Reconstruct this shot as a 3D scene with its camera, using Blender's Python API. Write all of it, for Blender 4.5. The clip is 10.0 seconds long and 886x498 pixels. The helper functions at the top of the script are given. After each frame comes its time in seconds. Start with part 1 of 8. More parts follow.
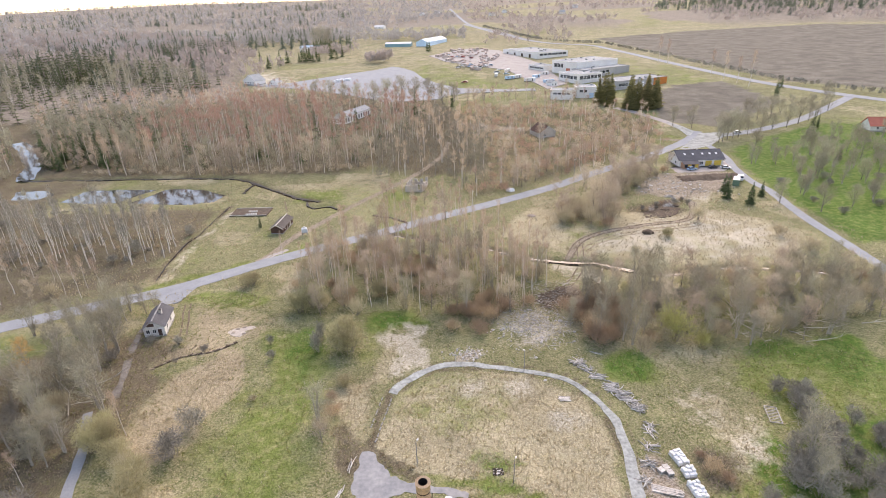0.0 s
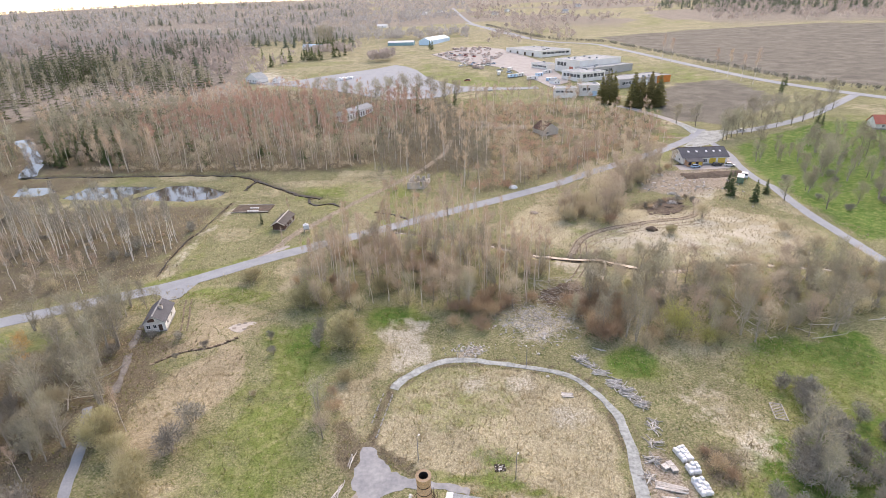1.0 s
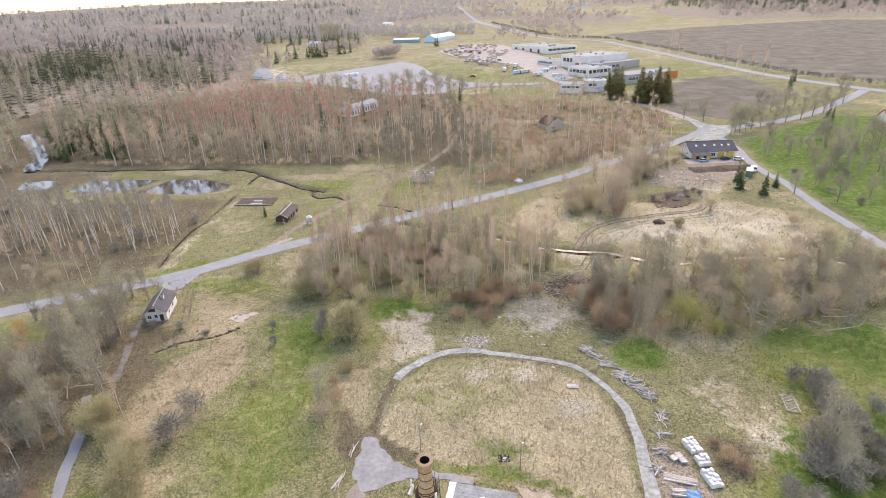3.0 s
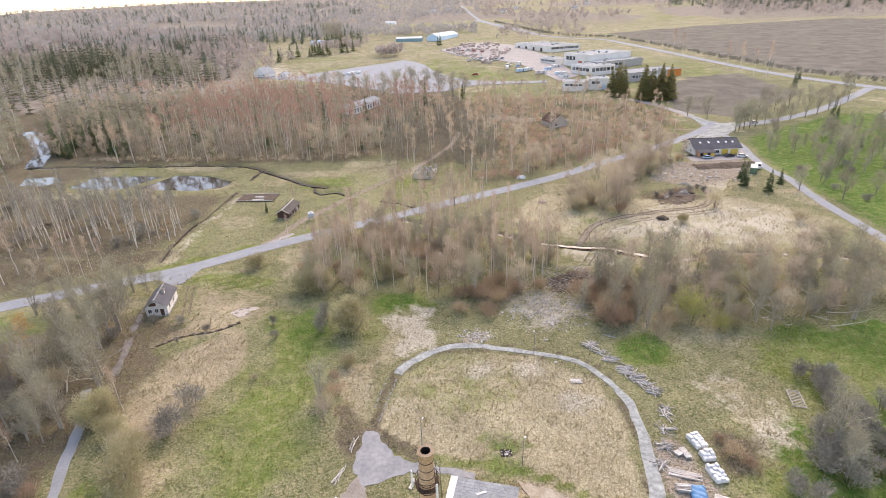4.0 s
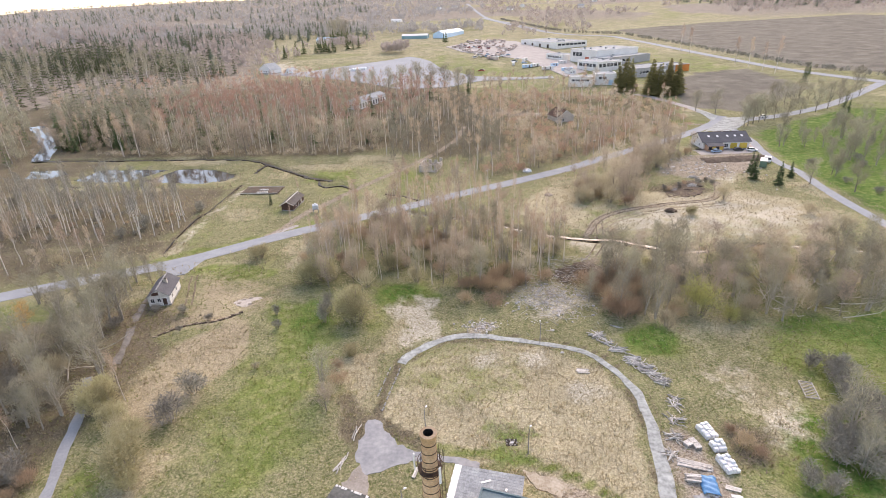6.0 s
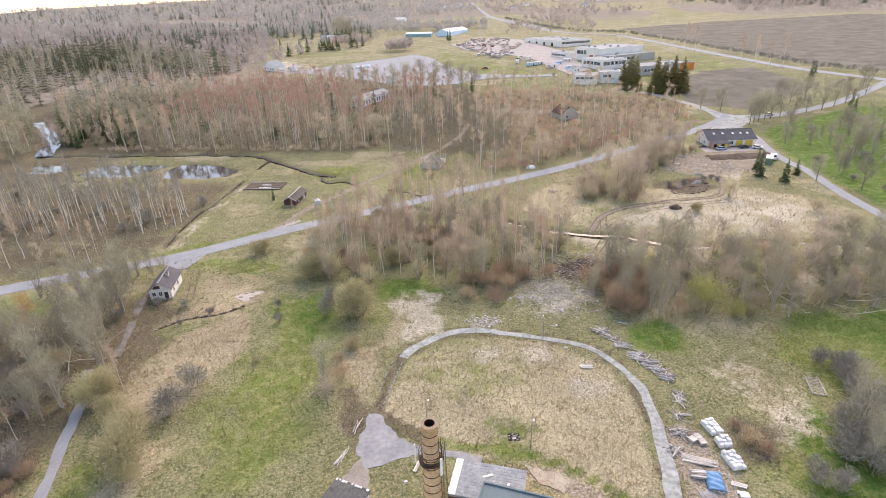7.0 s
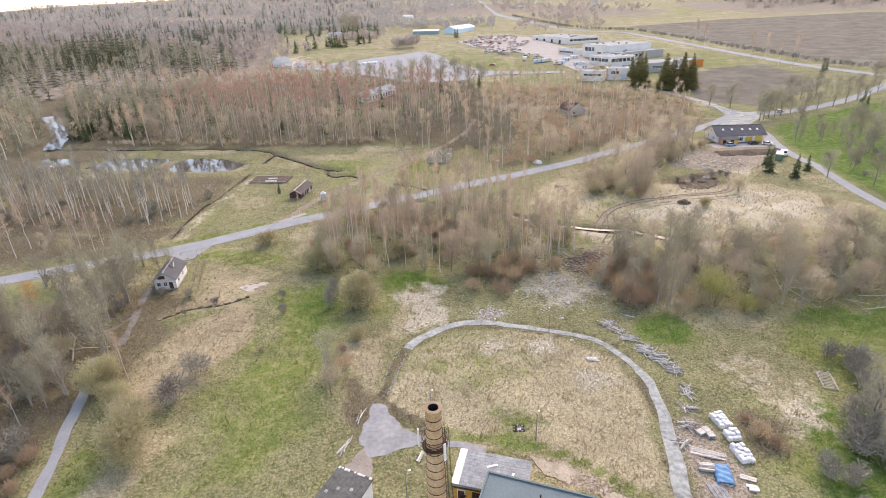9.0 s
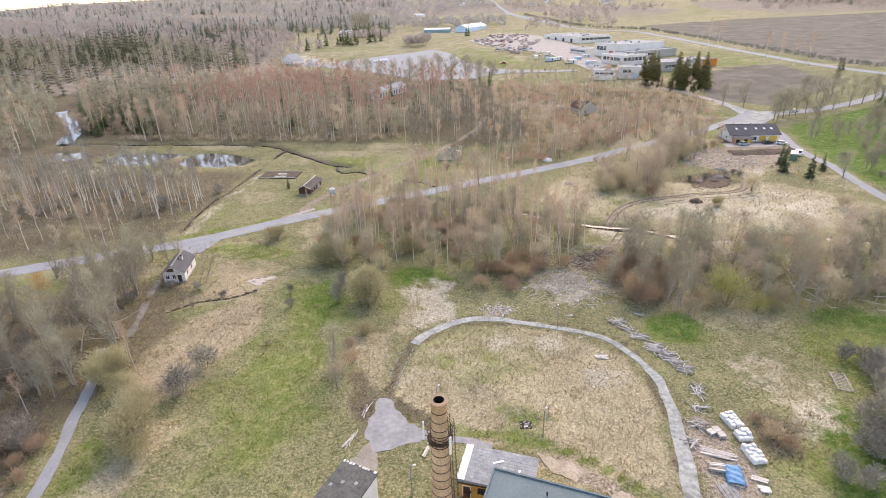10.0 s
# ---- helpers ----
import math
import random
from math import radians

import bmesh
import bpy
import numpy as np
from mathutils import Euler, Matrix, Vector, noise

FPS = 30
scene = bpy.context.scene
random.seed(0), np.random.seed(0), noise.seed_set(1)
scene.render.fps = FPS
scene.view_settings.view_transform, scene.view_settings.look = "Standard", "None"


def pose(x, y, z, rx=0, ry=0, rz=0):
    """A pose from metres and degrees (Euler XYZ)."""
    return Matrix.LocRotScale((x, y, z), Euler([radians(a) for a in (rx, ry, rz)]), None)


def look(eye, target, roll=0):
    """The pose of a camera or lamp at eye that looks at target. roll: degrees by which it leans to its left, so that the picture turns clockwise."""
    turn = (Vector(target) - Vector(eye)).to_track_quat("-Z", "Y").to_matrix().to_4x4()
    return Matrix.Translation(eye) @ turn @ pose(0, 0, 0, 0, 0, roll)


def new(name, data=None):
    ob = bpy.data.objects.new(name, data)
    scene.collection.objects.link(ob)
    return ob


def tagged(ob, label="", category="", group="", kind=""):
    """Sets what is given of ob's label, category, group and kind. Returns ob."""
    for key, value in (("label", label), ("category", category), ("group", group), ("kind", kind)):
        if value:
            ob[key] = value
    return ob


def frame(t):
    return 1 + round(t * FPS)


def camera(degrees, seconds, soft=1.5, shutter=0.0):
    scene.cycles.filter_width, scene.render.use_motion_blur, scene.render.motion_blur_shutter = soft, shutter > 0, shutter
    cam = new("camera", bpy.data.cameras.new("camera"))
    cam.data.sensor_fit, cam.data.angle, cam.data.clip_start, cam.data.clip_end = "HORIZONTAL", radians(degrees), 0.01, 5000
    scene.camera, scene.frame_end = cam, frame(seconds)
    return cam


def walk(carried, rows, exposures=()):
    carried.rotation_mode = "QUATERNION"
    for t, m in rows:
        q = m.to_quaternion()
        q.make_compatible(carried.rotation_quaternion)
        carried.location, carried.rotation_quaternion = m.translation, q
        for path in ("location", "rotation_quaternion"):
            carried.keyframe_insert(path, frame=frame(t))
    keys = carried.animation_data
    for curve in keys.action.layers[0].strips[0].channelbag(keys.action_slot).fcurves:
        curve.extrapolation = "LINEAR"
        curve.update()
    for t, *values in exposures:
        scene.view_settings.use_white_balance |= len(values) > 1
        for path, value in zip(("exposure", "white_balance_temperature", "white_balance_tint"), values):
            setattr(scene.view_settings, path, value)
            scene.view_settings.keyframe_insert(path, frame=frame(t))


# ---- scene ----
cam = camera(79.6, 10.0, soft=0.6)
PATH = [
    (0, (0.519, -1.1, 71.212), (0.516, 0.718, 70.38), -1.9),
    (0.5, (0.514, -0.898, 70.576), (0.507, 0.92, 69.743), -1.9),
    (1, (0.591, -0.697, 69.921), (0.579, 1.121, 69.088), -1.9),
    (1.5, (0.641, -0.536, 69.257), (0.625, 1.282, 68.424), -1.9),
    (2, (0.688, -0.354, 68.527), (0.666, 1.464, 67.694), -2.0),
    (2.5, (0.74, -0.16, 67.871), (0.713, 1.658, 67.036), -2.0),
    (4, (0.804, 0.344, 65.613), (0.764, 2.161, 64.778), -2.0),
    (4.5, (0.823, 0.441, 64.975), (0.778, 2.257, 64.139), -2.0),
    (5, (0.815, 0.613, 64.27), (0.767, 2.429, 63.433), -2.0),
    (5.5, (0.84, 0.74, 63.599), (0.786, 2.556, 62.762), -2.1),
    (7, (0.885, 1.212, 61.543), (0.813, 3.027, 60.704), -2.0),
    (7.5, (0.86, 1.32, 60.932), (0.783, 3.133, 60.092), -2.0),
    (8, (0.858, 1.378, 60.476), (0.776, 3.191, 59.635), -1.9),
    (8.5, (0.842, 1.305, 60.159), (0.754, 3.117, 59.317), -1.9),
    (9, (0.9, 1.364, 59.703), (0.806, 3.176, 58.861), -1.9),
    (9.5, (1.034, 1.492, 59.156), (0.928, 3.303, 58.313), -1.9),
    (10, (0.966, 1.689, 58.638), (0.839, 3.498, 57.795), -1.7),
]
walk(cam, [(t, look(e, g, r)) for t, e, g, r in PATH], [(0.0, 1.5, 8300, 23), (10.0, 1.5, 8300, 23)])


# ---- light ----
world = bpy.data.worlds.new("sky")
scene.world = world
world.use_nodes = True
wn = world.node_tree
sky = wn.nodes.new("ShaderNodeTexSky")
sky.sky_type = "NISHITA"
sky.sun_disc = False
sky.sun_elevation, sky.sun_rotation = radians(40), radians(20)
sky.dust_density, sky.air_density, sky.ozone_density = 0.8, 1.0, 1.0
wn.links.new(sky.outputs[0], wn.nodes["Background"].inputs[0])
wn.nodes["Background"].inputs[1].default_value = 0.15
sun_data = bpy.data.lights.new("sun", "SUN")
sun_data.energy, sun_data.angle, sun_data.color = 0.9, radians(60), (1.0, 0.9, 0.76)
sun = new("sun", sun_data)
sun.matrix_world = look((342, 940, 839), (0, 0, 0))


# ---- small tools ----
def mesh_of(name, verts, faces):
    me = bpy.data.meshes.new(name)
    me.from_pydata(verts, [], faces)
    me.update()
    return me


def part(name, bm, material, parent, label=""):
    """Links a bmesh, or a mesh, as one mesh object under a thing or a part."""
    if isinstance(bm, bpy.types.Mesh):
        me = bm
    else:
        me = bpy.data.meshes.new(name)
        bmesh.ops.recalc_face_normals(bm, faces=bm.faces)
        bm.to_mesh(me)
        bm.free()
    if material is not None and not me.materials:
        me.materials.append(material)
    ob = new(name, me)
    if parent is not None:
        ob.parent = parent
    if label:
        tagged(ob, label)
    return ob


def thing(name, label, category, group="", kind="", at=None):
    ob = new(name)
    ob.empty_display_size = 0.5
    if at is not None:
        ob.matrix_world = at
    return tagged(ob, label, category, group, kind)


def box(bm, x0, y0, z0, x1, y1, z1, m=None):
    """A box between two corners."""
    co = [(x, y, z) for z in (z0, z1) for y in (y0, y1) for x in (x0, x1)]
    vs = [bm.verts.new(m @ Vector(c) if m is not None else c) for c in co]
    for f in ((0, 2, 3, 1), (4, 5, 7, 6), (0, 1, 5, 4), (2, 6, 7, 3), (0, 4, 6, 2), (1, 3, 7, 5)):
        bm.faces.new([vs[i] for i in f])
    return vs


def boxes(*rows):
    bm = bmesh.new()
    for r in rows:
        box(bm, *r)
    return bm


def tube(bm, pts, radii, n=8, cap=True):
    """A tapered tube along points."""
    pts = [Vector(p) for p in pts]
    rings = []
    for i, p in enumerate(pts):
        way = (pts[min(i + 1, len(pts) - 1)] - pts[max(i - 1, 0)]).normalized()
        side = way.cross(Vector((0, 0, 1)) if abs(way.z) < 0.9 else Vector((1, 0, 0))).normalized()
        up = side.cross(way)
        rings.append([bm.verts.new(p + (side * math.cos(a) + up * math.sin(a)) * radii[i])
                      for a in (2 * math.pi * k / n for k in range(n))])
    for a, b in zip(rings, rings[1:]):
        for k in range(n):
            bm.faces.new((a[k], a[(k + 1) % n], b[(k + 1) % n], b[k]))
    if cap:
        bm.faces.new(rings[0][::-1])
        bm.faces.new(rings[-1])
    return bm


def tubes(*rows, n=6):
    bm = bmesh.new()
    for a, b, r in rows:
        tube(bm, (a, b), (r, r), n)
    return bm


TABLE = np.random.RandomState(7).rand(256, 256)


def vnoise(x, y, size, seed=0):
    """Smooth noise of 0 to 1 over the plan."""
    x, y = np.asarray(x, float) / size + 37.3 * seed + 500, np.asarray(y, float) / size + 11.7 * seed + 500
    i, j = np.floor(x).astype(int), np.floor(y).astype(int)
    u, v = x - i, y - j
    u, v = u * u * (3 - 2 * u), v * v * (3 - 2 * v)
    t = lambda a, b: TABLE[a % 256, b % 256]
    return (t(i, j) * (1 - u) + t(i + 1, j) * u) * (1 - v) + (t(i, j + 1) * (1 - u) + t(i + 1, j + 1) * u) * v


def depth_in(x, y, poly):
    """Metres inside a polygon's edge; negative outside."""
    x, y = np.asarray(x, float), np.asarray(y, float)
    best, inside = np.full(x.shape, 1e9), np.zeros(x.shape, bool)
    for (ax, ay), (bx, by) in zip(poly, poly[1:] + poly[:1]):
        k = np.clip(((x - ax) * (bx - ax) + (y - ay) * (by - ay)) / ((bx - ax) ** 2 + (by - ay) ** 2 + 1e-9), 0, 1)
        best = np.minimum(best, np.hypot(x - ax - k * (bx - ax), y - ay - k * (by - ay)))
        if ay != by:
            inside ^= ((ay > y) != (by > y)) & (x < (bx - ax) * (y - ay) / (by - ay) + ax)
    return np.where(inside, best, -best)


def from_line(x, y, line):
    """Metres from a polyline."""
    x, y = np.asarray(x, float), np.asarray(y, float)
    best = np.full(x.shape, 1e9)
    for (ax, ay), (bx, by) in zip(line, line[1:]):
        k = np.clip(((x - ax) * (bx - ax) + (y - ay) * (by - ay)) / ((bx - ax) ** 2 + (by - ay) ** 2 + 1e-9), 0, 1)
        best = np.minimum(best, np.hypot(x - ax - k * (bx - ax), y - ay - k * (by - ay)))
    return best


def smooth_line(line, step=2.0):
    """A rounded line through points, sampled about every step metres."""
    p = [Vector((*a, 0)) for a in line]
    p = [2 * p[0] - p[1]] + p + [2 * p[-1] - p[-2]]
    out = []
    for a, b, c, d in zip(p, p[1:], p[2:], p[3:]):
        n = max(1, int((c - b).length / step))
        for k in range(n):
            t = k / n
            q = 0.5 * (2 * b + (c - a) * t + (2 * a - 5 * b + 4 * c - d) * t * t + (3 * b - a - 3 * c + d) * t ** 3)
            out.append((q.x, q.y))
    return out + [tuple(line[-1])]


# ---- materials ----
def material(name, a, b, scale=1.0, fine=8.0, rough=0.85, bump=0.3, metal=0.0, rand=0.0, spec=0.3):
    """Two colours mixed by noise at two scales, with relief. scale, fine: repeats a metre."""
    m = bpy.data.materials.new(name)
    m.use_nodes = True
    nt = m.node_tree
    n, l = nt.nodes, nt.links
    bs = n["Principled BSDF"]
    co = n.new("ShaderNodeTexCoord")
    big, small = n.new("ShaderNodeTexNoise"), n.new("ShaderNodeTexNoise")
    big.inputs["Scale"].default_value, small.inputs["Scale"].default_value = scale, fine
    big.inputs["Detail"].default_value, small.inputs["Detail"].default_value = 3, 4
    for k in (big, small):
        l.new(co.outputs["Object"], k.inputs["Vector"])
    add = n.new("ShaderNodeMath")
    add.operation = "ADD"
    l.new(big.outputs[0], add.inputs[0])
    l.new(small.outputs[0], add.inputs[1])
    ramp = n.new("ShaderNodeMapRange")
    ramp.inputs[1].default_value, ramp.inputs[2].default_value = 0.7, 1.3
    l.new(add.outputs[0], ramp.inputs[0])
    mix = n.new("ShaderNodeMix")
    mix.data_type = "RGBA"
    mix.inputs[6].default_value, mix.inputs[7].default_value = (*a, 1), (*b, 1)
    l.new(ramp.outputs[0], mix.inputs[0])
    last = mix.outputs[2]
    if rand:
        info, hsv, mr = n.new("ShaderNodeObjectInfo"), n.new("ShaderNodeHueSaturation"), n.new("ShaderNodeMapRange")
        mr.inputs[3].default_value, mr.inputs[4].default_value = 1 - rand, 1 + rand
        l.new(info.outputs["Random"], mr.inputs[0])
        l.new(mr.outputs[0], hsv.inputs["Value"])
        l.new(last, hsv.inputs["Color"])
        last = hsv.outputs[0]
    l.new(last, bs.inputs["Base Color"])
    bs.inputs["Roughness"].default_value, bs.inputs["Metallic"].default_value = rough, metal
    bs.inputs["Specular IOR Level"].default_value = spec
    if bump:
        bp = n.new("ShaderNodeBump")
        bp.inputs["Strength"].default_value, bp.inputs["Distance"].default_value = bump, 0.05
        l.new(small.outputs[0], bp.inputs["Height"])
        l.new(bp.outputs[0], bs.inputs["Normal"])
    return m


def twig_material(name, a, b, rand=0.18, thin=0.0):
    """Twigs: a colour for each twig between two, and a tone for each tree."""
    m = bpy.data.materials.new(name)
    m.use_nodes = True
    n, l = m.node_tree.nodes, m.node_tree.links
    bs = n["Principled BSDF"]
    geo, info = n.new("ShaderNodeNewGeometry"), n.new("ShaderNodeObjectInfo")
    mix = n.new("ShaderNodeMix")
    mix.data_type = "RGBA"
    mix.inputs[6].default_value, mix.inputs[7].default_value = (*a, 1), (*b, 1)
    l.new(geo.outputs["Random Per Island"], mix.inputs[0])
    hsv, mr, mh = n.new("ShaderNodeHueSaturation"), n.new("ShaderNodeMapRange"), n.new("ShaderNodeMapRange")
    mr.inputs[3].default_value, mr.inputs[4].default_value = 1 - rand, 1 + rand
    mh.inputs[3].default_value, mh.inputs[4].default_value = 0.49, 0.515
    l.new(info.outputs["Random"], mr.inputs[0])
    l.new(info.outputs["Random"], mh.inputs[0])
    l.new(mr.outputs[0], hsv.inputs["Value"])
    l.new(mh.outputs[0], hsv.inputs["Hue"])
    l.new(mix.outputs[2], hsv.inputs["Color"])
    l.new(hsv.outputs[0], bs.inputs["Base Color"])
    bs.inputs["Roughness"].default_value = 0.9
    bs.inputs["Specular IOR Level"].default_value = 0.1
    if thin:
        # blades let light through
        tr, both = n.new("ShaderNodeBsdfTranslucent"), n.new("ShaderNodeMixShader")
        l.new(hsv.outputs[0], tr.inputs["Color"])
        both.inputs[0].default_value = thin
        l.new(bs.outputs[0], both.inputs[1])
        l.new(tr.outputs[0], both.inputs[2])
        l.new(both.outputs[0], n["Material Output"].inputs["Surface"])
    return m


def ground_material():
    m = bpy.data.materials.new("meadow_ground")
    m.use_nodes = True
    nt = m.node_tree
    n, l = nt.nodes, nt.links
    bs = n["Principled BSDF"]
    co = n.new("ShaderNodeTexCoord")

    def tex(scale, detail=5, rough=0.6):
        k = n.new("ShaderNodeTexNoise")
        k.inputs["Scale"].default_value, k.inputs["Detail"].default_value, k.inputs["Roughness"].default_value = scale, detail, rough
        l.new(co.outputs["Object"], k.inputs["Vector"])
        return k.outputs[0]

    def spread(v, a, b, c=0.0, d=1.0):
        k = n.new("ShaderNodeMapRange")
        for i, x in enumerate((a, b, c, d)):
            k.inputs[i + 1].default_value = x
        l.new(v, k.inputs[0])
        return k.outputs[0]

    def mixed(f, a, b):
        k = n.new("ShaderNodeMix")
        k.data_type = "RGBA"
        l.new(f, k.inputs[0])
        for i, c in ((6, a), (7, b)):
            if isinstance(c, tuple):
                k.inputs[i].default_value = (*c, 1)
            else:
                l.new(c, k.inputs[i])
        return k.outputs[2]

    patch, clump, blade, grain = tex(0.08, 4), tex(0.5, 6, 0.68), tex(2.2, 5, 0.75), tex(7.0, 3, 0.7)

    def cover(a, b, v, lo=0.35, hi=0.65):
        return mixed(spread(v, lo, hi), a, b)

    olive = cover((0.105, 0.13, 0.048), (0.22, 0.22, 0.11), clump, 0.38, 0.62)
    olive = mixed(spread(blade, 0.44, 0.62, 0, 0.85), olive, (0.37, 0.325, 0.20))
    straw = cover((0.29, 0.25, 0.155), (0.47, 0.42, 0.285), blade, 0.38, 0.62)
    straw = mixed(spread(clump, 0.5, 0.75, 0, 0.6), straw, (0.25, 0.235, 0.11))
    straw = mixed(spread(grain, 0.5, 0.75, 0, 0.6), straw, (0.60, 0.545, 0.39))
    green = cover((0.10, 0.15, 0.032), (0.21, 0.24, 0.08), blade)
    green = mixed(spread(clump, 0.46, 0.66, 0, 0.8), green, (0.32, 0.31, 0.15))
    lush = cover((0.05, 0.125, 0.018), (0.11, 0.185, 0.04), blade)
    lush = mixed(spread(clump, 0.44, 0.66, 0, 0.75), lush, (0.25, 0.275, 0.10))
    earth = cover((0.085, 0.07, 0.047), (0.225, 0.19, 0.13), blade, 0.36, 0.64)
    earth = mixed(spread(clump, 0.48, 0.66, 0, 0.75), earth, (0.18, 0.17, 0.085))
    mud = cover((0.17, 0.13, 0.09), (0.46, 0.41, 0.33), blade, 0.38, 0.62)
    mud = mixed(spread(clump, 0.55, 0.7, 0, 0.7), mud, (0.22, 0.19, 0.10))
    pale = cover((0.36, 0.325, 0.235), (0.64, 0.60, 0.49), blade, 0.38, 0.62)
    pale = mixed(spread(grain, 0.5, 0.7, 0, 0.6), pale, (0.24, 0.22, 0.12))
    # Leaf litter of far woods, lightened and low in contrast to suggest haze.
    litter = cover((0.22, 0.19, 0.15), (0.31, 0.275, 0.225), clump)
    tan = cover((0.31, 0.255, 0.16), (0.45, 0.385, 0.265), blade, 0.36, 0.64)
    tan = mixed(spread(clump, 0.5, 0.72, 0, 0.55), tan, (0.235, 0.205, 0.105))
    field = cover((0.15, 0.138, 0.112), (0.185, 0.172, 0.138), patch)
    edge = n.new("ShaderNodeMath")
    edge.operation = "ADD"
    l.new(clump, edge.inputs[0])
    l.new(tex(0.17, 4), edge.inputs[1])
    col = olive
    for name, c in (("straw", straw), ("green", green), ("lush", lush), ("earth", earth), ("pale", pale), ("mud", mud), ("litter", litter), ("tan", tan), ("field", field)):
        at = n.new("ShaderNodeAttribute")
        at.attribute_name = name
        # the cover breaks up at its edge by the clumps of grass
        s = n.new("ShaderNodeMath")
        s.operation = "MULTIPLY_ADD"
        l.new(edge.outputs[0], s.inputs[0])
        s.inputs[1].default_value, s.inputs[2].default_value = 1.1, -1.1
        t = n.new("ShaderNodeMath")
        t.operation = "ADD"
        l.new(at.outputs["Fac"], t.inputs[0])
        l.new(s.outputs[0], t.inputs[1])
        col = mixed(spread(t.outputs[0], 0.3, 0.7), col, c)
    var = n.new("ShaderNodeHueSaturation")
    l.new(col, var.inputs["Color"])
    l.new(spread(patch, 0.3, 0.7, 0.82, 1.15), var.inputs["Value"])
    fine = n.new("ShaderNodeHueSaturation")
    l.new(var.outputs[0], fine.inputs["Color"])
    l.new(spread(tex(3.2, 6, 0.8), 0.35, 0.65, 0.56, 1.44), fine.inputs["Value"])
    l.new(fine.outputs[0], bs.inputs["Base Color"])
    bs.inputs["Roughness"].default_value = 0.95
    bs.inputs["Specular IOR Level"].default_value = 0.1
    bp = n.new("ShaderNodeBump")
    bp.inputs["Strength"].default_value, bp.inputs["Distance"].default_value = 0.6, 0.2
    l.new(blade, bp.inputs["Height"])
    l.new(bp.outputs[0], bs.inputs["Normal"])
    return m


def plain(name, c, rough=0.6, metal=0.0):
    m = bpy.data.materials.new(name)
    m.use_nodes = True
    bs = m.node_tree.nodes["Principled BSDF"]
    bs.inputs["Base Color"].default_value = (*c, 1)
    bs.inputs["Roughness"].default_value, bs.inputs["Metallic"].default_value = rough, metal
    return m


def water_material():
    m = material("pond_water", (0.02, 0.02, 0.015), (0.03, 0.028, 0.02), 0.3, 1.5, 0.04, 0.02)
    m.node_tree.nodes["Principled BSDF"].inputs["Specular IOR Level"].default_value = 0.6
    return m


def brick_material():
    """Courses of brick round a shaft, by angle and height."""
    m = material("chimney_brick", (0.50, 0.315, 0.18), (0.72, 0.51, 0.335), 0.8, 5.0, 0.9, 0.4)
    n, l = m.node_tree.nodes, m.node_tree.links
    bs = n["Principled BSDF"]
    uv = n.new("ShaderNodeUVMap")
    br = n.new("ShaderNodeTexBrick")
    br.inputs["Scale"].default_value = 1.0
    br.inputs["Brick Width"].default_value, br.inputs["Row Height"].default_value = 0.26, 0.077
    br.inputs["Mortar Size"].default_value = 0.008
    br.inputs["Color1"].default_value, br.inputs["Color2"].default_value = (0.85, 0.85, 0.85, 1), (1.1, 1.05, 1.0, 1)
    br.inputs["Mortar"].default_value = (0.55, 0.6, 0.65, 1)
    l.new(uv.outputs[0], br.inputs["Vector"])
    mul = n.new("ShaderNodeMix")
    mul.data_type, mul.blend_type = "RGBA", "MULTIPLY"
    mul.inputs[0].default_value = 1
    old = bs.inputs["Base Color"].links[0].from_socket
    l.new(old, mul.inputs[6])
    l.new(br.outputs["Color"], mul.inputs[7])
    l.new(mul.outputs[2], bs.inputs["Base Color"])
    return m


GROUND = ground_material()
ASPHALT = material("worn_asphalt", (0.255, 0.275, 0.29), (0.345, 0.37, 0.385), 0.25, 3.0, 0.9, 0.2)
PAVING = material("damp_grey_concrete", (0.195, 0.21, 0.22), (0.34, 0.345, 0.345), 0.3, 1.3, 0.6, 0.15)
CONCRETE = material("weathered_concrete", (0.17, 0.165, 0.15), (0.42, 0.42, 0.415), 0.6, 3.0, 0.9, 0.3)
PATHWAY = material("pale_worn_asphalt", (0.20, 0.215, 0.20), (0.48, 0.51, 0.485), 0.45, 1.6, 0.9, 0.3)
GRAVEL = material("pale_gravel", (0.33, 0.30, 0.27), (0.46, 0.43, 0.40), 0.2, 3.0, 0.95, 0.4)
DIRT = material("bare_dirt", (0.25, 0.20, 0.14), (0.38, 0.32, 0.24), 0.5, 3.0, 0.95, 0.4)
RUTSOIL = material("churned_rut_soil", (0.10, 0.075, 0.052), (0.24, 0.195, 0.14), 0.6, 4, 0.95, 0.4)
WATER = water_material()
# Muddy water, near black and dull in place of banks blocking sky reflection.
DARKWATER = material("shaded_muddy_water", (0.012, 0.01, 0.007), (0.035, 0.028, 0.02), 0.8, 4, 0.45, 0.4, spec=0.2)
BRICK = brick_material()
SOOT = material("sooty_flue", (0.02, 0.017, 0.015), (0.05, 0.04, 0.035), 1, 6, 0.95, 0.3)
IRON = material("rusted_iron", (0.05, 0.035, 0.028), (0.11, 0.07, 0.05), 2, 12, 0.7, 0.3, 0.4)
STEEL = material("galvanised_steel", (0.26, 0.27, 0.27), (0.38, 0.39, 0.39), 1, 8, 0.5, 0.1, 0.6)
WHITE = material("white_paint", (0.72, 0.71, 0.69), (0.82, 0.81, 0.80), 0.5, 4, 0.7, 0.1)
PLASTER = material("stained_white_plaster", (0.55, 0.53, 0.49), (0.78, 0.77, 0.74), 0.4, 2.5, 0.9, 0.2)
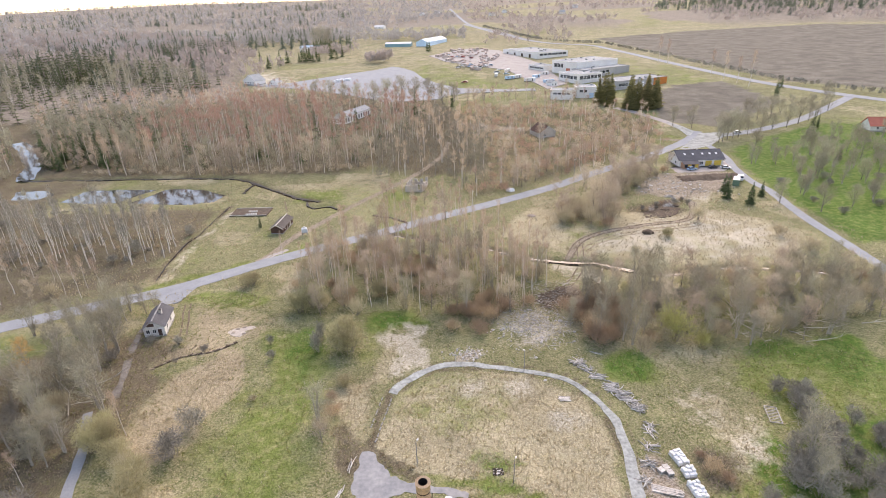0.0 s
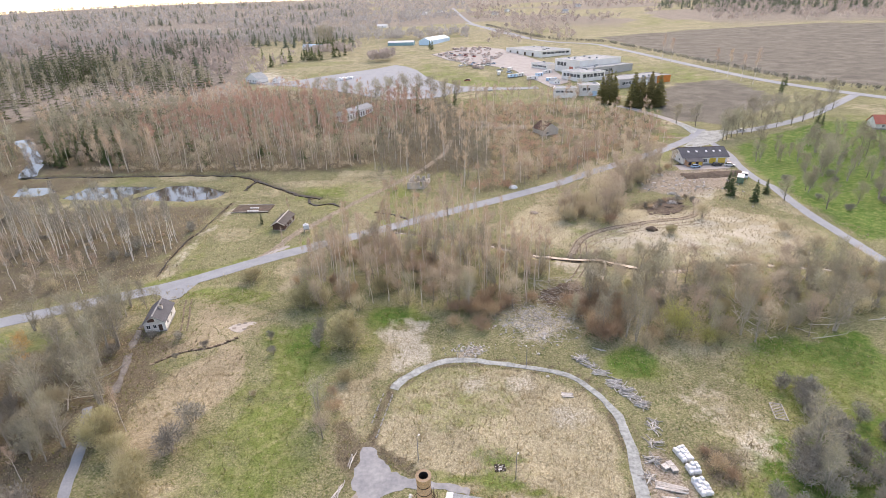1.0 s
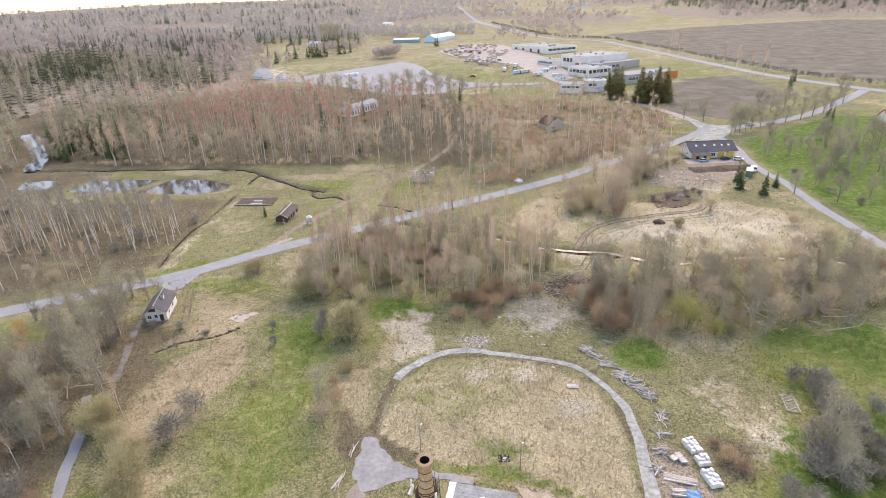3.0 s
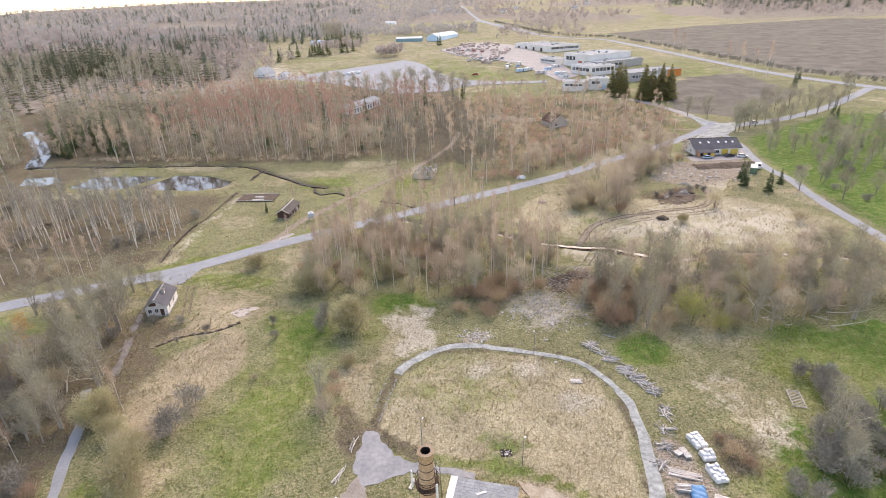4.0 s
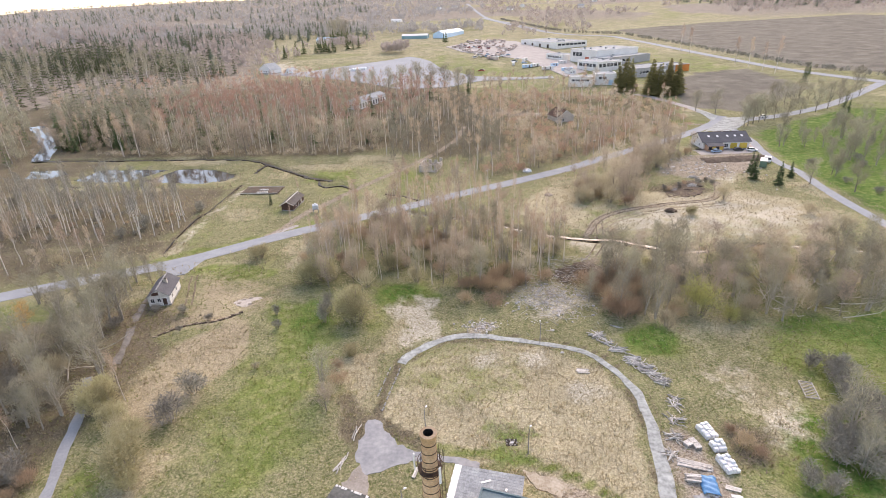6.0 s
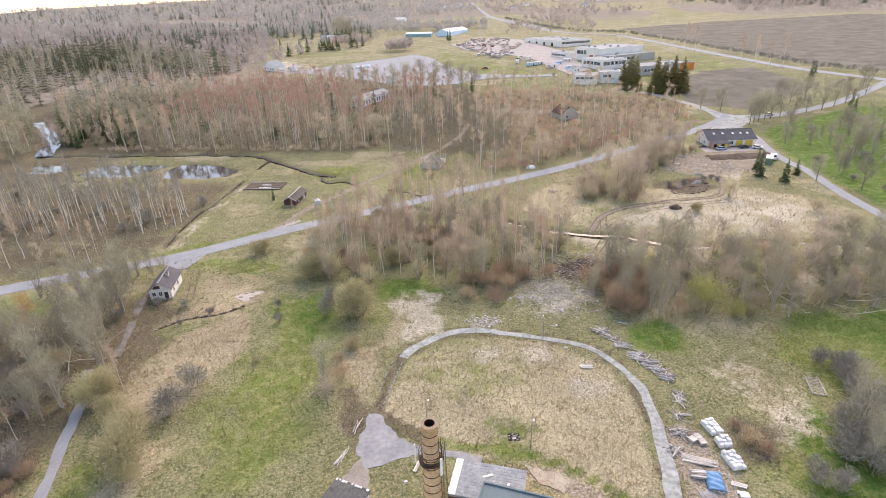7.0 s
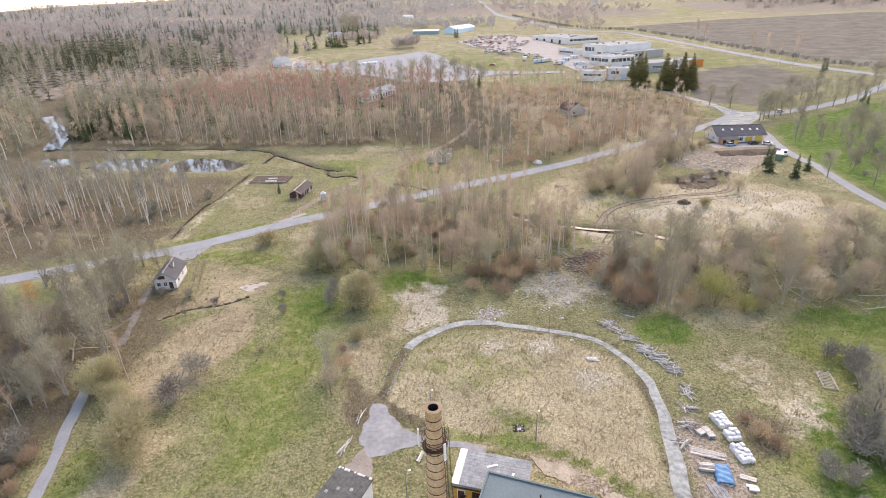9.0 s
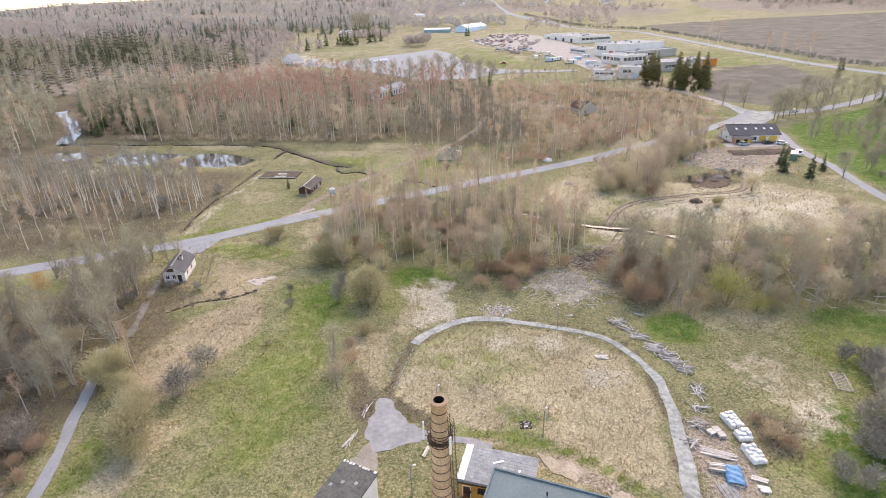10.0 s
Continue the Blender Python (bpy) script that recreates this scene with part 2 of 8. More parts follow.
SLATE = material("grey_fibre_cement_sheets", (0.215, 0.235, 0.24), (0.38, 0.405, 0.41), 0.6, 5, 0.85, 0.2, rand=0.12)
DARKROOF = material("dark_bitumen_roof", (0.075, 0.077, 0.085), (0.13, 0.13, 0.14), 0.4, 4, 0.85, 0.2)
BLUEROOF = material("blue_grey_sheet_roof", (0.10, 0.155, 0.17), (0.135, 0.20, 0.215), 0.3, 3, 0.6, 0.05)
OCHRE = material("ochre_plaster", (0.55, 0.30, 0.06), (0.66, 0.38, 0.09), 0.5, 3, 0.85, 0.15)
BROWNWOOD = material("dark_brown_boards", (0.06, 0.035, 0.028), (0.11, 0.06, 0.045), 0.8, 6, 0.85, 0.3)
OLDWOOD = material("weathered_grey_wood", (0.33, 0.31, 0.275), (0.62, 0.595, 0.545), 0.8, 6, 0.9, 0.3, rand=0.42)
PALEWOOD = material("pale_sawn_wood", (0.50, 0.46, 0.40), (0.74, 0.70, 0.64), 0.8, 6, 0.9, 0.3, rand=0.2)
TARP = material("blue_tarpaulin", (0.06, 0.22, 0.42), (0.13, 0.33, 0.54), 1.2, 5, 0.45, 0.5)
FILM = material("white_plastic_wrap", (0.66, 0.67, 0.67), (0.86, 0.87, 0.87), 1.8, 7, 0.35, 0.4)
GLASS = plain("dark_window_glass", (0.03, 0.035, 0.04), 0.08)
YELLOW = material("yellow_render", (0.62, 0.42, 0.07), (0.70, 0.49, 0.11), 0.4, 3, 0.8, 0.1)
ORANGE = material("orange_render", (0.55, 0.17, 0.04), (0.62, 0.22, 0.06), 0.4, 3, 0.8, 0.1)
PANEL = material("pale_concrete_panels", (0.64, 0.61, 0.58), (0.80, 0.78, 0.75), 0.15, 1.5, 0.85, 0.1)
SKYBLUE = material("pale_blue_sheet_metal", (0.40, 0.58, 0.74), (0.52, 0.70, 0.84), 0.1, 1.5, 0.5, 0.05)
REDTILE = material("red_roof_sheets", (0.42, 0.12, 0.08), (0.55, 0.18, 0.12), 0.4, 4, 0.7, 0.2)
STONE = material("field_stone_rubble", (0.36, 0.35, 0.33), (0.58, 0.565, 0.535), 1.5, 8, 0.95, 0.4, rand=0.2)
BIRCHBARK = material("white_birch_bark", (0.52, 0.46, 0.39), (0.75, 0.69, 0.61), 1.2, 6, 0.9, 0.2, rand=0.12)
BARK = material("grey_brown_bark", (0.19, 0.16, 0.135), (0.33, 0.29, 0.245), 1.5, 8, 0.95, 0.3, rand=0.2)
ASHBARK = material("pale_ash_bark", (0.30, 0.27, 0.225), (0.50, 0.455, 0.39), 1.5, 8, 0.95, 0.3, rand=0.2)
MOSSROOF = material("mossy_grey_roofing", (0.075, 0.078, 0.07), (0.165, 0.165, 0.15), 0.5, 3, 0.9, 0.3)
TWIG_BIRCH = twig_material("birch_twigs", (0.42, 0.32, 0.245), (0.52, 0.405, 0.315), 0.18, 0.5)
TWIG_GREY = twig_material("bare_grey_twigs", (0.44, 0.37, 0.29), (0.54, 0.46, 0.365), 0.18, 0.5)
TWIG_WILLOW = twig_material("khaki_willow_twigs", (0.45, 0.395, 0.28), (0.56, 0.5, 0.365), 0.18, 0.5)
TWIG_OLIVE = twig_material("budding_willow_twigs", (0.37, 0.345, 0.2), (0.55, 0.505, 0.325), 0.12, 0.5)
TWIG_LIME = twig_material("yellow_green_catkins", (0.37, 0.36, 0.15), (0.49, 0.47, 0.215), 0.1, 0.5)
TWIG_RED = twig_material("reddish_osier_twigs", (0.41, 0.305, 0.215), (0.51, 0.395, 0.285), 0.18, 0.5)
TWIG_PLUM = twig_material("dark_plum_twigs", (0.25, 0.23, 0.185), (0.36, 0.335, 0.28))
# Darker grey-brown twigs, in the side thickets partly imitating lens vignetting.
TWIG_DARK = twig_material("grey_brown_twigs", (0.30, 0.28, 0.205), (0.41, 0.38, 0.285), 0.18, 0.3)
TWIG_ORANGE = twig_material("orange_budding_twigs", (0.46, 0.25, 0.10), (0.58, 0.35, 0.16), 0.1, 0.4)
NEEDLES = twig_material("spruce_needles", (0.085, 0.115, 0.052), (0.155, 0.19, 0.09), 0.18, 0.35)
TWIG_ROSE = twig_material("rosy_birch_twigs", (0.44, 0.295, 0.225), (0.54, 0.375, 0.29), 0.18, 0.5)
# Paler, greyer needles put aerial haze into the far spruces' colour.
HAZED_NEEDLES = twig_material("hazed_spruce_needles", (0.13, 0.155, 0.11), (0.19, 0.215, 0.155), 0.05, 0.3)
# Olive needles, their colour lightened and warmed partly for lens flare.
FLARED_OLIVE_NEEDLES = twig_material("flared_olive_needles", (0.25, 0.225, 0.10), (0.36, 0.32, 0.15), 0.12, 0.5)
DRYGRASS = twig_material("dry_grass_blades", (0.38, 0.32, 0.19), (0.62, 0.55, 0.40), 0.05, 0.5)
GREENGRASS = twig_material("green_grass_blades", (0.18, 0.22, 0.06), (0.36, 0.35, 0.15), 0.05, 0.5)
BROWNGRASS = twig_material("brown_weed_stalks", (0.27, 0.22, 0.15), (0.42, 0.35, 0.25), 0.05, 0.5)


# ---- ground, roads and water ----
MAIN_ROAD = smooth_line([(-160, 92), (-118, 112.6), (-95.5, 123.8), (-76.7, 132.8), (-57.3, 146.9), (-42.4, 156.7), (-17, 172.5), (2.2, 185),
                         (23.6, 198), (47.8, 214.3), (64.6, 228), (104, 258), (119, 271), (138, 289), (148, 303)])
EAST_ROAD = smooth_line([(146, 291), (158, 293), (172, 296), (190, 303), (211, 314), (236, 332), (285, 372)])
NORTH_ROAD = smooth_line([(144, 292), (143.5, 304), (142, 316), (139.5, 329), (135.4, 342), (128, 362), (122, 372)])
SIDE_ROAD = smooth_line([(142, 290), (141, 268), (138.4, 249), (134, 233), (131, 213), (131.5, 201), (129, 184), (127.2, 170), (126, 150), (124, 120)])
WEST_LANE = smooth_line([(-71, 82), (-66, 72), (-63.3, 63.7), (-60.5, 56.8), (-58.2, 48.7), (-56, 38), (-55, 20)])
LOOP = smooth_line([(-10.8, 84.8), (-9.7, 86.9), (-7, 89.7), (-3.8, 92.1), (-0.3, 93.5), (3.3, 93.8), (7.2, 93.3), (12.8, 91.8), (18.8, 90.3), (23.6, 88.4), (26.7, 85.8), (28.7, 82.5),
                    (30.2, 79.4), (31.2, 76.4), (31.5, 72.4), (31.3, 67.8), (30.8, 64.2), (30.2, 60.1), (29.6, 56.6), (29, 53.2), (27.5, 40)], 1.0)
HIGHWAY = smooth_line([(60, 1250), (140, 860), (203, 760), (214, 715), (232, 590), (246, 500), (262, 423), (300, 340), (360, 250)], 8.0)
FAR_ROAD = smooth_line([(48, 2000), (60, 1500), (73, 1223), (110, 1045), (140, 860)], 10.0)
PATH_NE = smooth_line([(-57, 150), (-54.5, 156), (-52.5, 164), (-47.5, 175), (-41, 187), (-34, 200), (-25.5, 213.7), (-15, 232), (-6, 251), (2, 275), (5, 300)])
CROSSING = smooth_line([(-74.6, 115), (-75, 110.6), (-73.6, 104.5), (-72, 99), (-70.5, 95), (-68, 86)])
RUTS = smooth_line([(38, 144), (41, 150), (45, 157), (53, 163), (63, 167), (75, 170), (88, 174), (96, 190)])
BROOK = smooth_line([(-17, 168), (-7, 164), (2, 161), (14, 154.6), (26.5, 146.5), (38.4, 142.3), (46, 141.4), (51, 138.2), (60, 133.2), (67, 133.2),
                     (80, 135.8), (92, 135), (108, 131)], 1.0)
DITCH = smooth_line([(-202, 249), (-176, 248.5), (-146.6, 247), (-118, 245.5), (-97.4, 242), (-88, 237), (-80, 229), (-66.5, 217), (-59.8, 211), (-50, 206)], 1.0)
TRENCH = smooth_line([(-85.5, 203), (-86, 181), (-86, 172), (-87.3, 166), (-86.7, 153), (-85.6, 144), (-84.5, 138)], 1.0)
POND = [(-131, 212), (-120, 209.5), (-103, 207.5), (-95, 210), (-93, 218), (-104, 226), (-118, 230), (-123, 229)]
POND_MID = [(-163, 216), (-150, 213), (-137, 212.5), (-128, 229), (-140, 231), (-160, 231)]
POND_WEST = [(-194, 234), (-180, 233), (-172, 226), (-176, 220), (-187, 221)]
RIVER = smooth_line([(-202, 250), (-207, 259), (-213, 274), (-222, 284), (-232, 296), (-240, 306), (-254, 320)])
WORKS_TRACK = smooth_line([(6.7, 339), (31, 330), (51, 324), (74, 318), (102, 300), (129, 288), (138, 287)])
CLEARINGS = ([(-285, 386), (-307, 492), (-327, 507), (-309, 407), (-295, 369)],)
PAVED = [(-14.8, 69.5), (-13.9, 69.9), (-12.9, 69.2), (-12.3, 67.6), (-11.2, 66.2), (-9.5, 64.1), (-8, 63.4), (-6.4, 62.5), (-2.1, 61.9), (0.6, 61.3), (3, 60.2), (3, 59), (-2.1, 60.2), (-6, 60.6), (-8.8, 60.3),
         (-10.9, 59.2), (-12.4, 58.5), (-14, 58), (-14.7, 59.6), (-15.3, 60.7), (-16.1, 62.6), (-16.1, 64.7), (-15.2, 66.6), (-15, 68.7)]
NECK = [(-14.8, 59.8), (-13.8, 58.4), (-12.8, 55.6), (-12.2, 52), (-15, 50), (-17, 56.6), (-15.8, 58.3)]
BROOK_ARM = smooth_line([(47.5, 140.5), (46.9, 138), (45.1, 133.3), (43.2, 129)], 1.0)
DITCH_ARM = smooth_line([(-84.5, 233.3), (-85.8, 226), (-85.4, 219.4)], 1.0)
DITCH_EAST = smooth_line([(-55, 206), (-53.5, 201.5), (-50, 198), (-44.4, 199), (-39.3, 195)], 1.0)
DITCH_ROAD = smooth_line([(-26, 188), (-19.5, 185), (-13, 180)], 1.0)
LOT = [(-176, 512), (-139, 521), (-112, 548), (-86, 573), (-65, 591), (-49, 613), (-37, 600), (-24, 571), (-14, 528), (-1, 497), (18, 468), (36, 462), (54, 455), (80, 455), (80, 446), (24, 446), (9, 438),
       (-1, 425), (-13, 422), (-41, 420), (-69, 448), (-98, 471), (-128, 490)]
YARD = [(70, 560), (10, 640), (-10, 700), (40, 770), (80, 740), (110, 600), (110, 470), (90, 450)]
JUNCTION = [(140, 328), (144.5, 317), (147.7, 299), (153.8, 298.2), (160, 299.5), (155, 288.4), (146.2, 278), (138.2, 271.6), (126, 266), (118, 262), (130, 276.7), (139, 288.8), (140, 303)]
FORECOURT = [(106, 228), (128, 229), (136, 238), (135, 246), (140, 262), (136, 262), (132, 236), (106, 236)]


def rise(x, y):
    """Height of the open land: flat nearby, climbing gently far away, lower towards the north-west."""
    d = np.hypot(x, y)
    z = np.interp(d, [0, 310, 480, 680, 900, 1400, 2200, 3600, 6000], [0, 0, 7, 14, 20, 38, 68, 125, 130])
    az = np.degrees(np.arctan2(x, y))
    cut = np.interp(az, [-60, -45, -40, -36, -25, 0], [0.42, 0.5, 0.62, 0.78, 0.95, 1.0])
    far = np.clip((d - 900) / 1800, 0, 1)
    return z * (1 - far * (1 - cut))


ROADS = ((MAIN_ROAD, 3.0), (EAST_ROAD, 3.2), (NORTH_ROAD, 3.0), (SIDE_ROAD, 2.2), (WEST_LANE, 1.4), (LOOP, 1.05), (HIGHWAY, 4.5))


def relief(x, y):
    """Ground height with tussocks, ditches and ponds, level beside roads and houses."""
    z = rise(x, y)
    near = np.full(np.shape(x), 99.0)
    for line, w in ROADS:
        near = np.minimum(near, from_line(x, y, line[::3] + line[-1:]) - w)
    flat = np.clip(near / 3, 0, 1) * np.clip(-depth_in(x, y, PAVED) / 2, 0, 1) * np.clip(-depth_in(x, y, FORECOURT) / 2, 0, 1)
    z = z + flat * ((vnoise(x, y, 4.5, 1) - 0.5) * 0.35 + (vnoise(x, y, 1.7, 2) - 0.5) * 0.28 - 0.02)
    for line, w, d in ((BROOK, 1.0, 0.8), (BROOK[47:76], 2.0, 0.6), (DITCH, 1.3, 1.3), (TRENCH, 0.7, 0.45), (DITCH_ARM, 1.1, 0.9), (DITCH_EAST, 1.2, 0.9), (DITCH_ROAD, 1.0, 0.7), (BROOK_ARM, 0.9, 0.7), (RIVER, 3.4, 1.0)):
        z = z - d * np.clip(1.6 - from_line(x, y, line[::2] + line[-1:]) / w, 0, 1)
    for poly in (POND, POND_MID, POND_WEST):
        z = z - 1.2 * np.clip(0.4 + depth_in(x, y, poly) / 2.5, 0, 1)
    return z


def height(x, y):
    return float(relief(np.array([x]), np.array([y]))[0])


# plant cover: polygons of each kind, and how far their edges fade
STRAW = [([(-10, 83), (2, 92), (18, 89), (27, 82), (29, 68), (27, 52), (18, 54), (10, 59), (-4, 62.5), (-13, 70)], 1.5),
         ([(34, 190), (69, 182), (105, 180), (120, 158), (108, 138), (62, 136), (42, 144), (20, 165)], 4),
         ([(-45, 99), (-52, 100), (-60, 93), (-64, 84), (-62, 72), (-54, 67), (-47, 80)], 2), ([(-57, 62), (-45, 62), (-46, 47), (-54, 47)], 3),
         ([(-18, 66), (-23, 86), (-13, 90), (-9, 105), (-14, 103), (-15, 92), (-16, 80)], 3), ([(49, 80), (54, 80), (54, 72), (51, 62), (48, 62)], 7),
         ([(-44, 143), (-36, 133), (-39, 120), (-46, 128)], 3)]
GREEN = [([(-32, 113), (-45, 108), (-39, 95), (-42, 82), (-41, 74), (-26, 74), (-26, 95)], 4), ([(-19, 116), (-5, 119), (-3, 110), (-18, 107)], 2),
         ([(33, 98), (42, 98), (46, 88), (41, 82), (34, 88)], 3), ([(60, 96), (86, 99), (95, 70), (70, 56), (60, 74)], 5), ([(44, 60), (56, 62), (66, 46), (50, 40)], 7), ([(-41, 80), (-26, 76), (-21, 58), (-32, 50), (-42, 58)], 10),
         ([(159, 275), (225, 305), (260, 290), (230, 170), (131, 165), (134, 207), (142, 252)], 5), ([(-113, 108), (-102, 112), (-92, 100), (-101, 90)], 4),
         ([(-60, 142), (-84, 132), (-90, 129), (-82, 137), (-70, 144), (-55, 153), (-42, 165), (-44, 160)], 2), ([(50, 60), (62, 70), (70, 50), (50, 40)], 4),
         ([(-25, 225), (-8, 208), (-20, 200), (-30, 212)], 4), ([(-57, 72), (-59, 48), (-54, 48), (-52, 62)], 3), ([(-50, 134), (-70, 128), (-62, 120), (-48, 124)], 5),
         ([(120, 300), (136, 296), (137, 290), (120, 280), (100, 270)], 3), ([(6, 65), (10, 66), (10, 61), (7, 61)], 2.5),
         ([(-60, 205), (-40, 208), (-45, 218), (-60, 222)], 4), ([(170, 600), (230, 560), (235, 450), (190, 445), (160, 480)], 10),
         ([(-9, 640), (60, 480), (108, 467), (20, 462), (-40, 560)], 6), ([(-175, 1167), (66, 1413), (96, 1002), (-76, 1068)], 40),
         ([(238, 1059), (562, 1412), (541, 1084), (294, 907)], 40)]
EARTH = [([(-170, 150), (-104, 144), (-88, 149), (-87, 140), (-95, 131), (-110, 124), (-160, 112)], 9), ([(-330, 345), (-208, 300), (-196, 180), (-400, 120), (-500, 300)], 8), ([(-200, 250), (-60, 245), (-30, 255), (-5, 235), (18, 240), (24, 330), (10, 391), (0, 430), (-66, 457), (-255, 501), (-300, 350)], 10),
         ([(-172, 200), (-86, 200), (-88, 150), (-104, 142), (-150, 140)], 6), ([(23, 118), (35, 127), (38, 121), (28, 112)], 2), ([(70, 182), (80, 192), (92, 194), (90, 186), (78, 180)], 3), ([(-13.6, 70.5), (-11, 69), (-3.5, 63), (-4, 62), (-10, 65.5), (-13.5, 68)], 0.8), ([(-110, 93), (-74, 110), (-60, 90), (-63, 62), (-60.5, 50), (-59, 36), (-130, 36)], 4),
         ([(-1200, 300), (-160, 250), (-170, 140), (-300, 100), (-1200, 100)], 20), ([(-240, 340), (-260, 440), (-160, 440), (-200, 560), (-330, 1000), (-1300, 1300), (-1300, 300)], 20), ([(-76, 108), (-56, 106), (-54, 102), (-62, 97), (-70, 97)], 4),
         ([(43, 70), (50, 66), (46, 58), (40, 60)], 2), ([(-17, 60), (-20, 75), (-14, 70)], 2), ([(70, 184), (82, 190), (94, 182), (80, 176)], 3)]
MUD = [([(98, 228), (128, 230), (120, 205), (95, 196), (80, 200), (84, 215)], 5),
       ([(-52, 112), (-48, 112), (-47, 107), (-52, 108)], 1.5), ([(32, 66), (37, 66), (38, 50), (30, 50)], 2), ([(2, 97), (8, 100), (9, 96), (3, 95)], 1.5),
       ([(3, 352), (40, 338), (50, 322), (20, 330)], 4), ([(9, 58.6), (12, 57.8), (15.4, 56.2), (18.5, 54.2), (22, 51), (20, 49.5), (16, 52.8), (11, 55.6)], 0.7), ([(25, 121), (27, 124), (32, 127.5), (36, 126), (37.5, 123), (34, 119.5), (28, 117)], 1.5)]
PALE = [([(1, 88), (9, 88.5), (9, 84), (3, 83)], 2.5), ([(11, 87.5), (17, 87.5), (18, 84), (12, 84)], 2.5), ([(20, 80), (26, 80), (26, 76), (21, 75)], 2.5), ([(-16, 108), (-13, 112), (-4, 110), (-3.5, 100), (-4.5, 93), (-10, 91), (-13, 98)], 2.5), ([(14, 101), (24, 99), (29, 110), (26, 116), (19, 113), (13, 106)], 6), ([(2, 97), (9, 101), (10, 96), (3, 94.5)], 1.5),
        ([(42, 147), (60, 141), (108, 143), (116, 158), (98, 178), (64, 172)], 9), ([(-200, 560), (-180, 595), (-140, 540), (-120, 500), (-163, 490)], 14), ([(49, 84), (54, 82), (55, 74), (52, 63), (48, 63), (48, 73)], 7), ([(9.5, 58.3), (12, 57.8), (15.4, 56.2), (18, 54.5), (17, 53.7), (13.5, 54.4), (11, 55.8)], 0.8),
        ([(18, 338), (60, 330), (80, 322), (70, 318), (30, 330)], 5), ([(85, 222), (108, 222), (118, 205), (100, 190), (84, 200)], 6), ([(36, 128), (30, 142), (40, 140), (46, 132)], 3)]
FIELD = [([(140, 330), (166, 310), (232, 365), (232, 450), (190, 442), (150, 400)], 4), ([(278, 440), (262, 600), (235, 850), (390, 895), (620, 900), (900, 500), (400, 280)], 8),
         ([(-575, 744), (-562, 841), (-500, 820), (-539, 695)], 12)]


LITTER = [([(-1200, 330), (-330, 345), (-245, 400), (-160, 440), (-200, 560), (-330, 1000), (-1300, 1300)], 20)]
TAN = [([(-64, 119), (-50, 118), (-45, 108), (-51, 99), (-62, 98), (-66, 108)], 9), ([(-47, 106), (-44, 92), (-46.5, 81), (-49, 71), (-55, 66), (-59, 71), (-60, 82), (-58, 93), (-52, 102)], 3)]


LUSH = ([(52, 66), (60, 72), (72, 72), (84, 78), (90, 60), (76, 44), (52, 40), (46, 52)], [(33, 98), (45, 97.5), (44, 90), (41, 86), (35, 90)], [(-31, 112), (-36, 108), (-36, 96), (-30, 92), (-27, 100)], [(-18, 115), (-6, 117), (-4, 111), (-17, 109)],
        [(62, 97), (92, 99), (96, 84), (82, 82), (74, 91)], [(5.6, 66), (10.6, 66), (10.8, 61), (6.5, 60.5)])
EAST_MEADOW = [(140, 240), (150, 268), (215, 305), (300, 300), (240, 150), (130, 150), (134, 200)]


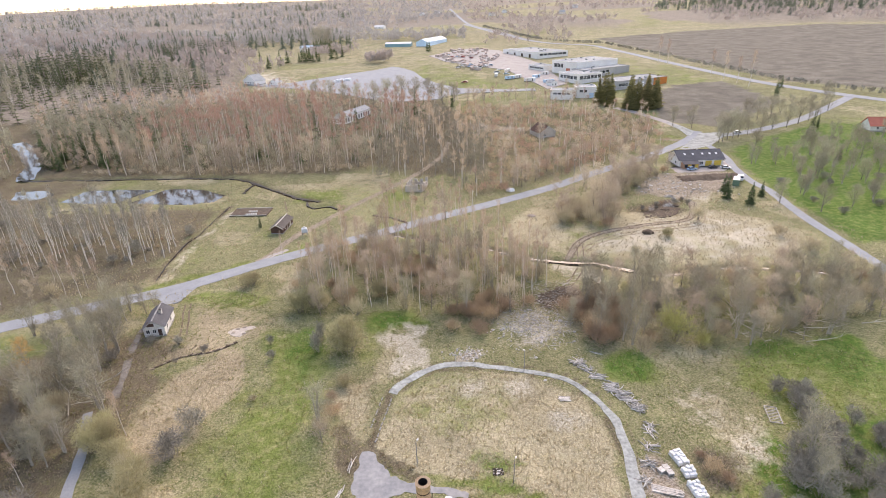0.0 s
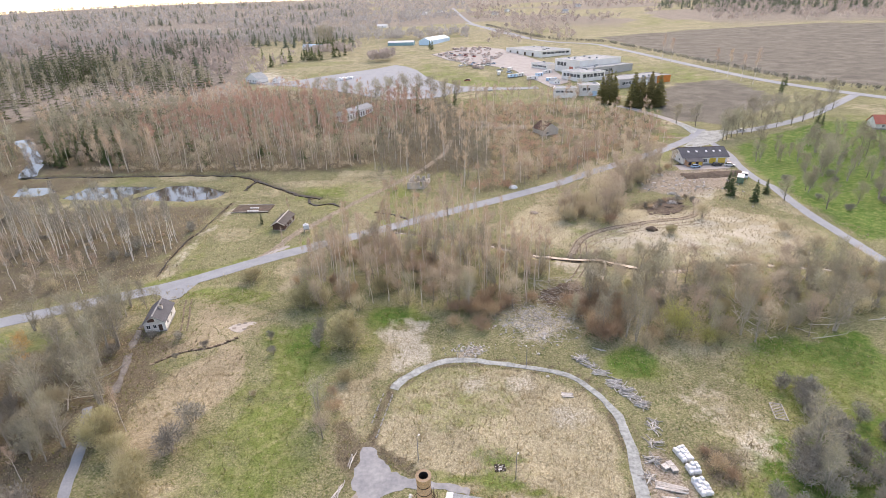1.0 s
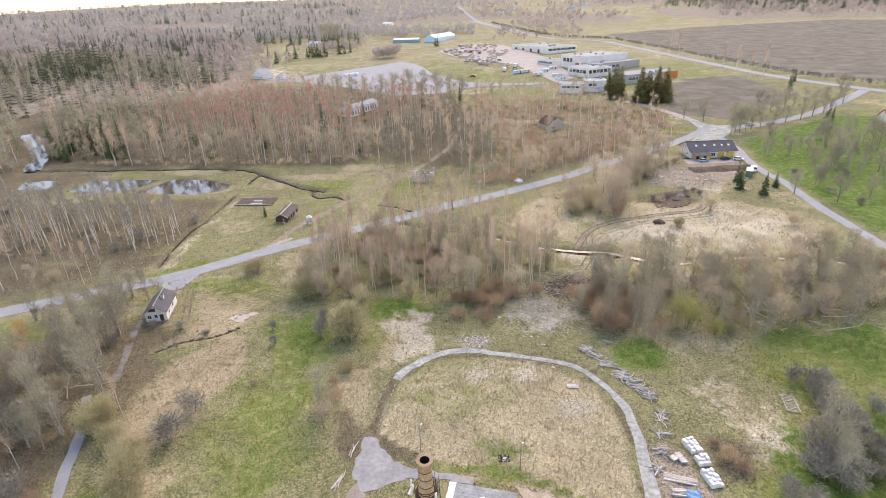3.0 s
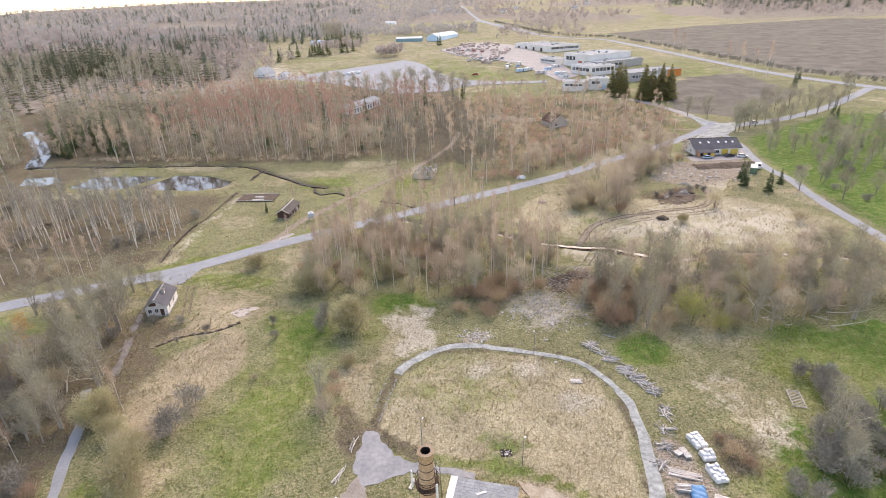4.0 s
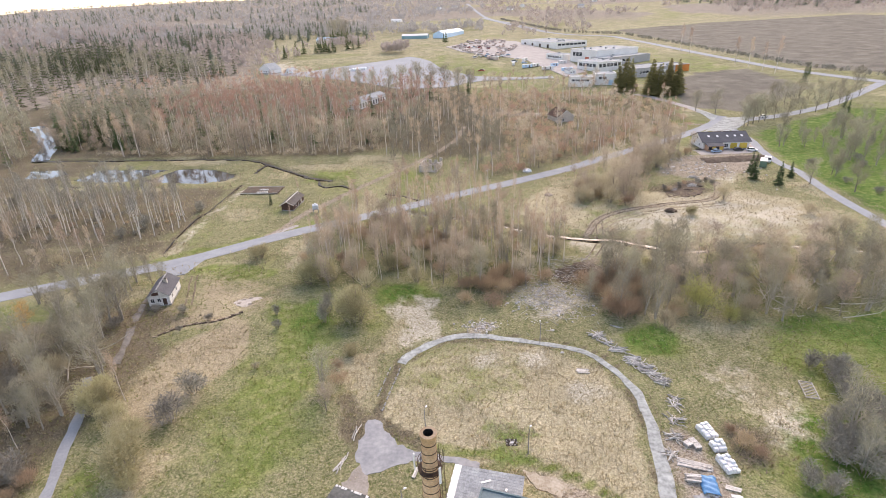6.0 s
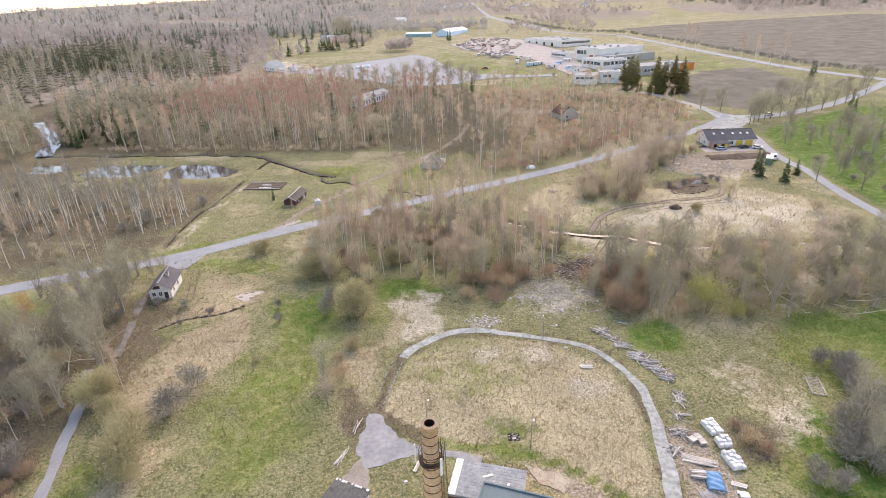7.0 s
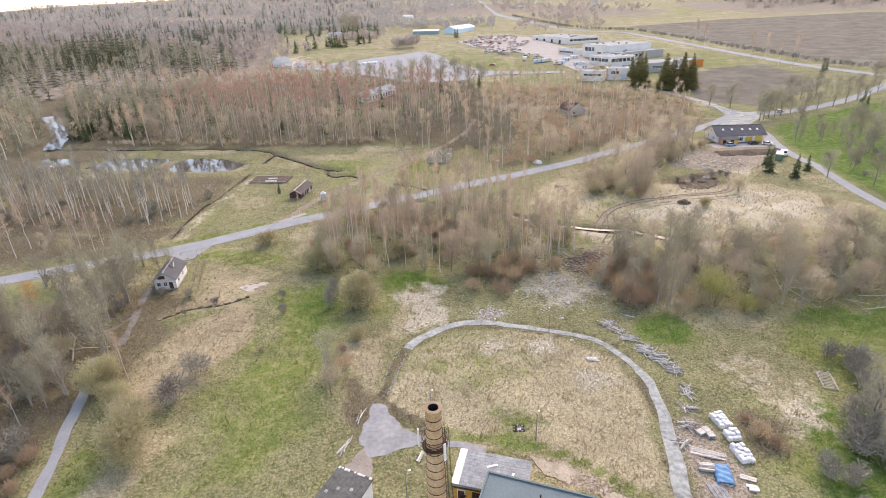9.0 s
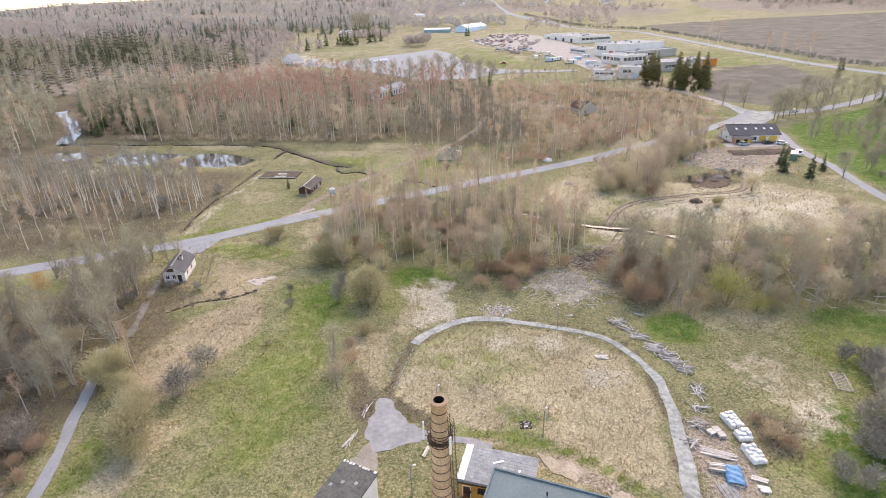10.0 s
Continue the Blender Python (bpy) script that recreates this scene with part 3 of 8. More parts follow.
def covers(x, y):
    """How much of each kind of plant cover grows at a place."""
    wob = (vnoise(x, y, 9, 3) - 0.5) * 5 + (vnoise(x, y, 3, 4) - 0.5) * 2.5
    out = {}
    for name, polys in (("straw", STRAW), ("green", GREEN), ("earth", EARTH), ("pale", PALE), ("mud", MUD), ("litter", LITTER), ("tan", TAN), ("field", FIELD)):
        v = np.zeros(np.shape(x))
        for poly, soft in polys:
            v = np.maximum(v, np.clip(0.5 + (depth_in(x, y, poly) + wob * min(1, soft / 4)) / (2 * soft), 0, 1))
        out[name] = v
    d = np.hypot(x, y)
    for poly in CLEARINGS:
        out["earth"] *= np.clip(0.5 - depth_in(x, y, poly) / 8, 0, 1)
    out["pale"] *= 0.3 + 0.75 * vnoise(x, y, 3.2, 12)
    east = np.clip(0.5 + depth_in(x, y, EAST_MEADOW) / 8, 0, 1)
    lush = 0.8 * east
    for poly in LUSH:
        lush = np.maximum(lush, np.clip(0.5 + (depth_in(x, y, poly) + wob * 1.1) / 7, 0, 0.85))
    out["lush"] = np.maximum(lush * (0.55 + 0.7 * vnoise(x, y, 4, 13)), 0.95 * east)
    out["green"] *= 0.35 + 1.0 * vnoise(x, y, 6.5, 13)
    # Green fades to straw with distance, colouring in a warm, pale flare.
    out["green"] *= np.clip(1.5 - d / 600, 0.4, 1)
    out["straw"] = np.maximum(out["straw"], 0.5 * np.clip((d - 420) / 200, 0, 1))
    # The haze-lightened litter covers the floor of the far woods.
    out["litter"] = np.maximum(out["litter"], np.clip((d - 900) / 400, 0, 1) * np.where((vnoise(x, y, 160, 8) > 0.42) | (x < -0.12 * y), 1.0, 0.1))
    out["green"] = np.maximum(out["green"], 0.45 * np.clip((vnoise(x, y, 22, 6) - 0.55) * 5, 0, 1))
    out["straw"] = np.maximum(out["straw"], 0.55 * np.clip((vnoise(x, y, 14, 7) - 0.55) * 5, 0, 1))
    worn = from_line(x, y, [(-11.6, 84), (-13.2, 76.3), (-14, 70)])
    out["earth"] = np.maximum(out["earth"], np.clip(1.6 - worn / 0.8, 0, 0.9))
    for line in (PATH_NE, RUTS, WORKS_TRACK):
        off = from_line(x, y, line[::2] + line[-1:])
        out["mud"] = np.maximum(out["mud"], np.clip(1.5 - off / 1.4, 0, 0.85))
    bank = from_line(x - 3.0, y, TRENCH[::2] + TRENCH[-1:])
    out["pale"] = np.maximum(out["pale"], np.clip(1.3 - bank / 2.6, 0, 0.7) * vnoise(x, y, 5, 14) * 1.05)
    rim = from_line(x, y, [(-9.9, 65.3), (-2.8, 62.9), (5.7, 61.9), (13.5, 59.3), (17.8, 56.8), (21.5, 53.7), (26, 49)])
    out["green"] = np.maximum(out["green"], 0.85 * np.clip(1.5 - rim / 0.8, 0, 1))
    out["straw"] *= np.clip(rim / 1.5, 0.2, 1)
    scrub = depth_in(x, y, [(13, 203), (36, 214), (95, 262), (124, 284), (134, 338), (82, 385), (24, 400), (18, 300)])
    out["earth"] = np.maximum(out["earth"], 0.55 * np.clip(0.5 + scrub / 12, 0, 1))
    verge = np.abs(from_line(x, y, LOOP[::3] + LOOP[-1:]) - 1.3)
    out["earth"] = np.maximum(out["earth"], 0.75 * np.clip(1.2 - verge / 0.7, 0, 1))
    for line, w in ((BROOK, 2.0), (DITCH, 1.6), (TRENCH, 0.9)):
        out["earth"] = np.maximum(out["earth"], np.clip(1.4 - from_line(x, y, line[::2]) / w, 0, 0.9))
    return out


def mesh_arrays(me, co, quads):
    me.vertices.add(len(co))
    me.vertices.foreach_set("co", np.asarray(co, np.float32).ravel())
    k = quads.shape[1]
    me.loops.add(quads.size)
    me.loops.foreach_set("vertex_index", quads.astype(np.int32).ravel())
    me.polygons.add(len(quads))
    me.polygons.foreach_set("loop_start", np.arange(0, quads.size, k, dtype=np.int32))
    me.update(calc_edges=True)


def spread_lines(lo, hi, step, end_lo, end_hi, grow=1.12):
    a = list(np.arange(lo, hi + 0.01, step))
    s, v = step, a[-1]
    while v < end_hi:
        s *= grow
        v += s
        a.append(v)
    s, v, b = step, a[0], []
    while v > end_lo:
        s *= grow
        v -= s
        b.append(v)
    return np.array(b[::-1] + a)


def build_ground():
    xs = spread_lines(-210, 150, 1.6, -4300, 4300, 1.09)
    ys = spread_lines(38, 300, 1.5, -700, 4600, 1.04)
    gx, gy = np.meshgrid(xs, ys)
    x, y = gx.ravel(), gy.ravel()
    z = relief(x, y)
    w, h = len(xs), len(ys)
    i = (np.arange(h - 1)[:, None] * w + np.arange(w - 1)[None]).ravel()
    me = bpy.data.meshes.new("ground")
    mesh_arrays(me, np.stack([x, y, z], 1), np.stack([i, i + 1, i + 1 + w, i + w], 1))
    for name, v in covers(x, y).items():
        me.attributes.new(name, "FLOAT", "POINT").data.foreach_set("value", v.astype(np.float32))
    me.polygons.foreach_set("use_smooth", np.ones(len(me.polygons), bool))
    me.materials.append(GROUND)
    return tagged(new("ground", me), "rough spring meadow of dry straw and green grass patches", "ground", kind="structure")


def strip(name, line, width, mat, label, lift=0.05, ragged=0.15, category="road"):
    """A road laid along a line: a slab with worn edges."""
    bm = bmesh.new()
    rows = []
    n = len(line)
    for i, (x, y) in enumerate(line):
        ax, ay = line[max(i - 1, 0)]
        bx, by = line[min(i + 1, n - 1)]
        d = Vector((bx - ax, by - ay)).normalized()
        row = []
        for k, s in enumerate((-1, -0.35, 0.35, 1)):
            w = (width if isinstance(width, float) else float(np.interp(i, *width))) / 2 * s
            if abs(s) == 1:
                w += s * ragged * (2 * float(vnoise(x * 1.0, y * 1.0, 2.1, 20 + k)) - 1)
            px, py = x - d.y * w, y + d.x * w
            row.append((px, py, float(rise(px, py)) + lift + (0.03 if abs(s) < 1 else 0)))
        lo = [(row[0][0], row[0][1], row[0][2] - 0.3), (row[3][0], row[3][1], row[3][2] - 0.3)]
        rows.append([bm.verts.new(c) for c in [lo[0]] + row + [lo[1]]])
    for a, b in zip(rows, rows[1:]):
        for k in range(5):
            bm.faces.new((a[k], a[k + 1], b[k + 1], b[k]))
    return tagged(part(name, bm, mat, None), label, category, kind="structure")


def slab(name, poly, mat, label, lift=0.05, ragged=0.0, category="pavement", kind="structure", thick=0.3):
    """A flat sheet over a polygon, with sides."""
    pts = []
    for (ax, ay), (bx, by) in zip(poly, poly[1:] + poly[:1]):
        n = max(1, int(math.hypot(bx - ax, by - ay) / (0.6 if ragged else 12)))
        for k in range(n):
            x, y = ax + (bx - ax) * k / n, ay + (by - ay) * k / n
            if ragged:
                x += ragged * (2 * float(vnoise(x, y, 0.9, 31)) - 1)
                y += ragged * (2 * float(vnoise(x, y, 0.9, 32)) - 1)
            pts.append((x, y))
    bm = bmesh.new()
    top = [bm.verts.new((x, y, float(rise(x, y)) + lift)) for x, y in pts]
    low = [bm.verts.new((x, y, float(rise(x, y)) + lift - thick)) for x, y in pts]
    bm.faces.new(top)
    for i in range(len(pts)):
        j = (i + 1) % len(pts)
        bm.faces.new((top[i], low[i], low[j], top[j]))
    bmesh.ops.triangulate(bm, faces=[f for f in bm.faces if len(f.verts) > 4])
    return tagged(part(name, bm, mat, None), label, category, kind=kind)


def grow(poly, by):
    cx, cy = sum(p[0] for p in poly) / len(poly), sum(p[1] for p in poly) / len(poly)
    out = []
    for x, y in poly:
        d = math.hypot(x - cx, y - cy)
        out.append((cx + (x - cx) * (d + by) / d, cy + (y - cy) * (d + by) / d))
    return out


def tufts(name, label, mat, weights, n, area, seed, size, blades=3):
    """Many grass tufts, thickest where their kind of cover grows."""
    rng = np.random.RandomState(seed)
    x, y = rng.uniform(area[0], area[2], n), rng.uniform(area[1], area[3], n)
    c = covers(x, y)
    p = weights(c) * (0.35 + 1.3 * vnoise(x, y, 2.3, seed) ** 2)
    keep = rng.rand(n) < p
    for line, w in ROADS:
        keep &= from_line(x, y, line[::3] + line[-1:]) > w - 0.2
    for poly in (PAVED, POND, POND_MID, POND_WEST, FORECOURT):
        keep &= depth_in(x, y, poly) < -0.2
    keep &= (depth_in(x, y, [(-19, 45), (-9, 45), (-9, 53), (-19, 53)]) < 0) & (depth_in(x, y, [(-2, 30), (18, 30), (18, 48), (9, 57), (-1, 58)]) < 0)
    x, y = x[keep], y[keep]
    z = relief(x, y)
    m = len(x)
    co = np.empty((m, blades, 3, 3))
    for b in range(blades):
        a, lean, h = rng.uniform(0, 6.28, m), rng.uniform(0.15, 0.9, m), rng.uniform(*size, m)
        ox, oy = x + rng.uniform(-0.18, 0.18, m), y + rng.uniform(-0.18, 0.18, m)
        wx, wy = -np.sin(a) * h * 0.16, np.cos(a) * h * 0.16
        co[:, b, 0] = np.stack([ox - wx, oy - wy, z - 0.05], 1)
        co[:, b, 1] = np.stack([ox + wx, oy + wy, z - 0.05], 1)
        co[:, b, 2] = np.stack([ox + np.cos(a) * h * lean, oy + np.sin(a) * h * lean, z + h * 0.7], 1)
    co = co.reshape(-1, 3)
    me = bpy.data.meshes.new(name)
    mesh_arrays(me, co, np.arange(len(co)).reshape(-1, 3))
    me.materials.append(mat)
    return tagged(new(name, me), label, "grass", kind="stuff")


def wheel_rut(line, off, label, mat=None):
    """A narrow worn wheel rut, laid on the uneven ground beside a line."""
    p = np.array(line, float)
    d = np.gradient(p, axis=0)
    d /= np.hypot(d[:, 0], d[:, 1])[:, None]
    sway = 0.25 * (vnoise(p[:, 0], p[:, 1], 3.0, 51) - 0.5)
    edges = []
    for w in (off - 0.2, off + 0.2):
        x, y = p[:, 0] - d[:, 1] * (w + sway), p[:, 1] + d[:, 0] * (w + sway)
        edges.append(np.stack([x, y, relief(x, y)], 1))
    bm = bmesh.new()
    rows = []
    for (ax, ay, az), (bx, by, bz) in zip(*edges):
        rows.append([bm.verts.new(c) for c in ((ax, ay, az - 0.2), (ax, ay, az + 0.06), (bx, by, bz + 0.06), (bx, by, bz - 0.2))])
    for a, b in zip(rows, rows[1:]):
        for k in range(3):
            bm.faces.new((a[k], a[k + 1], b[k + 1], b[k]))
    return tagged(part("track", bm, mat or RUTSOIL, None), label, "track", kind="structure")


build_ground()
for off in (-0.9, 0.9):
    wheel_rut(smooth_line([(31, 122), (33.8, 126.4), (37.8, 132.8), (41, 139), (42.5, 146), (44, 154)]), off, "dark wheel rut leading to the brook")
    wheel_rut(smooth_line([(-68.8, 124), (-67.6, 119.5), (-66, 115.4), (-63.6, 108.5)]), off * 0.8, "pale muddy wheel rut beside the white house")
    wheel_rut(PATH_NE, off, "pale dirt wheel rut of the field track", DIRT)
    wheel_rut([(x + 1.5, y - 4.5) for x, y in RUTS], off, "faint wheel rut through dry grass", DIRT)
    wheel_rut(RUTS, off, "dark wheel rut worn through dry grass")
strip("road", MAIN_ROAD, 5.6, ASPHALT, "worn grey asphalt country road across the meadow", 0.07)
strip("road", EAST_ROAD, 6.0, ASPHALT, "grey asphalt road lined with bare trees", 0.06)
strip("road", NORTH_ROAD, 5.0, GRAVEL, "pale dusty road leading to the works", 0.05)
strip("road", SIDE_ROAD, 3.6, ASPHALT, "narrow grey asphalt road beside the green meadow", 0.055)
strip("lane", WEST_LANE, 1.75, ASPHALT, "narrow grey asphalt lane through bushes", 0.06, 0.2)
strip("path", LOOP, ((0, 14, 30, 44, 62, 90), (2.0, 1.7, 1.25, 1.5, 2.1, 2.3)), PATHWAY, "cracked grey asphalt path curving round the dry lawn", 0.06, 0.25)
strip("road", HIGHWAY, 8.5, ASPHALT, "straight grey highway along the ploughed field", 0.15)
strip("road", FAR_ROAD, 8.0, ASPHALT, "distant grey road climbing the hill", 0.25)
slab("pavement", PAVED, PAVING, "broken grey concrete pavement with ragged edges", 0.05, 0.45)
slab("pavement", grow(JUNCTION, 0.2), PATHWAY, "pale dusty asphalt road junction", 0.09, 0.5)
slab("pavement", FORECOURT, GRAVEL, "pale gravel yard before the yellow house", 0.05, 0.5)
slab("pavement", LOT, ASPHALT, "wide grey asphalt parking ground", 0.3, 0, thick=3)
slab("pavement", YARD, GRAVEL, "pale concrete yard of the works", 0.4, 0, thick=3)
slab("pavement", [(-82.5, 129), (-70, 136), (-71, 131), (-72, 125), (-75.5, 124), (-78, 127)], ASPHALT, "grey asphalt entrance to the white house", 0.055, 0.3)
slab("pavement", [(-59, 147), (-55, 150), (-53, 154), (-50, 157), (-51, 159), (-56, 153)], GRAVEL, "pale gravel mouth of the field track", 0.05, 0.3)
slab("water", grow(POND, 3), WATER, "still pond mirroring the pale sky", -0.45, 0, "water", thick=0.05)
slab("water", grow(POND_MID, 3), WATER, "still pond mirroring bare birches", -0.45, 0, "water", thick=0.05)
slab("water", grow(POND_WEST, 3), WATER, "small still pond among birches", -0.45, 0, "water", thick=0.05)
strip("water", RIVER, 8.4, WATER, "bright river bend beside dark spruces", -0.5, 0, "water")
strip("water", BROOK, 0.9, WATER, "narrow brook through dry grass", -0.55, 0, "water")
strip("water", BROOK, 2.2, DARKWATER, "dark muddy bed of the brook", -0.62, 0.4, "water")
strip("water", BROOK[50:77], 1.25, WATER, "wider bright reach of the brook", -0.38, 0.3, "water")
for way, w, z, lab in ((DITCH, 1.3, -0.4, "dark winding ditch along the pond"), (DITCH_ARM, 0.9, -0.3, "short dark arm of the ditch"), (DITCH_EAST, 1.0, -0.3, "dark ditch bend beside the track"),
                       (DITCH_ROAD, 0.7, -0.25, "shallow dark ditch beside the road"), (TRENCH, 0.3, -0.1, "narrow dark drainage trench at the grove's edge")):
    strip("water", way, w, DARKWATER, lab, z, 0.6 * w, "water")
strip("water", BROOK_ARM, 0.7, WATER, "thin bright arm of the brook", -0.35, 0.15, "water")
slab("path", [(9.6, 58.6), (11.8, 57.9), (15.4, 56.2), (17.8, 54.6), (20.5, 52), (22.5, 48.5), (20.5, 48), (17.2, 52.8), (13.5, 54.1), (10.8, 55.6)], material("pale_trodden_dirt", (0.33, 0.275, 0.20), (0.52, 0.465, 0.37), 0.6, 2.5, 0.95, 0.4), "pale trodden dirt path beside the workshop", 0.05, 0.5)
slab("pavement", NECK, material("trodden_grey_grit", (0.24, 0.21, 0.175), (0.37, 0.34, 0.30), 0.5, 3, 0.95, 0.3), "trodden bare dirt before the outbuilding", 0.04, 0.35)
strip("track", CROSSING, 1.5, material("grey_lane_grit", (0.13, 0.118, 0.1), (0.27, 0.255, 0.23), 0.7, 3, 0.95, 0.4), "grey worn lane past the white house", 0.05, 0.35, "track")
NEAR = (-85, 40, 90, 128)
MID = (-110, 128, 135, 235)
tufts("dry_grass", "pale dry grass tufts of last year", DRYGRASS, lambda c: 0.12 + 0.88 * c["straw"] - 0.1 * c["green"] - 0.05 * c["earth"], 100000, NEAR, 1, (0.22, 0.5))
tufts("green_grass", "fresh green grass tufts", GREENGRASS, lambda c: 0.16 + 0.7 * c["green"] - 0.15 * c["straw"], 60000, NEAR, 2, (0.2, 0.5))
tufts("weeds", "brown weed stalks", BROWNGRASS, lambda c: 0.02 + 0.6 * c["earth"] + 0.1 * c["mud"], 40000, NEAR, 3, (0.3, 0.7))
tufts("dry_grass", "pale dry grass tufts beyond the brook", DRYGRASS, lambda c: 0.3 + 0.7 * c["straw"] - 0.3 * c["green"], 40000, MID, 4, (0.4, 0.9), 2)
tufts("weeds", "brown weed stalks under the birches", BROWNGRASS, lambda c: 0.1 + 0.6 * c["earth"], 30000, (-170, 120, 135, 300), 5, (0.5, 1.1), 2)


# ---- trees ----
def tri_tube(v, f, pts, radii, n=4):
    base = len(v)
    for i, p in enumerate(pts):
        a, b = pts[max(i - 1, 0)], pts[min(i + 1, len(pts) - 1)]
        way = (b - a).normalized()
        side = way.cross(Vector((0.3, 0.2, 1)) if abs(way.z) < 0.9 else Vector((1, 0, 0))).normalized()
        up = side.cross(way)
        for k in range(n):
            t = 2 * math.pi * k / n
            v.append(p + (side * math.cos(t) + up * math.sin(t)) * radii[i])
    for i in range(len(pts) - 1):
        for k in range(n):
            q = base + i * n
            f.append((q + k, q + (k + 1) % n, q + n + (k + 1) % n, q + n + k))


def twig(v, f, p, way, length, width, rng):
    side = way.cross(Vector((rng.uniform(-1, 1), rng.uniform(-1, 1), rng.uniform(-1, 1)))).normalized() * width
    b = len(v)
    v += [p - side, p + side, p + way * length]
    f.append((b, b + 1, b + 2))


def bare_tree(seed, h, spread, base, limbs, twigs, tl, tw, trunk_r, lift=0.9, stems=1, lean=0.04):
    """A leafless tree: a tapered trunk with limbs, and a crown of thin twigs. Returns two meshes."""
    rng = random.Random(seed)
    v, f, cv, cf, spots = [], [], [], [], []
    for s in range(stems):
        a0 = rng.uniform(0, 6.28)
        foot = Vector((math.cos(a0), math.sin(a0), 0)) * (0.0 if stems == 1 else rng.uniform(0.1, 0.4) * trunk_r * 6)
        tilt = Vector((math.cos(a0), math.sin(a0), 0)) * (lean if stems == 1 else rng.uniform(0.15, 0.45) * spread / h * 1.6)
        hh = h * (1 if s == 0 else rng.uniform(0.7, 1.0))
        pts = []
        for i in range(6):
            t = i / 5
            w = Vector((rng.uniform(-1, 1), rng.uniform(-1, 1), 0)) * 0.015 * h * (0 if i == 0 else 1)
            pts.append(foot + tilt * hh * t * (0.6 + 0.4 * t) + w + Vector((0, 0, hh * t - (0.15 if i == 0 else 0))))
        tri_tube(v, f, pts, [trunk_r * (1 - 0.93 * i / 5) * (1.25 if i == 0 else 1) for i in range(6)], 5)
        for k in range(limbs):
            t = base + (0.97 - base) * (k + rng.random()) / limbs
            i = min(int(t * 5), 4)
            p = pts[i].lerp(pts[i + 1], t * 5 - i)
            u = (t - base) / (1 - base)
            shape = (0.45 + 1.1 * math.sin(math.pi * min(1, 0.25 + 0.75 * u))) * 0.7 if lift < 1.5 else (1.05 - 0.7 * u)
            ln = spread * shape * rng.uniform(0.75, 1.15)
            az = rng.uniform(0, 6.28)
            way = Vector((math.cos(az), math.sin(az), lift * rng.uniform(0.6, 1.3))).normalized()
            mid = p + way * ln * 0.5 + Vector((0, 0, 0.03 * ln))
            end = p + way * ln + Vector((0, 0, 0.16 * ln))
            r = trunk_r * (1 - 0.85 * t) * 0.45
            tri_tube(v, f, [p, mid, end], [r, r * 0.6, r * 0.15], 3)
            spots += [(p, mid, end)] * 2
            for j in range(2):
                q = p.lerp(end, rng.uniform(0.3, 0.8))
                w2 = (way + Vector((rng.uniform(-1, 1), rng.uniform(-1, 1), rng.uniform(-0.3, 0.9))) * 0.8).normalized()
                e2 = q + w2 * ln * rng.uniform(0.3, 0.55)
                tri_tube(v, f, [q, e2], [r * 0.45, r * 0.1], 3)
                spots.append((q, q.lerp(e2, 0.5), e2))
        spots += [(pts[4], pts[4].lerp(pts[5], 0.6), pts[5])] * 3
    for k in range(twigs):
        a, b, c = rng.choice(spots)
        t = rng.random() ** 0.7
        p = a.lerp(b, t * 2) if t < 0.5 else b.lerp(c, t * 2 - 1)
        off = Vector((rng.uniform(-1, 1), rng.uniform(-1, 1), rng.uniform(-0.8, 1))) * spread * 0.27
        p = p + off
        way = ((c - a).normalized() * 0.6 + off * (0.9 / spread) + Vector((rng.uniform(-1, 1), rng.uniform(-1, 1), rng.uniform(-0.5, 0.9)))).normalized()
        twig(cv, cf, p, way, tl * rng.uniform(0.5, 1.25), tw * rng.uniform(0.6, 1.3), rng)
    return mesh_of("trunk", v, f), mesh_of("crown", cv, cf)


def bush_mesh(seed, h, spread, stems, twigs, tl, tw, r=0.05, up=0.0):
    """A many-stemmed bush. Returns stems and twigs."""
    rng = random.Random(seed)
    v, f, cv, cf, spots = [], [], [], [], []
    for s in range(stems):
        az, out = rng.uniform(0, 6.28), rng.random() ** 0.6
        foot = Vector((math.cos(az), math.sin(az), 0)) * out * spread * 0.3
        foot.z = -0.1
        top = math.sqrt(max(0.05, 1 - 0.75 * out * out)) * h * rng.uniform(0.8, 1.05)
        end = Vector((math.cos(az + rng.uniform(-.3, .3)) * out * spread, math.sin(az + rng.uniform(-.3, .3)) * out * spread, top))
        mid = foot.lerp(end, 0.5) + Vector((0, 0, 0.12 * h))
        tri_tube(v, f, [foot, mid, end], [r, r * 0.7, r * 0.2], 3)
        spots.append((foot, mid, end))
    lobes = [(Vector((rng.uniform(-.5, .5) * spread, rng.uniform(-.5, .5) * spread, h * rng.uniform(0.45, 0.68))), rng.uniform(0.42, 0.7)) for _ in range(6)]
    for k in range(twigs):
        c, q = lobes[k % 6]
        d = Vector((rng.gauss(0, 1), rng.gauss(0, 1), rng.gauss(0, 1))).normalized()
        p = c + Vector((d.x * spread * q, d.y * spread * q, d.z * h * q * 0.62)) * rng.random() ** 0.45
        if p.z < 0.12 * h:
            p.z = rng.uniform(0.1, 0.4) * h
        if up:
            p += Vector((rng.gauss(0, 0.18) * spread, rng.gauss(0, 0.18) * spread, rng.gauss(0, 0.12) * h))
            p.z = max(p.z, 0.1 * h)
        way = (d * 0.6 + Vector((rng.uniform(-1, 1), rng.uniform(-1, 1), rng.uniform(-0.2, 1.1) + up))).normalized()
        twig(cv, cf, p, way, tl * rng.uniform(0.5, 1.3), tw * rng.uniform(0.6, 1.3), rng)
    return mesh_of("stems", v, f), mesh_of("crown", cv, cf)


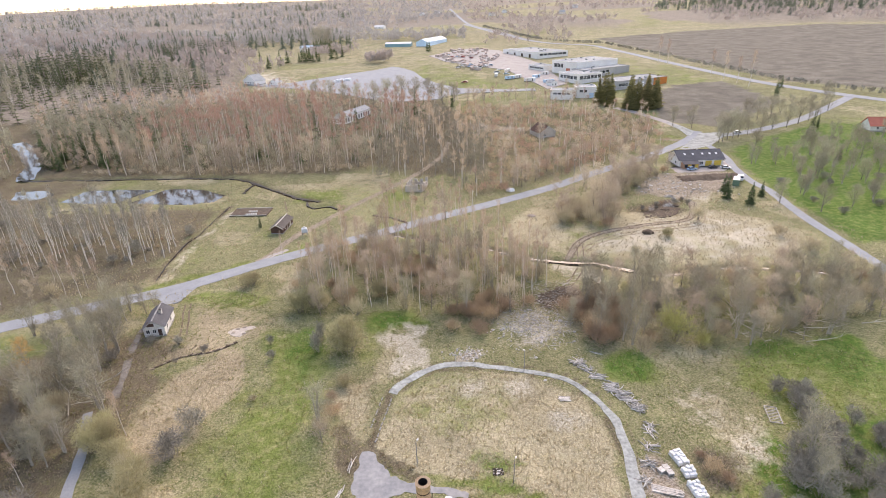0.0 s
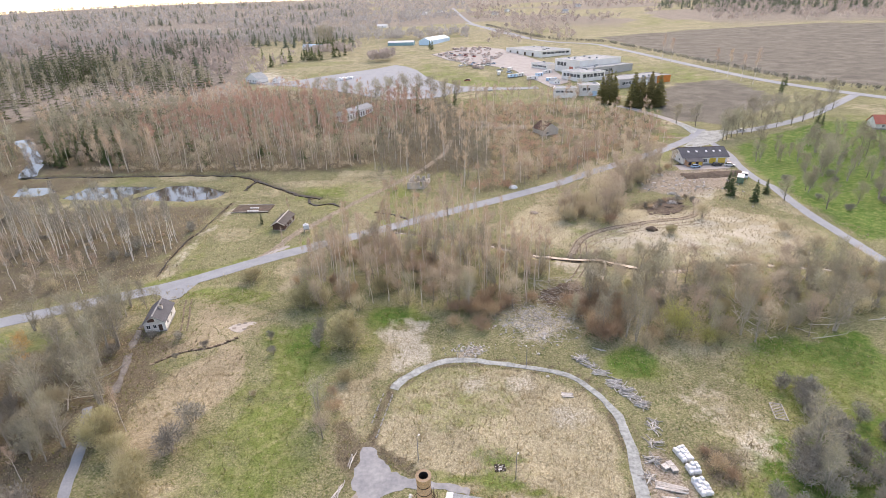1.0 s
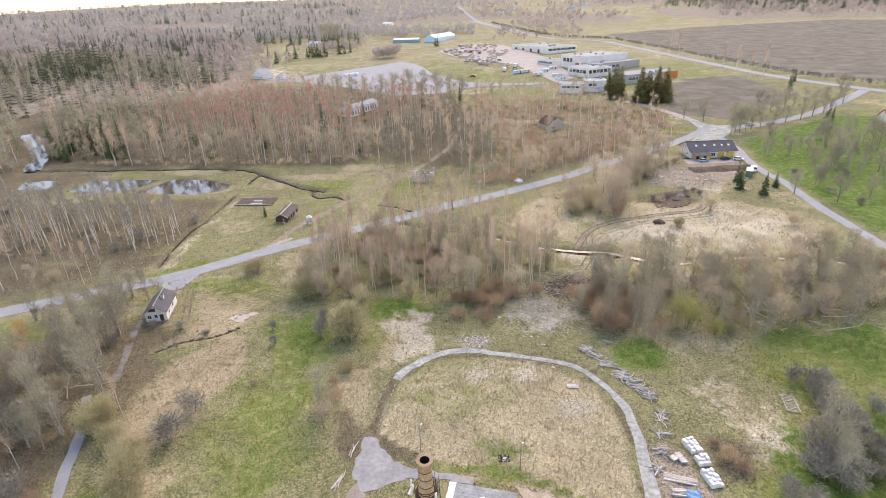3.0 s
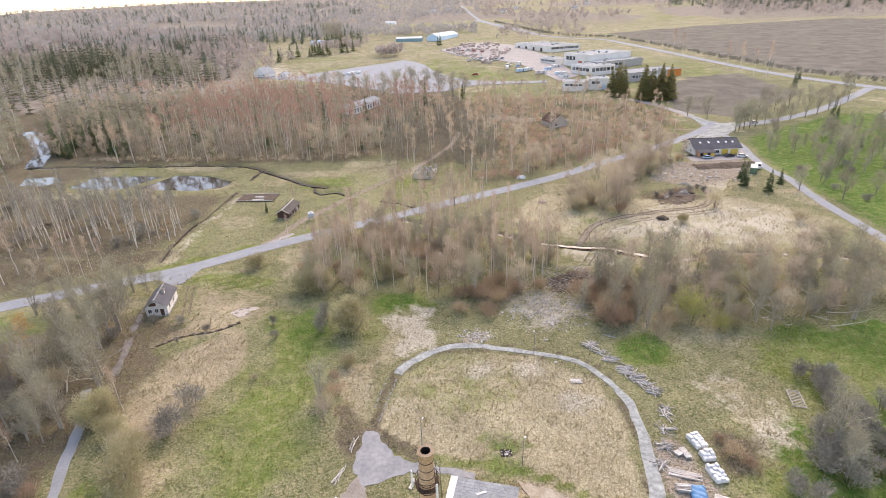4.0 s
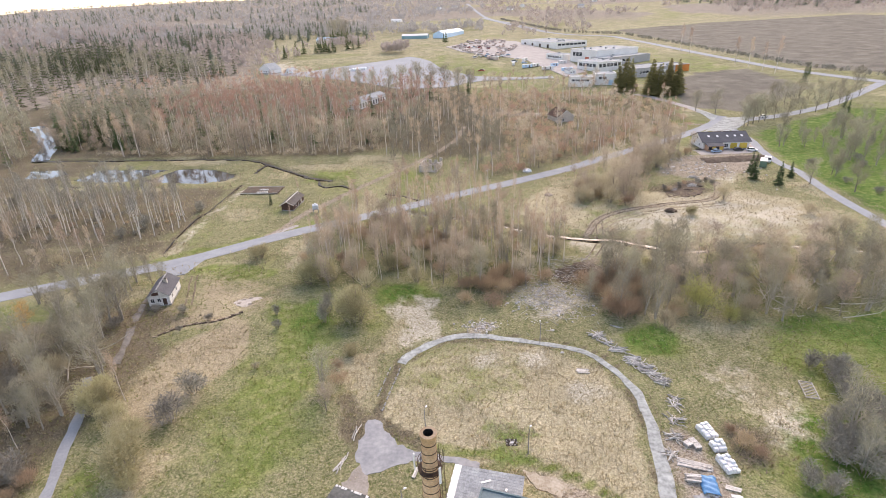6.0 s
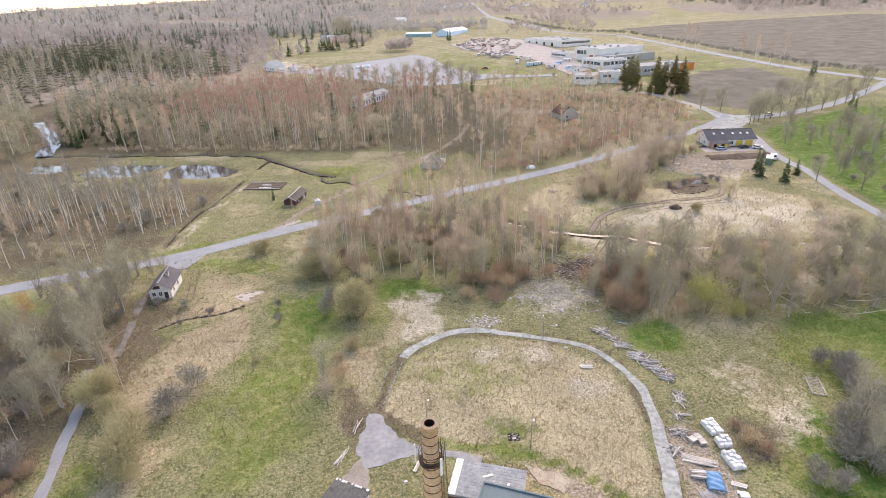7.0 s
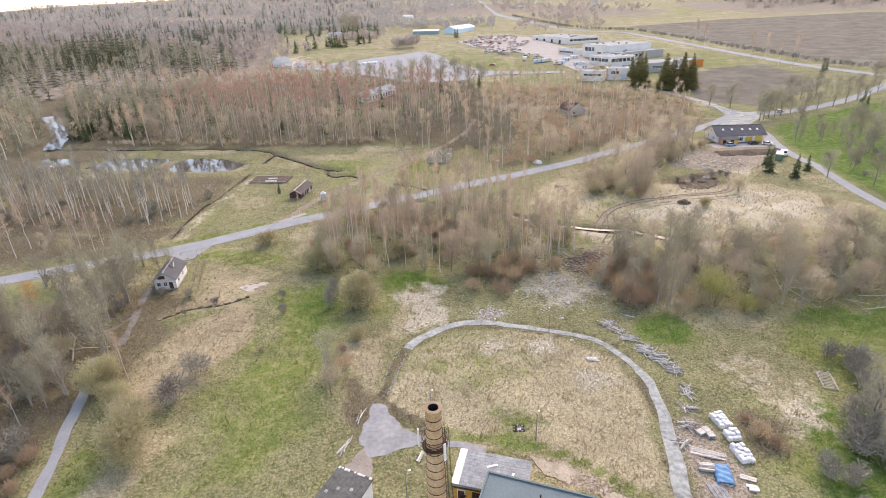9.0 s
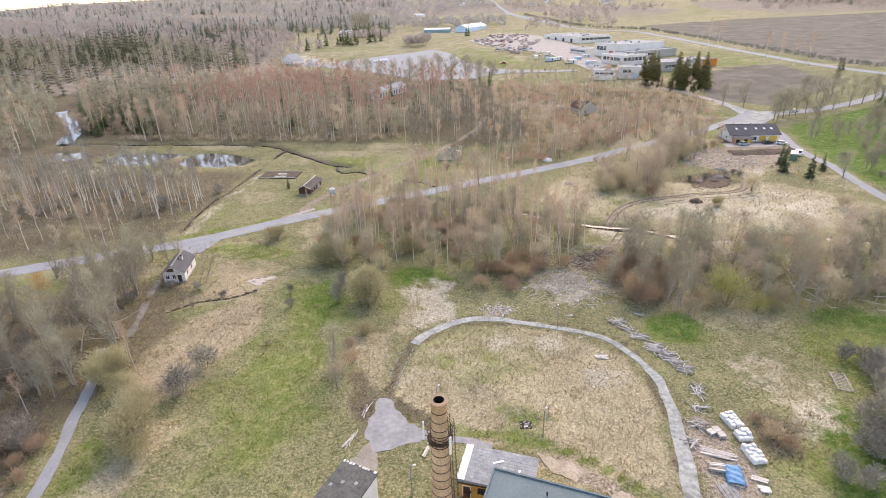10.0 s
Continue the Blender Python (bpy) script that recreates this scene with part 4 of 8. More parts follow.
def spruce_mesh(seed, h, spread, whorls, per):
    """A spruce: a straight trunk and whorls of drooping needled boughs."""
    rng = random.Random(seed)
    v, f, cv, cf = [], [], [], []
    tri_tube(v, f, [Vector((0, 0, -0.2)), Vector((0, 0, h * 0.5)), Vector((0, 0, h))], [h * 0.014, h * 0.009, 0.01], 5)
    for i in range(whorls):
        t = 0.06 + 0.93 * i / (whorls - 1)
        rad = spread * (1 - t) ** 0.85 * rng.uniform(0.82, 1.1) + 0.12
        for k in range(max(4, int(per * (1 - 0.55 * t)))):
            az = rng.uniform(0, 6.28)
            ln = rad * rng.uniform(0.7, 1.12)
            out, side = Vector((math.cos(az), math.sin(az), 0)), Vector((-math.sin(az), math.cos(az), 0))
            p = Vector((0, 0, t * h + rng.uniform(-0.2, 0.2)))
            mid = p + out * ln * 0.55 + Vector((0, 0, -0.10 * ln))
            end = p + out * ln + Vector((0, 0, -0.22 * ln + 0.1))
            wd = 0.2 * ln + 0.12
            b = len(cv)
            cv.extend([p + Vector((0, 0, .15)), mid + side * wd - Vector((0, 0, .2 * wd + .1)), end, mid - side * wd - Vector((0, 0, .2 * wd + .1)), mid + Vector((0, 0, 0.12))])
            cf.extend([(b, b + 1, b + 4), (b + 1, b + 2, b + 4), (b + 2, b + 3, b + 4), (b + 3, b, b + 4)])
            for j in range(3):
                q = mid.lerp(end, rng.uniform(-0.6, 0.9))
                twig(cv, cf, q, (out * 0.5 + side * rng.uniform(-1, 1) + Vector((0, 0, rng.uniform(-0.9, 0.25)))).normalized(), 0.25 * ln + 0.25, 0.09, rng)
    return mesh_of("trunk", v, f), mesh_of("crown", cv, cf)


class Kind:
    """A few built examples of one kind of plant, copied to where they grow."""
    def __init__(self, name, label, category, group, meshes, bark, leaf, stem="trunk"):
        self.proto, self.used, self.rest = [], 0, (name, label, category, group)
        for a, b in meshes:
            a.materials.append(bark)
            b.materials.append(leaf)
            self.proto.append((a, b))
        self.stem = stem

    def put(self, x, y, size=1.0, turn=0.0, wide=1.0, pick=None, label="", lean=0.0, z=None):
        name, lab, cat, group = self.rest
        a, b = self.proto[self.used % len(self.proto) if pick is None else pick]
        self.used += 1
        m = Matrix.Translation((x, y, height(x, y) if z is None else z)) @ Euler((lean, 0, turn)).to_matrix().to_4x4() @ Matrix.Diagonal((size * wide, size * wide, size, 1))
        ob = thing(name, label or lab, cat, group, at=m)
        part(self.stem, a, None, ob)
        part("crown", b, None, ob)
        return ob


BIRCH = Kind("birch", "slender bare birch with white trunk and reddish twigs", "tree", "birches",
             [bare_tree(100 + i, 15 + i % 3, 2.4, 0.45, 11, 520, 1.2, 0.034, 0.14, 1.9) for i in range(6)], BIRCHBARK, TWIG_BIRCH)
POND_BIRCH = Kind("birch", "tall bare birch with bright white trunk on dark ground", "tree", "pond birches",
                  [bare_tree(150 + i, 15 + i % 3, 1.9, 0.5, 9, 360, 1.1, 0.032, 0.16, 1.9, lean=0.03) for i in range(5)], BIRCHBARK, TWIG_PLUM)
ALDER = Kind("alder", "bare grey alder with fine twigs", "tree", "bare alders",
             [bare_tree(200 + i, 11 + i % 3, 3.3, 0.14, 10, 780, 1.35, 0.052, 0.11, 1.0, 1 + i % 2) for i in range(6)], BARK, TWIG_GREY)
BIGBARE = Kind("roadside_tree", "large bare roadside tree with spreading limbs", "tree", "roadside trees",
               [bare_tree(300 + i, 14, 5.2 + 0.4 * i, 0.12, 15, 1500, 1.5, 0.06, 0.28, 0.9 + 0.2 * i) for i in range(3)], BARK, TWIG_DARK)
OLIVE_SPRUCE = Kind("spruce", "tall spruce beside the works, olive needles partly lightened for flare", "tree", "works spruces",
                    [spruce_mesh(450 + i, 15 + i % 2, 2.9, 24, 17) for i in range(3)], BARK, FLARED_OLIVE_NEEDLES)
SPRUCE = Kind("spruce", "dark green spruce with drooping boughs", "tree", "spruces",
              [spruce_mesh(400 + i, 14 + i % 3, 2.7, 20, 11) for i in range(4)], BARK, NEEDLES)
WILLOW = Kind("willow_bush", "grey leafless willow thicket", "bush", "willow bushes",
              [bush_mesh(500 + i, 4.8, 2.6, 12, 720, 1.5, 0.044, up=1.3) for i in range(4)], BARK, TWIG_WILLOW, "stem_clump")
STEM_BIRCH = Kind("birch", "slender young birch with pale straight trunk", "tree", "young birches",
                  [bare_tree(170 + i, 13 + i % 4, 1.9, 0.42, 8, 330, 1.1, 0.03, 0.13, 1.9, lean=0.03) for i in range(5)], BIRCHBARK, TWIG_BIRCH)
LIME = Kind("budding_bush", "willow bush with yellow-green catkins", "bush", "",
            [bush_mesh(650 + i, 5.4, 2.8, 14, 2200, 0.55, 0.055, up=0.5) for i in range(1)], BARK, TWIG_LIME, "stem_clump")
OLIVE = Kind("budding_bush", "rounded willow bush with olive buds", "bush", "budding bushes",
             [bush_mesh(600 + i, 5.0, 3.0, 16, 3200, 0.52, 0.055) for i in range(3)], BARK, TWIG_OLIVE, "stem_clump")
OSIER = Kind("osier_bush", "low reddish-brown leafless bush", "bush", "reddish bushes",
             [bush_mesh(700 + i, 3.2, 2.5, 10, 850, 1.0, 0.044, up=0.8) for i in range(3)], BARK, TWIG_RED, "stem_clump")
PLUM = Kind("dark_bush", "dark grey bare bush in the meadow", "bush", "dark bushes",
            [bush_mesh(800 + i, 4.2, 2.7, 14, 1050, 0.85, 0.046) for i in range(3)], BARK, TWIG_PLUM, "stem_clump")
ASH = Kind("ash_tree", "bare grey-brown tree with upright limbs", "tree", "bare ash trees",
           [bare_tree(250 + i, 11 + i % 3, 3.4, 0.1, 12, 850, 1.4, 0.044, 0.19, 1.3, 1 + i % 3) for i in range(5)], ASHBARK, TWIG_DARK)
LARCH = Kind("larch", "young larch with orange spring twigs", "tree", "",
             [bare_tree(900, 10, 2.6, 0.2, 18, 1200, 0.9, 0.034, 0.13, 0.9)], BARK, TWIG_ORANGE)
# coarser plants for woods that are too dense to tell apart
WOOD_BIRCH = [bare_tree(1100 + i, 16 + i % 3, 2.6, 0.45, 3, 130, 1.8, 0.085, 0.17, 1.9) for i in range(6)]
TALL_BIRCH = [bare_tree(1700 + i, 20 + i % 4, 2.5, 0.5, 3, 125, 1.9, 0.085, 0.17, 1.9) for i in range(6)]
WOOD_ALDER = [bare_tree(1200 + i, 12 + i % 3, 3.4, 0.2, 3, 150, 1.9, 0.1, 0.13, 1.0) for i in range(6)]
FAR_BIRCH = [bare_tree(1500 + i, 16 + i % 3, 2.8, 0.4, 2, 95, 2.2, 0.12, 0.24, 1.9) for i in range(5)]
FAR_ALDER = [bare_tree(1600 + i, 13 + i % 3, 3.6, 0.2, 2, 100, 2.2, 0.125, 0.16, 1.0) for i in range(5)]
WOOD_SPRUCE = [spruce_mesh(1400 + i, 15 + i % 3, 3.0, 9, 6) for i in range(4)]
WOOD_BUSH = [bush_mesh(1300 + i, 4.0, 3.0, 4, 130, 1.7, 0.075, up=1.0) for i in range(4)]

BLOCKED = []  # (x, y, radius) kept clear of trees


def clear_of(x, y):
    """Which of the places are clear of roads, water and buildings."""
    ok = np.ones(len(x), bool)
    for a, b, r in BLOCKED:
        ok &= np.hypot(x - a, y - b) > r
    for line, w in ROADS + ((PATH_NE, 1.0), (BROOK, 0.8), (DITCH, 1.0), (RIVER, 2.6), (CROSSING, 0.8), (WORKS_TRACK, 1.5)):
        ok &= from_line(x, y, line[::3] + line[-1:]) > w + 1.0
    for p in (POND, POND_MID, POND_WEST, PAVED, FORECOURT, LOT, YARD, JUNCTION) + CLEARINGS:
        ok &= depth_in(x, y, p) < -1
    return ok


def scatter(poly, step, seed):
    """Uneven places within a polygon, with their heights."""
    rng = np.random.RandomState(seed)
    xs, ys = [p[0] for p in poly], [p[1] for p in poly]
    x, y = np.meshgrid(np.arange(min(xs), max(xs), step), np.arange(min(ys), max(ys), step))
    x, y = x.ravel() + rng.uniform(-0.55, 0.55, x.size) * step, y.ravel() + rng.uniform(-0.55, 0.55, y.size) * step
    keep = depth_in(x, y, poly) > 0
    x, y = x[keep], y[keep]
    keep = clear_of(x, y)
    x, y = x[keep], y[keep]
    return list(zip(x, y, relief(x, y)))


def grove(poly, step, seed, mix, size=(0.75, 1.15)):
    """Plants of several kinds over a polygon. mix: (kind, share)."""
    rng = random.Random(seed + 1)
    kinds, shares = zip(*mix)
    for x, y, z in scatter(poly, step, seed):
        k = rng.choices(kinds, shares)[0]
        k.put(x, y, rng.uniform(*size), rng.uniform(0, 6.28), rng.uniform(0.85, 1.2), lean=rng.uniform(-0.05, 0.05), z=float(z))


def wood(name, label, poly, step, seed, mix, size=(0.8, 1.2)):
    """A dense wood joined into trunks and crowns. mix: (meshes, share, bark, twigs)."""
    rng = np.random.RandomState(seed)
    places = np.array(scatter(poly, step, seed))
    which = rng.choice(len(mix), len(places), p=np.array([m[1] for m in mix]) / sum(m[1] for m in mix))
    bins = {}
    for i, (meshes, share, bark, leaf) in enumerate(mix):
        for j, pair in enumerate(meshes):
            p = places[which == i][j::len(meshes)]
            if not len(p):
                continue
            h, a, w = rng.uniform(*size, len(p)), rng.uniform(0, 6.28, len(p)), rng.uniform(0.85, 1.25, len(p))
            for me, mat in zip(pair, (bark, leaf)):
                v = np.empty(len(me.vertices) * 3)
                me.vertices.foreach_get("co", v)
                v = v.reshape(-1, 3)
                tris = np.array([t for f in me.polygons for t in ((f.vertices[0], f.vertices[k], f.vertices[k + 1]) for k in range(1, len(f.vertices) - 1))])
                x = (v[None, :, 0] * np.cos(a)[:, None] - v[None, :, 1] * np.sin(a)[:, None]) * (h * w)[:, None] + p[:, 0:1]
                y = (v[None, :, 0] * np.sin(a)[:, None] + v[None, :, 1] * np.cos(a)[:, None]) * (h * w)[:, None] + p[:, 1:2]
                z = v[None, :, 2] * h[:, None] + p[:, 2:3]
                co, fc = bins.setdefault(mat.name, ([], []))
                base = sum(len(c) for c in co)
                co.append(np.stack([x, y, z], 2).reshape(-1, 3))
                fc.append((tris[None] + (base + np.arange(len(p)) * len(v))[:, None, None]).reshape(-1, 3))
    for key, (co, fc) in bins.items():
        me = bpy.data.meshes.new(name)
        mesh_arrays(me, np.concatenate(co), np.concatenate(fc))
        me.materials.append(bpy.data.materials[key])
        tagged(new(name, me), label, "woods", kind="stuff")


BLOCKED += [(-91, 92, 4.5), (30.5, 121.5, 6.5), (36, 128, 4), (40, 134, 4), (45, 134, 3), (60.2, 75.2, 4.6), (-71, 114, 7), (-59, 177, 6), (-11, 218, 8), (121, 240, 15), (112, 222, 10), (1, 48, 18), (-15, 48, 6), (-56, 366, 7), (-50, 378, 7), (-62, 352, 7), (63, 305, 9), (238, 290, 9), (-48, 169, 3),
            (-74, 194, 9), (-66, 190, 6), (-50, 347, 12), (-47, 333, 10), (-45, 318, 7), (76, 340, 6), (62, 312, 8)]
# birch grove before the pond
grove([(-178, 182), (-130, 184), (-88, 175), (-88, 153), (-101, 146), (-126, 150), (-150, 144)], 4.6, 1, ((POND_BIRCH, 9), (ALDER, 0.5), (PLUM, 1.0)), (0.75, 1.08))
grove([(-170, 178), (-89, 172), (-90, 152), (-126, 148), (-150, 146)], 7.0, 22, ((PLUM, 3), (OSIER, 2)), (0.25, 0.45))
wood("birch_wood", "sparse young birches round the pond", [(-200, 203), (-120, 200), (-105, 182), (-168, 184), (-220, 175)], 7.0, 2,
     ((WOOD_BIRCH, 4, BIRCHBARK, TWIG_DARK), (WOOD_ALDER, 3, BARK, TWIG_PLUM), (WOOD_BUSH, 3, BARK, TWIG_PLUM)), (0.5, 0.8))
grove([(-141, 140), (-118, 144), (-96, 138), (-93, 130), (-109, 124), (-130, 122)], 6.5, 3, ((BIRCH, 3), (ALDER, 1), (WILLOW, 3)), (0.5, 0.8))
# wood behind the pond
grove([(-203, 257), (-164, 261), (-163, 276), (-190, 296), (-213, 286)], 5.6, 5, ((SPRUCE, 3), (ALDER, 1), (BIRCH, 0.6)), (0.5, 1.15))
BLOCKED += [(-188, 271, 17), (-175, 268, 11), (-200, 280, 10)]
wood("pond_wood", "tall leafless birch wood behind the pond", [(-150, 262), (-98, 259), (-58, 255), (-40, 260), (-24, 280), (-20, 300), (-8, 335), (-30, 370), (-120, 375), (-165, 345), (-160, 290)], 5.0, 4,
     ((TALL_BIRCH, 7, BIRCHBARK, TWIG_ROSE), (WOOD_ALDER, 3, BARK, TWIG_DARK), (WOOD_BUSH, 5, BARK, TWIG_DARK), (WOOD_SPRUCE, 0.35, BARK, NEEDLES)), (0.72, 1.1))
wood("river_wood", "grey leafless alder wood beside the river", [(-198, 258), (-150, 257), (-160, 290), (-165, 345), (-120, 375), (-240, 400), (-268, 352), (-245, 325), (-222, 296)], 5.2, 48,
     ((WOOD_ALDER, 6, BARK, TWIG_DARK), (WOOD_BIRCH, 2, BIRCHBARK, TWIG_BIRCH), (WOOD_BUSH, 3, BARK, TWIG_DARK), (WOOD_SPRUCE, 1.8, BARK, NEEDLES)), (0.7, 1.1))
wood("bank_scrub", "low grey scrub along pond and ditch", [(-204, 256), (-152, 252), (-98, 248), (-58, 245), (-36, 252), (-38, 258), (-98, 256), (-150, 261)], 3.6, 49,
     ((WOOD_BUSH, 5, BARK, TWIG_GREY), (WOOD_ALDER, 1, BARK, TWIG_DARK)), (0.35, 0.7))
wood("lot_wood", "low leafless wood before the parking ground", [(-5, 335), (3, 395), (-20, 420), (-60, 480), (-160, 470), (-240, 420), (-240, 400), (-120, 385), (-30, 375)], 6.4, 46,
     ((WOOD_BIRCH, 4, BIRCHBARK, TWIG_ROSE), (WOOD_ALDER, 4, BARK, TWIG_GREY), (WOOD_BUSH, 3, BARK, TWIG_RED)), (0.5, 0.85))
grove([(-198, 256), (-152, 253), (-98, 248), (-58, 245), (-38, 252), (-36, 258), (-100, 257), (-150, 262), (-196, 266)], 6.0, 44, ((BIRCH, 4), (ALDER, 2)), (0.85, 1.3))
for x, y in ((-120, 262), (-95, 275), (-70, 262), (-60, 300), (-44, 268), (-118, 330), (-20, 330), (-80, 350), (-140, 300), (-30, 390), (-10, 365), (-16, 372), (10, 395), (-34, 300), (-52, 338)):
    SPRUCE.put(x, y, random.uniform(0.7, 1.05), random.uniform(0, 6))
for x, y, s in ((-214, 271, 0.5), (-224, 289, 0.6), (-209, 262, 0.4), (-229, 288, 0.7), (-219, 276, 0.5), (-213, 279, 0.6), (-207, 254, 0.4), (-234, 301, 0.7)):
    ALDER.put(x, y, s, random.uniform(0, 6), 1.1, z=0.0)
# wood beyond the road
wood("road_wood", "leafless mixed wood beyond the road", [(-36, 232), (-20, 236), (2, 235), (9, 212), (22, 226), (28, 300), (14, 350), (3, 370), (-25, 292)], 5.0, 7,
     ((WOOD_BIRCH, 4, BIRCHBARK, TWIG_BIRCH), (WOOD_ALDER, 5, BARK, TWIG_DARK), (WOOD_BUSH, 4, BARK, TWIG_DARK)), (0.6, 1.1))
wood("road_scrub", "brown scrub with scattered birches beyond the road", [(9, 212), (13, 203), (36, 214), (95, 262), (124, 284), (134, 338), (82, 385), (24, 400), (3, 370), (14, 350), (28, 300), (22, 226)], 5.2, 47,
     ((WOOD_BIRCH, 2.2, BIRCHBARK, TWIG_BIRCH), (WOOD_ALDER, 2.2, BARK, TWIG_GREY), (WOOD_BUSH, 5.5, BARK, TWIG_ROSE), (WOOD_BUSH, 3.5, BARK, TWIG_RED)), (0.5, 0.95))
grove([(-30, 200), (0, 192), (10, 200), (-5, 208), (-28, 214)], 5.5, 8, ((BIRCH, 3), (ALDER, 1), (OSIER, 2)), (0.4, 0.7))
grove([(30, 212), (60, 232), (110, 272), (100, 280), (50, 240), (24, 218)], 6.0, 45, ((BIRCH, 3), (ALDER, 4), (OSIER, 2)), (0.6, 1.0))
# thicket between road and brook
grove([(-43, 144), (-35, 155), (-22, 162), (-9, 161), (11, 152), (26, 142), (32, 130), (24, 118), (10, 111), (-16, 117), (-32, 113), (-40, 121)], 3.9, 9, ((STEM_BIRCH, 9), (ALDER, 3), (ASH, 2), (WILLOW, 2.5), (OSIER, 2.5), (OLIVE, 0.5)), (0.6, 1.08))
grove([(-12, 147), (-3, 147), (-1, 132), (-8, 131)], 3.2, 31, ((OSIER, 1),), (0.9, 1.3))
grove([(2, 118), (14, 124), (20, 118), (12, 109), (2, 110)], 3.0, 32, ((OSIER, 1),), (0.6, 0.95))
for x, y in ((14, 121), (16, 127), (19, 124), (20, 130), (22, 127), (15, 134), (24, 133), (10, 150), (13, 153), (6, 155), (3, 153), (17, 148), (8, 158), (-2, 157), (22, 138), (12, 130), (18, 140), (21, 121), (24, 126), (26, 130), (11, 125), (-14, 152), (-20, 150), (-26, 148), (-8, 156), (-17, 157), (-30, 146)):
    STEM_BIRCH.put(x, y, random.uniform(0.95, 1.2), random.uniform(0, 6), 0.8)
grove([(-40, 152), (-26, 165), (0, 179), (14, 190), (17, 186), (2, 172), (-24, 158), (-38, 146)], 4.4, 10, ((STEM_BIRCH, 6), (ALDER, 0.7)), (0.65, 1.05))
# thicket along the brook
# Mostly dark-twigged kinds, so their colour dims this side like vignetting.
grove([(27, 112), (36, 127), (74, 131), (118, 131), (118, 112), (84, 99), (61, 97), (47, 97), (33, 100)], 3.95, 11, ((WILLOW, 2), (ALDER, 2.5), (ASH, 5), (PLUM, 3), (OSIER, 0.8), (OLIVE, 0.5)), (0.55, 1.0))
grove([(30, 113), (35, 121), (42, 124), (45, 116), (40, 99), (35, 99), (32, 105)], 2.9, 33, ((OSIER, 1),), (0.8, 1.25))
# bushes and trees in the west
grove([(-110, 93), (-91, 97), (-86, 109), (-76, 104), (-68, 92), (-67, 84), (-63, 75), (-67, 68), (-80, 62), (-110, 60)], 3.9, 12, ((ASH, 7), (PLUM, 3), (WILLOW, 1.0), (BIRCH, 0.4)), (0.6, 1.0))
grove([(-71, 60), (-65, 61), (-62, 54), (-60.5, 44), (-60, 36), (-80, 36)], 2.9, 13, ((PLUM, 4), (OSIER, 4)), (0.5, 0.95))
grove([(-106, 113), (-93, 121), (-84, 124), (-78, 115), (-84, 110), (-96, 107)], 4.4, 14, ((ASH, 5), (PLUM, 2)), (0.45, 0.75))
grove([(-84, 112), (-78, 117), (-74, 121), (-78, 126), (-92, 121)], 4.0, 24, ((ASH, 5), (BIRCH, 1)), (0.5, 0.85))
grove([(-76, 107), (-62, 108), (-50, 106), (-48, 99), (-55, 95), (-66, 92)], 7.0, 25, ((ASH, 2), (PLUM, 2), (BIRCH, 1)), (0.25, 0.5))
wood("west_wood", "leafless alder wood beyond the river", [(-240, 298), (-228, 285), (-218, 268), (-210, 250), (-205, 215), (-200, 180), (-240, 170), (-300, 220), (-350, 360), (-300, 365), (-262, 326)], 5.6, 15,
     ((FAR_ALDER, 5, BARK, TWIG_DARK), (FAR_BIRCH, 1, BIRCHBARK, TWIG_BIRCH), (WOOD_BUSH, 3, BARK, TWIG_DARK), (WOOD_SPRUCE, 0.5, BARK, NEEDLES)), (0.6, 1.0))
wood("spruce_wood", "mixed wood of dark spruces and pale birches", [(-275, 360), (-262, 440), (-190, 450), (-205, 520), (-330, 620), (-560, 640), (-560, 380), (-400, 345)], 9.0, 17,
     ((FAR_ALDER, 2.5, BARK, TWIG_DARK), (FAR_BIRCH, 2.5, BIRCHBARK, TWIG_DARK), (WOOD_SPRUCE, 6, BARK, NEEDLES)), (0.8, 1.25))
for poly, step, seed in (([(-390, 527), (-346, 520), (-326, 558), (-378, 648), (-436, 632)], 8.0, 71), ([(-290, 536), (-258, 533), (-262, 552), (-292, 556)], 7.5, 72), ([(-345, 696), (-300, 718), (-275, 816), (-385, 801)], 13, 73), ([(-560, 430), (-430, 400), (-395, 500), (-560, 640)], 13, 74), ([(-225, 500), (-205, 498), (-215, 516), (-232, 514)], 7, 75)):
    wood("spruce_stand", "dense stand of dark green spruces", poly, step, seed, ((WOOD_SPRUCE, 1, BARK, NEEDLES),), (1.1, 1.75))
grove([(60, 80), (70, 84), (80, 70), (72, 52), (60, 50), (55, 60), (60, 68)], 3.9, 16, ((PLUM, 4), (ASH, 0.3)), (0.6, 1.0))
grove([(40, 172), (58, 168), (66, 182), (60, 198), (42, 190)], 3.9, 18, ((WILLOW, 4), (OSIER, 1), (ALDER, 2)), (0.75, 1.15))
grove([(58, 204), (98, 240), (104, 232), (84, 208), (68, 198)], 4.3, 19, ((ALDER, 4), (WILLOW, 3), (OSIER, 1)), (0.65, 1.1))
grove([(70, 182), (82, 190), (94, 186), (92, 198), (84, 180)], 3.6, 20, ((PLUM, 3), (OSIER, 2)), (0.3, 0.55))
grove([(-40, 425), (0, 412), (60, 405), (110, 395), (110, 404), (40, 425), (0, 432), (-30, 440)], 9, 21, ((ALDER, 3), (BIRCH, 2)), (0.6, 1.0))
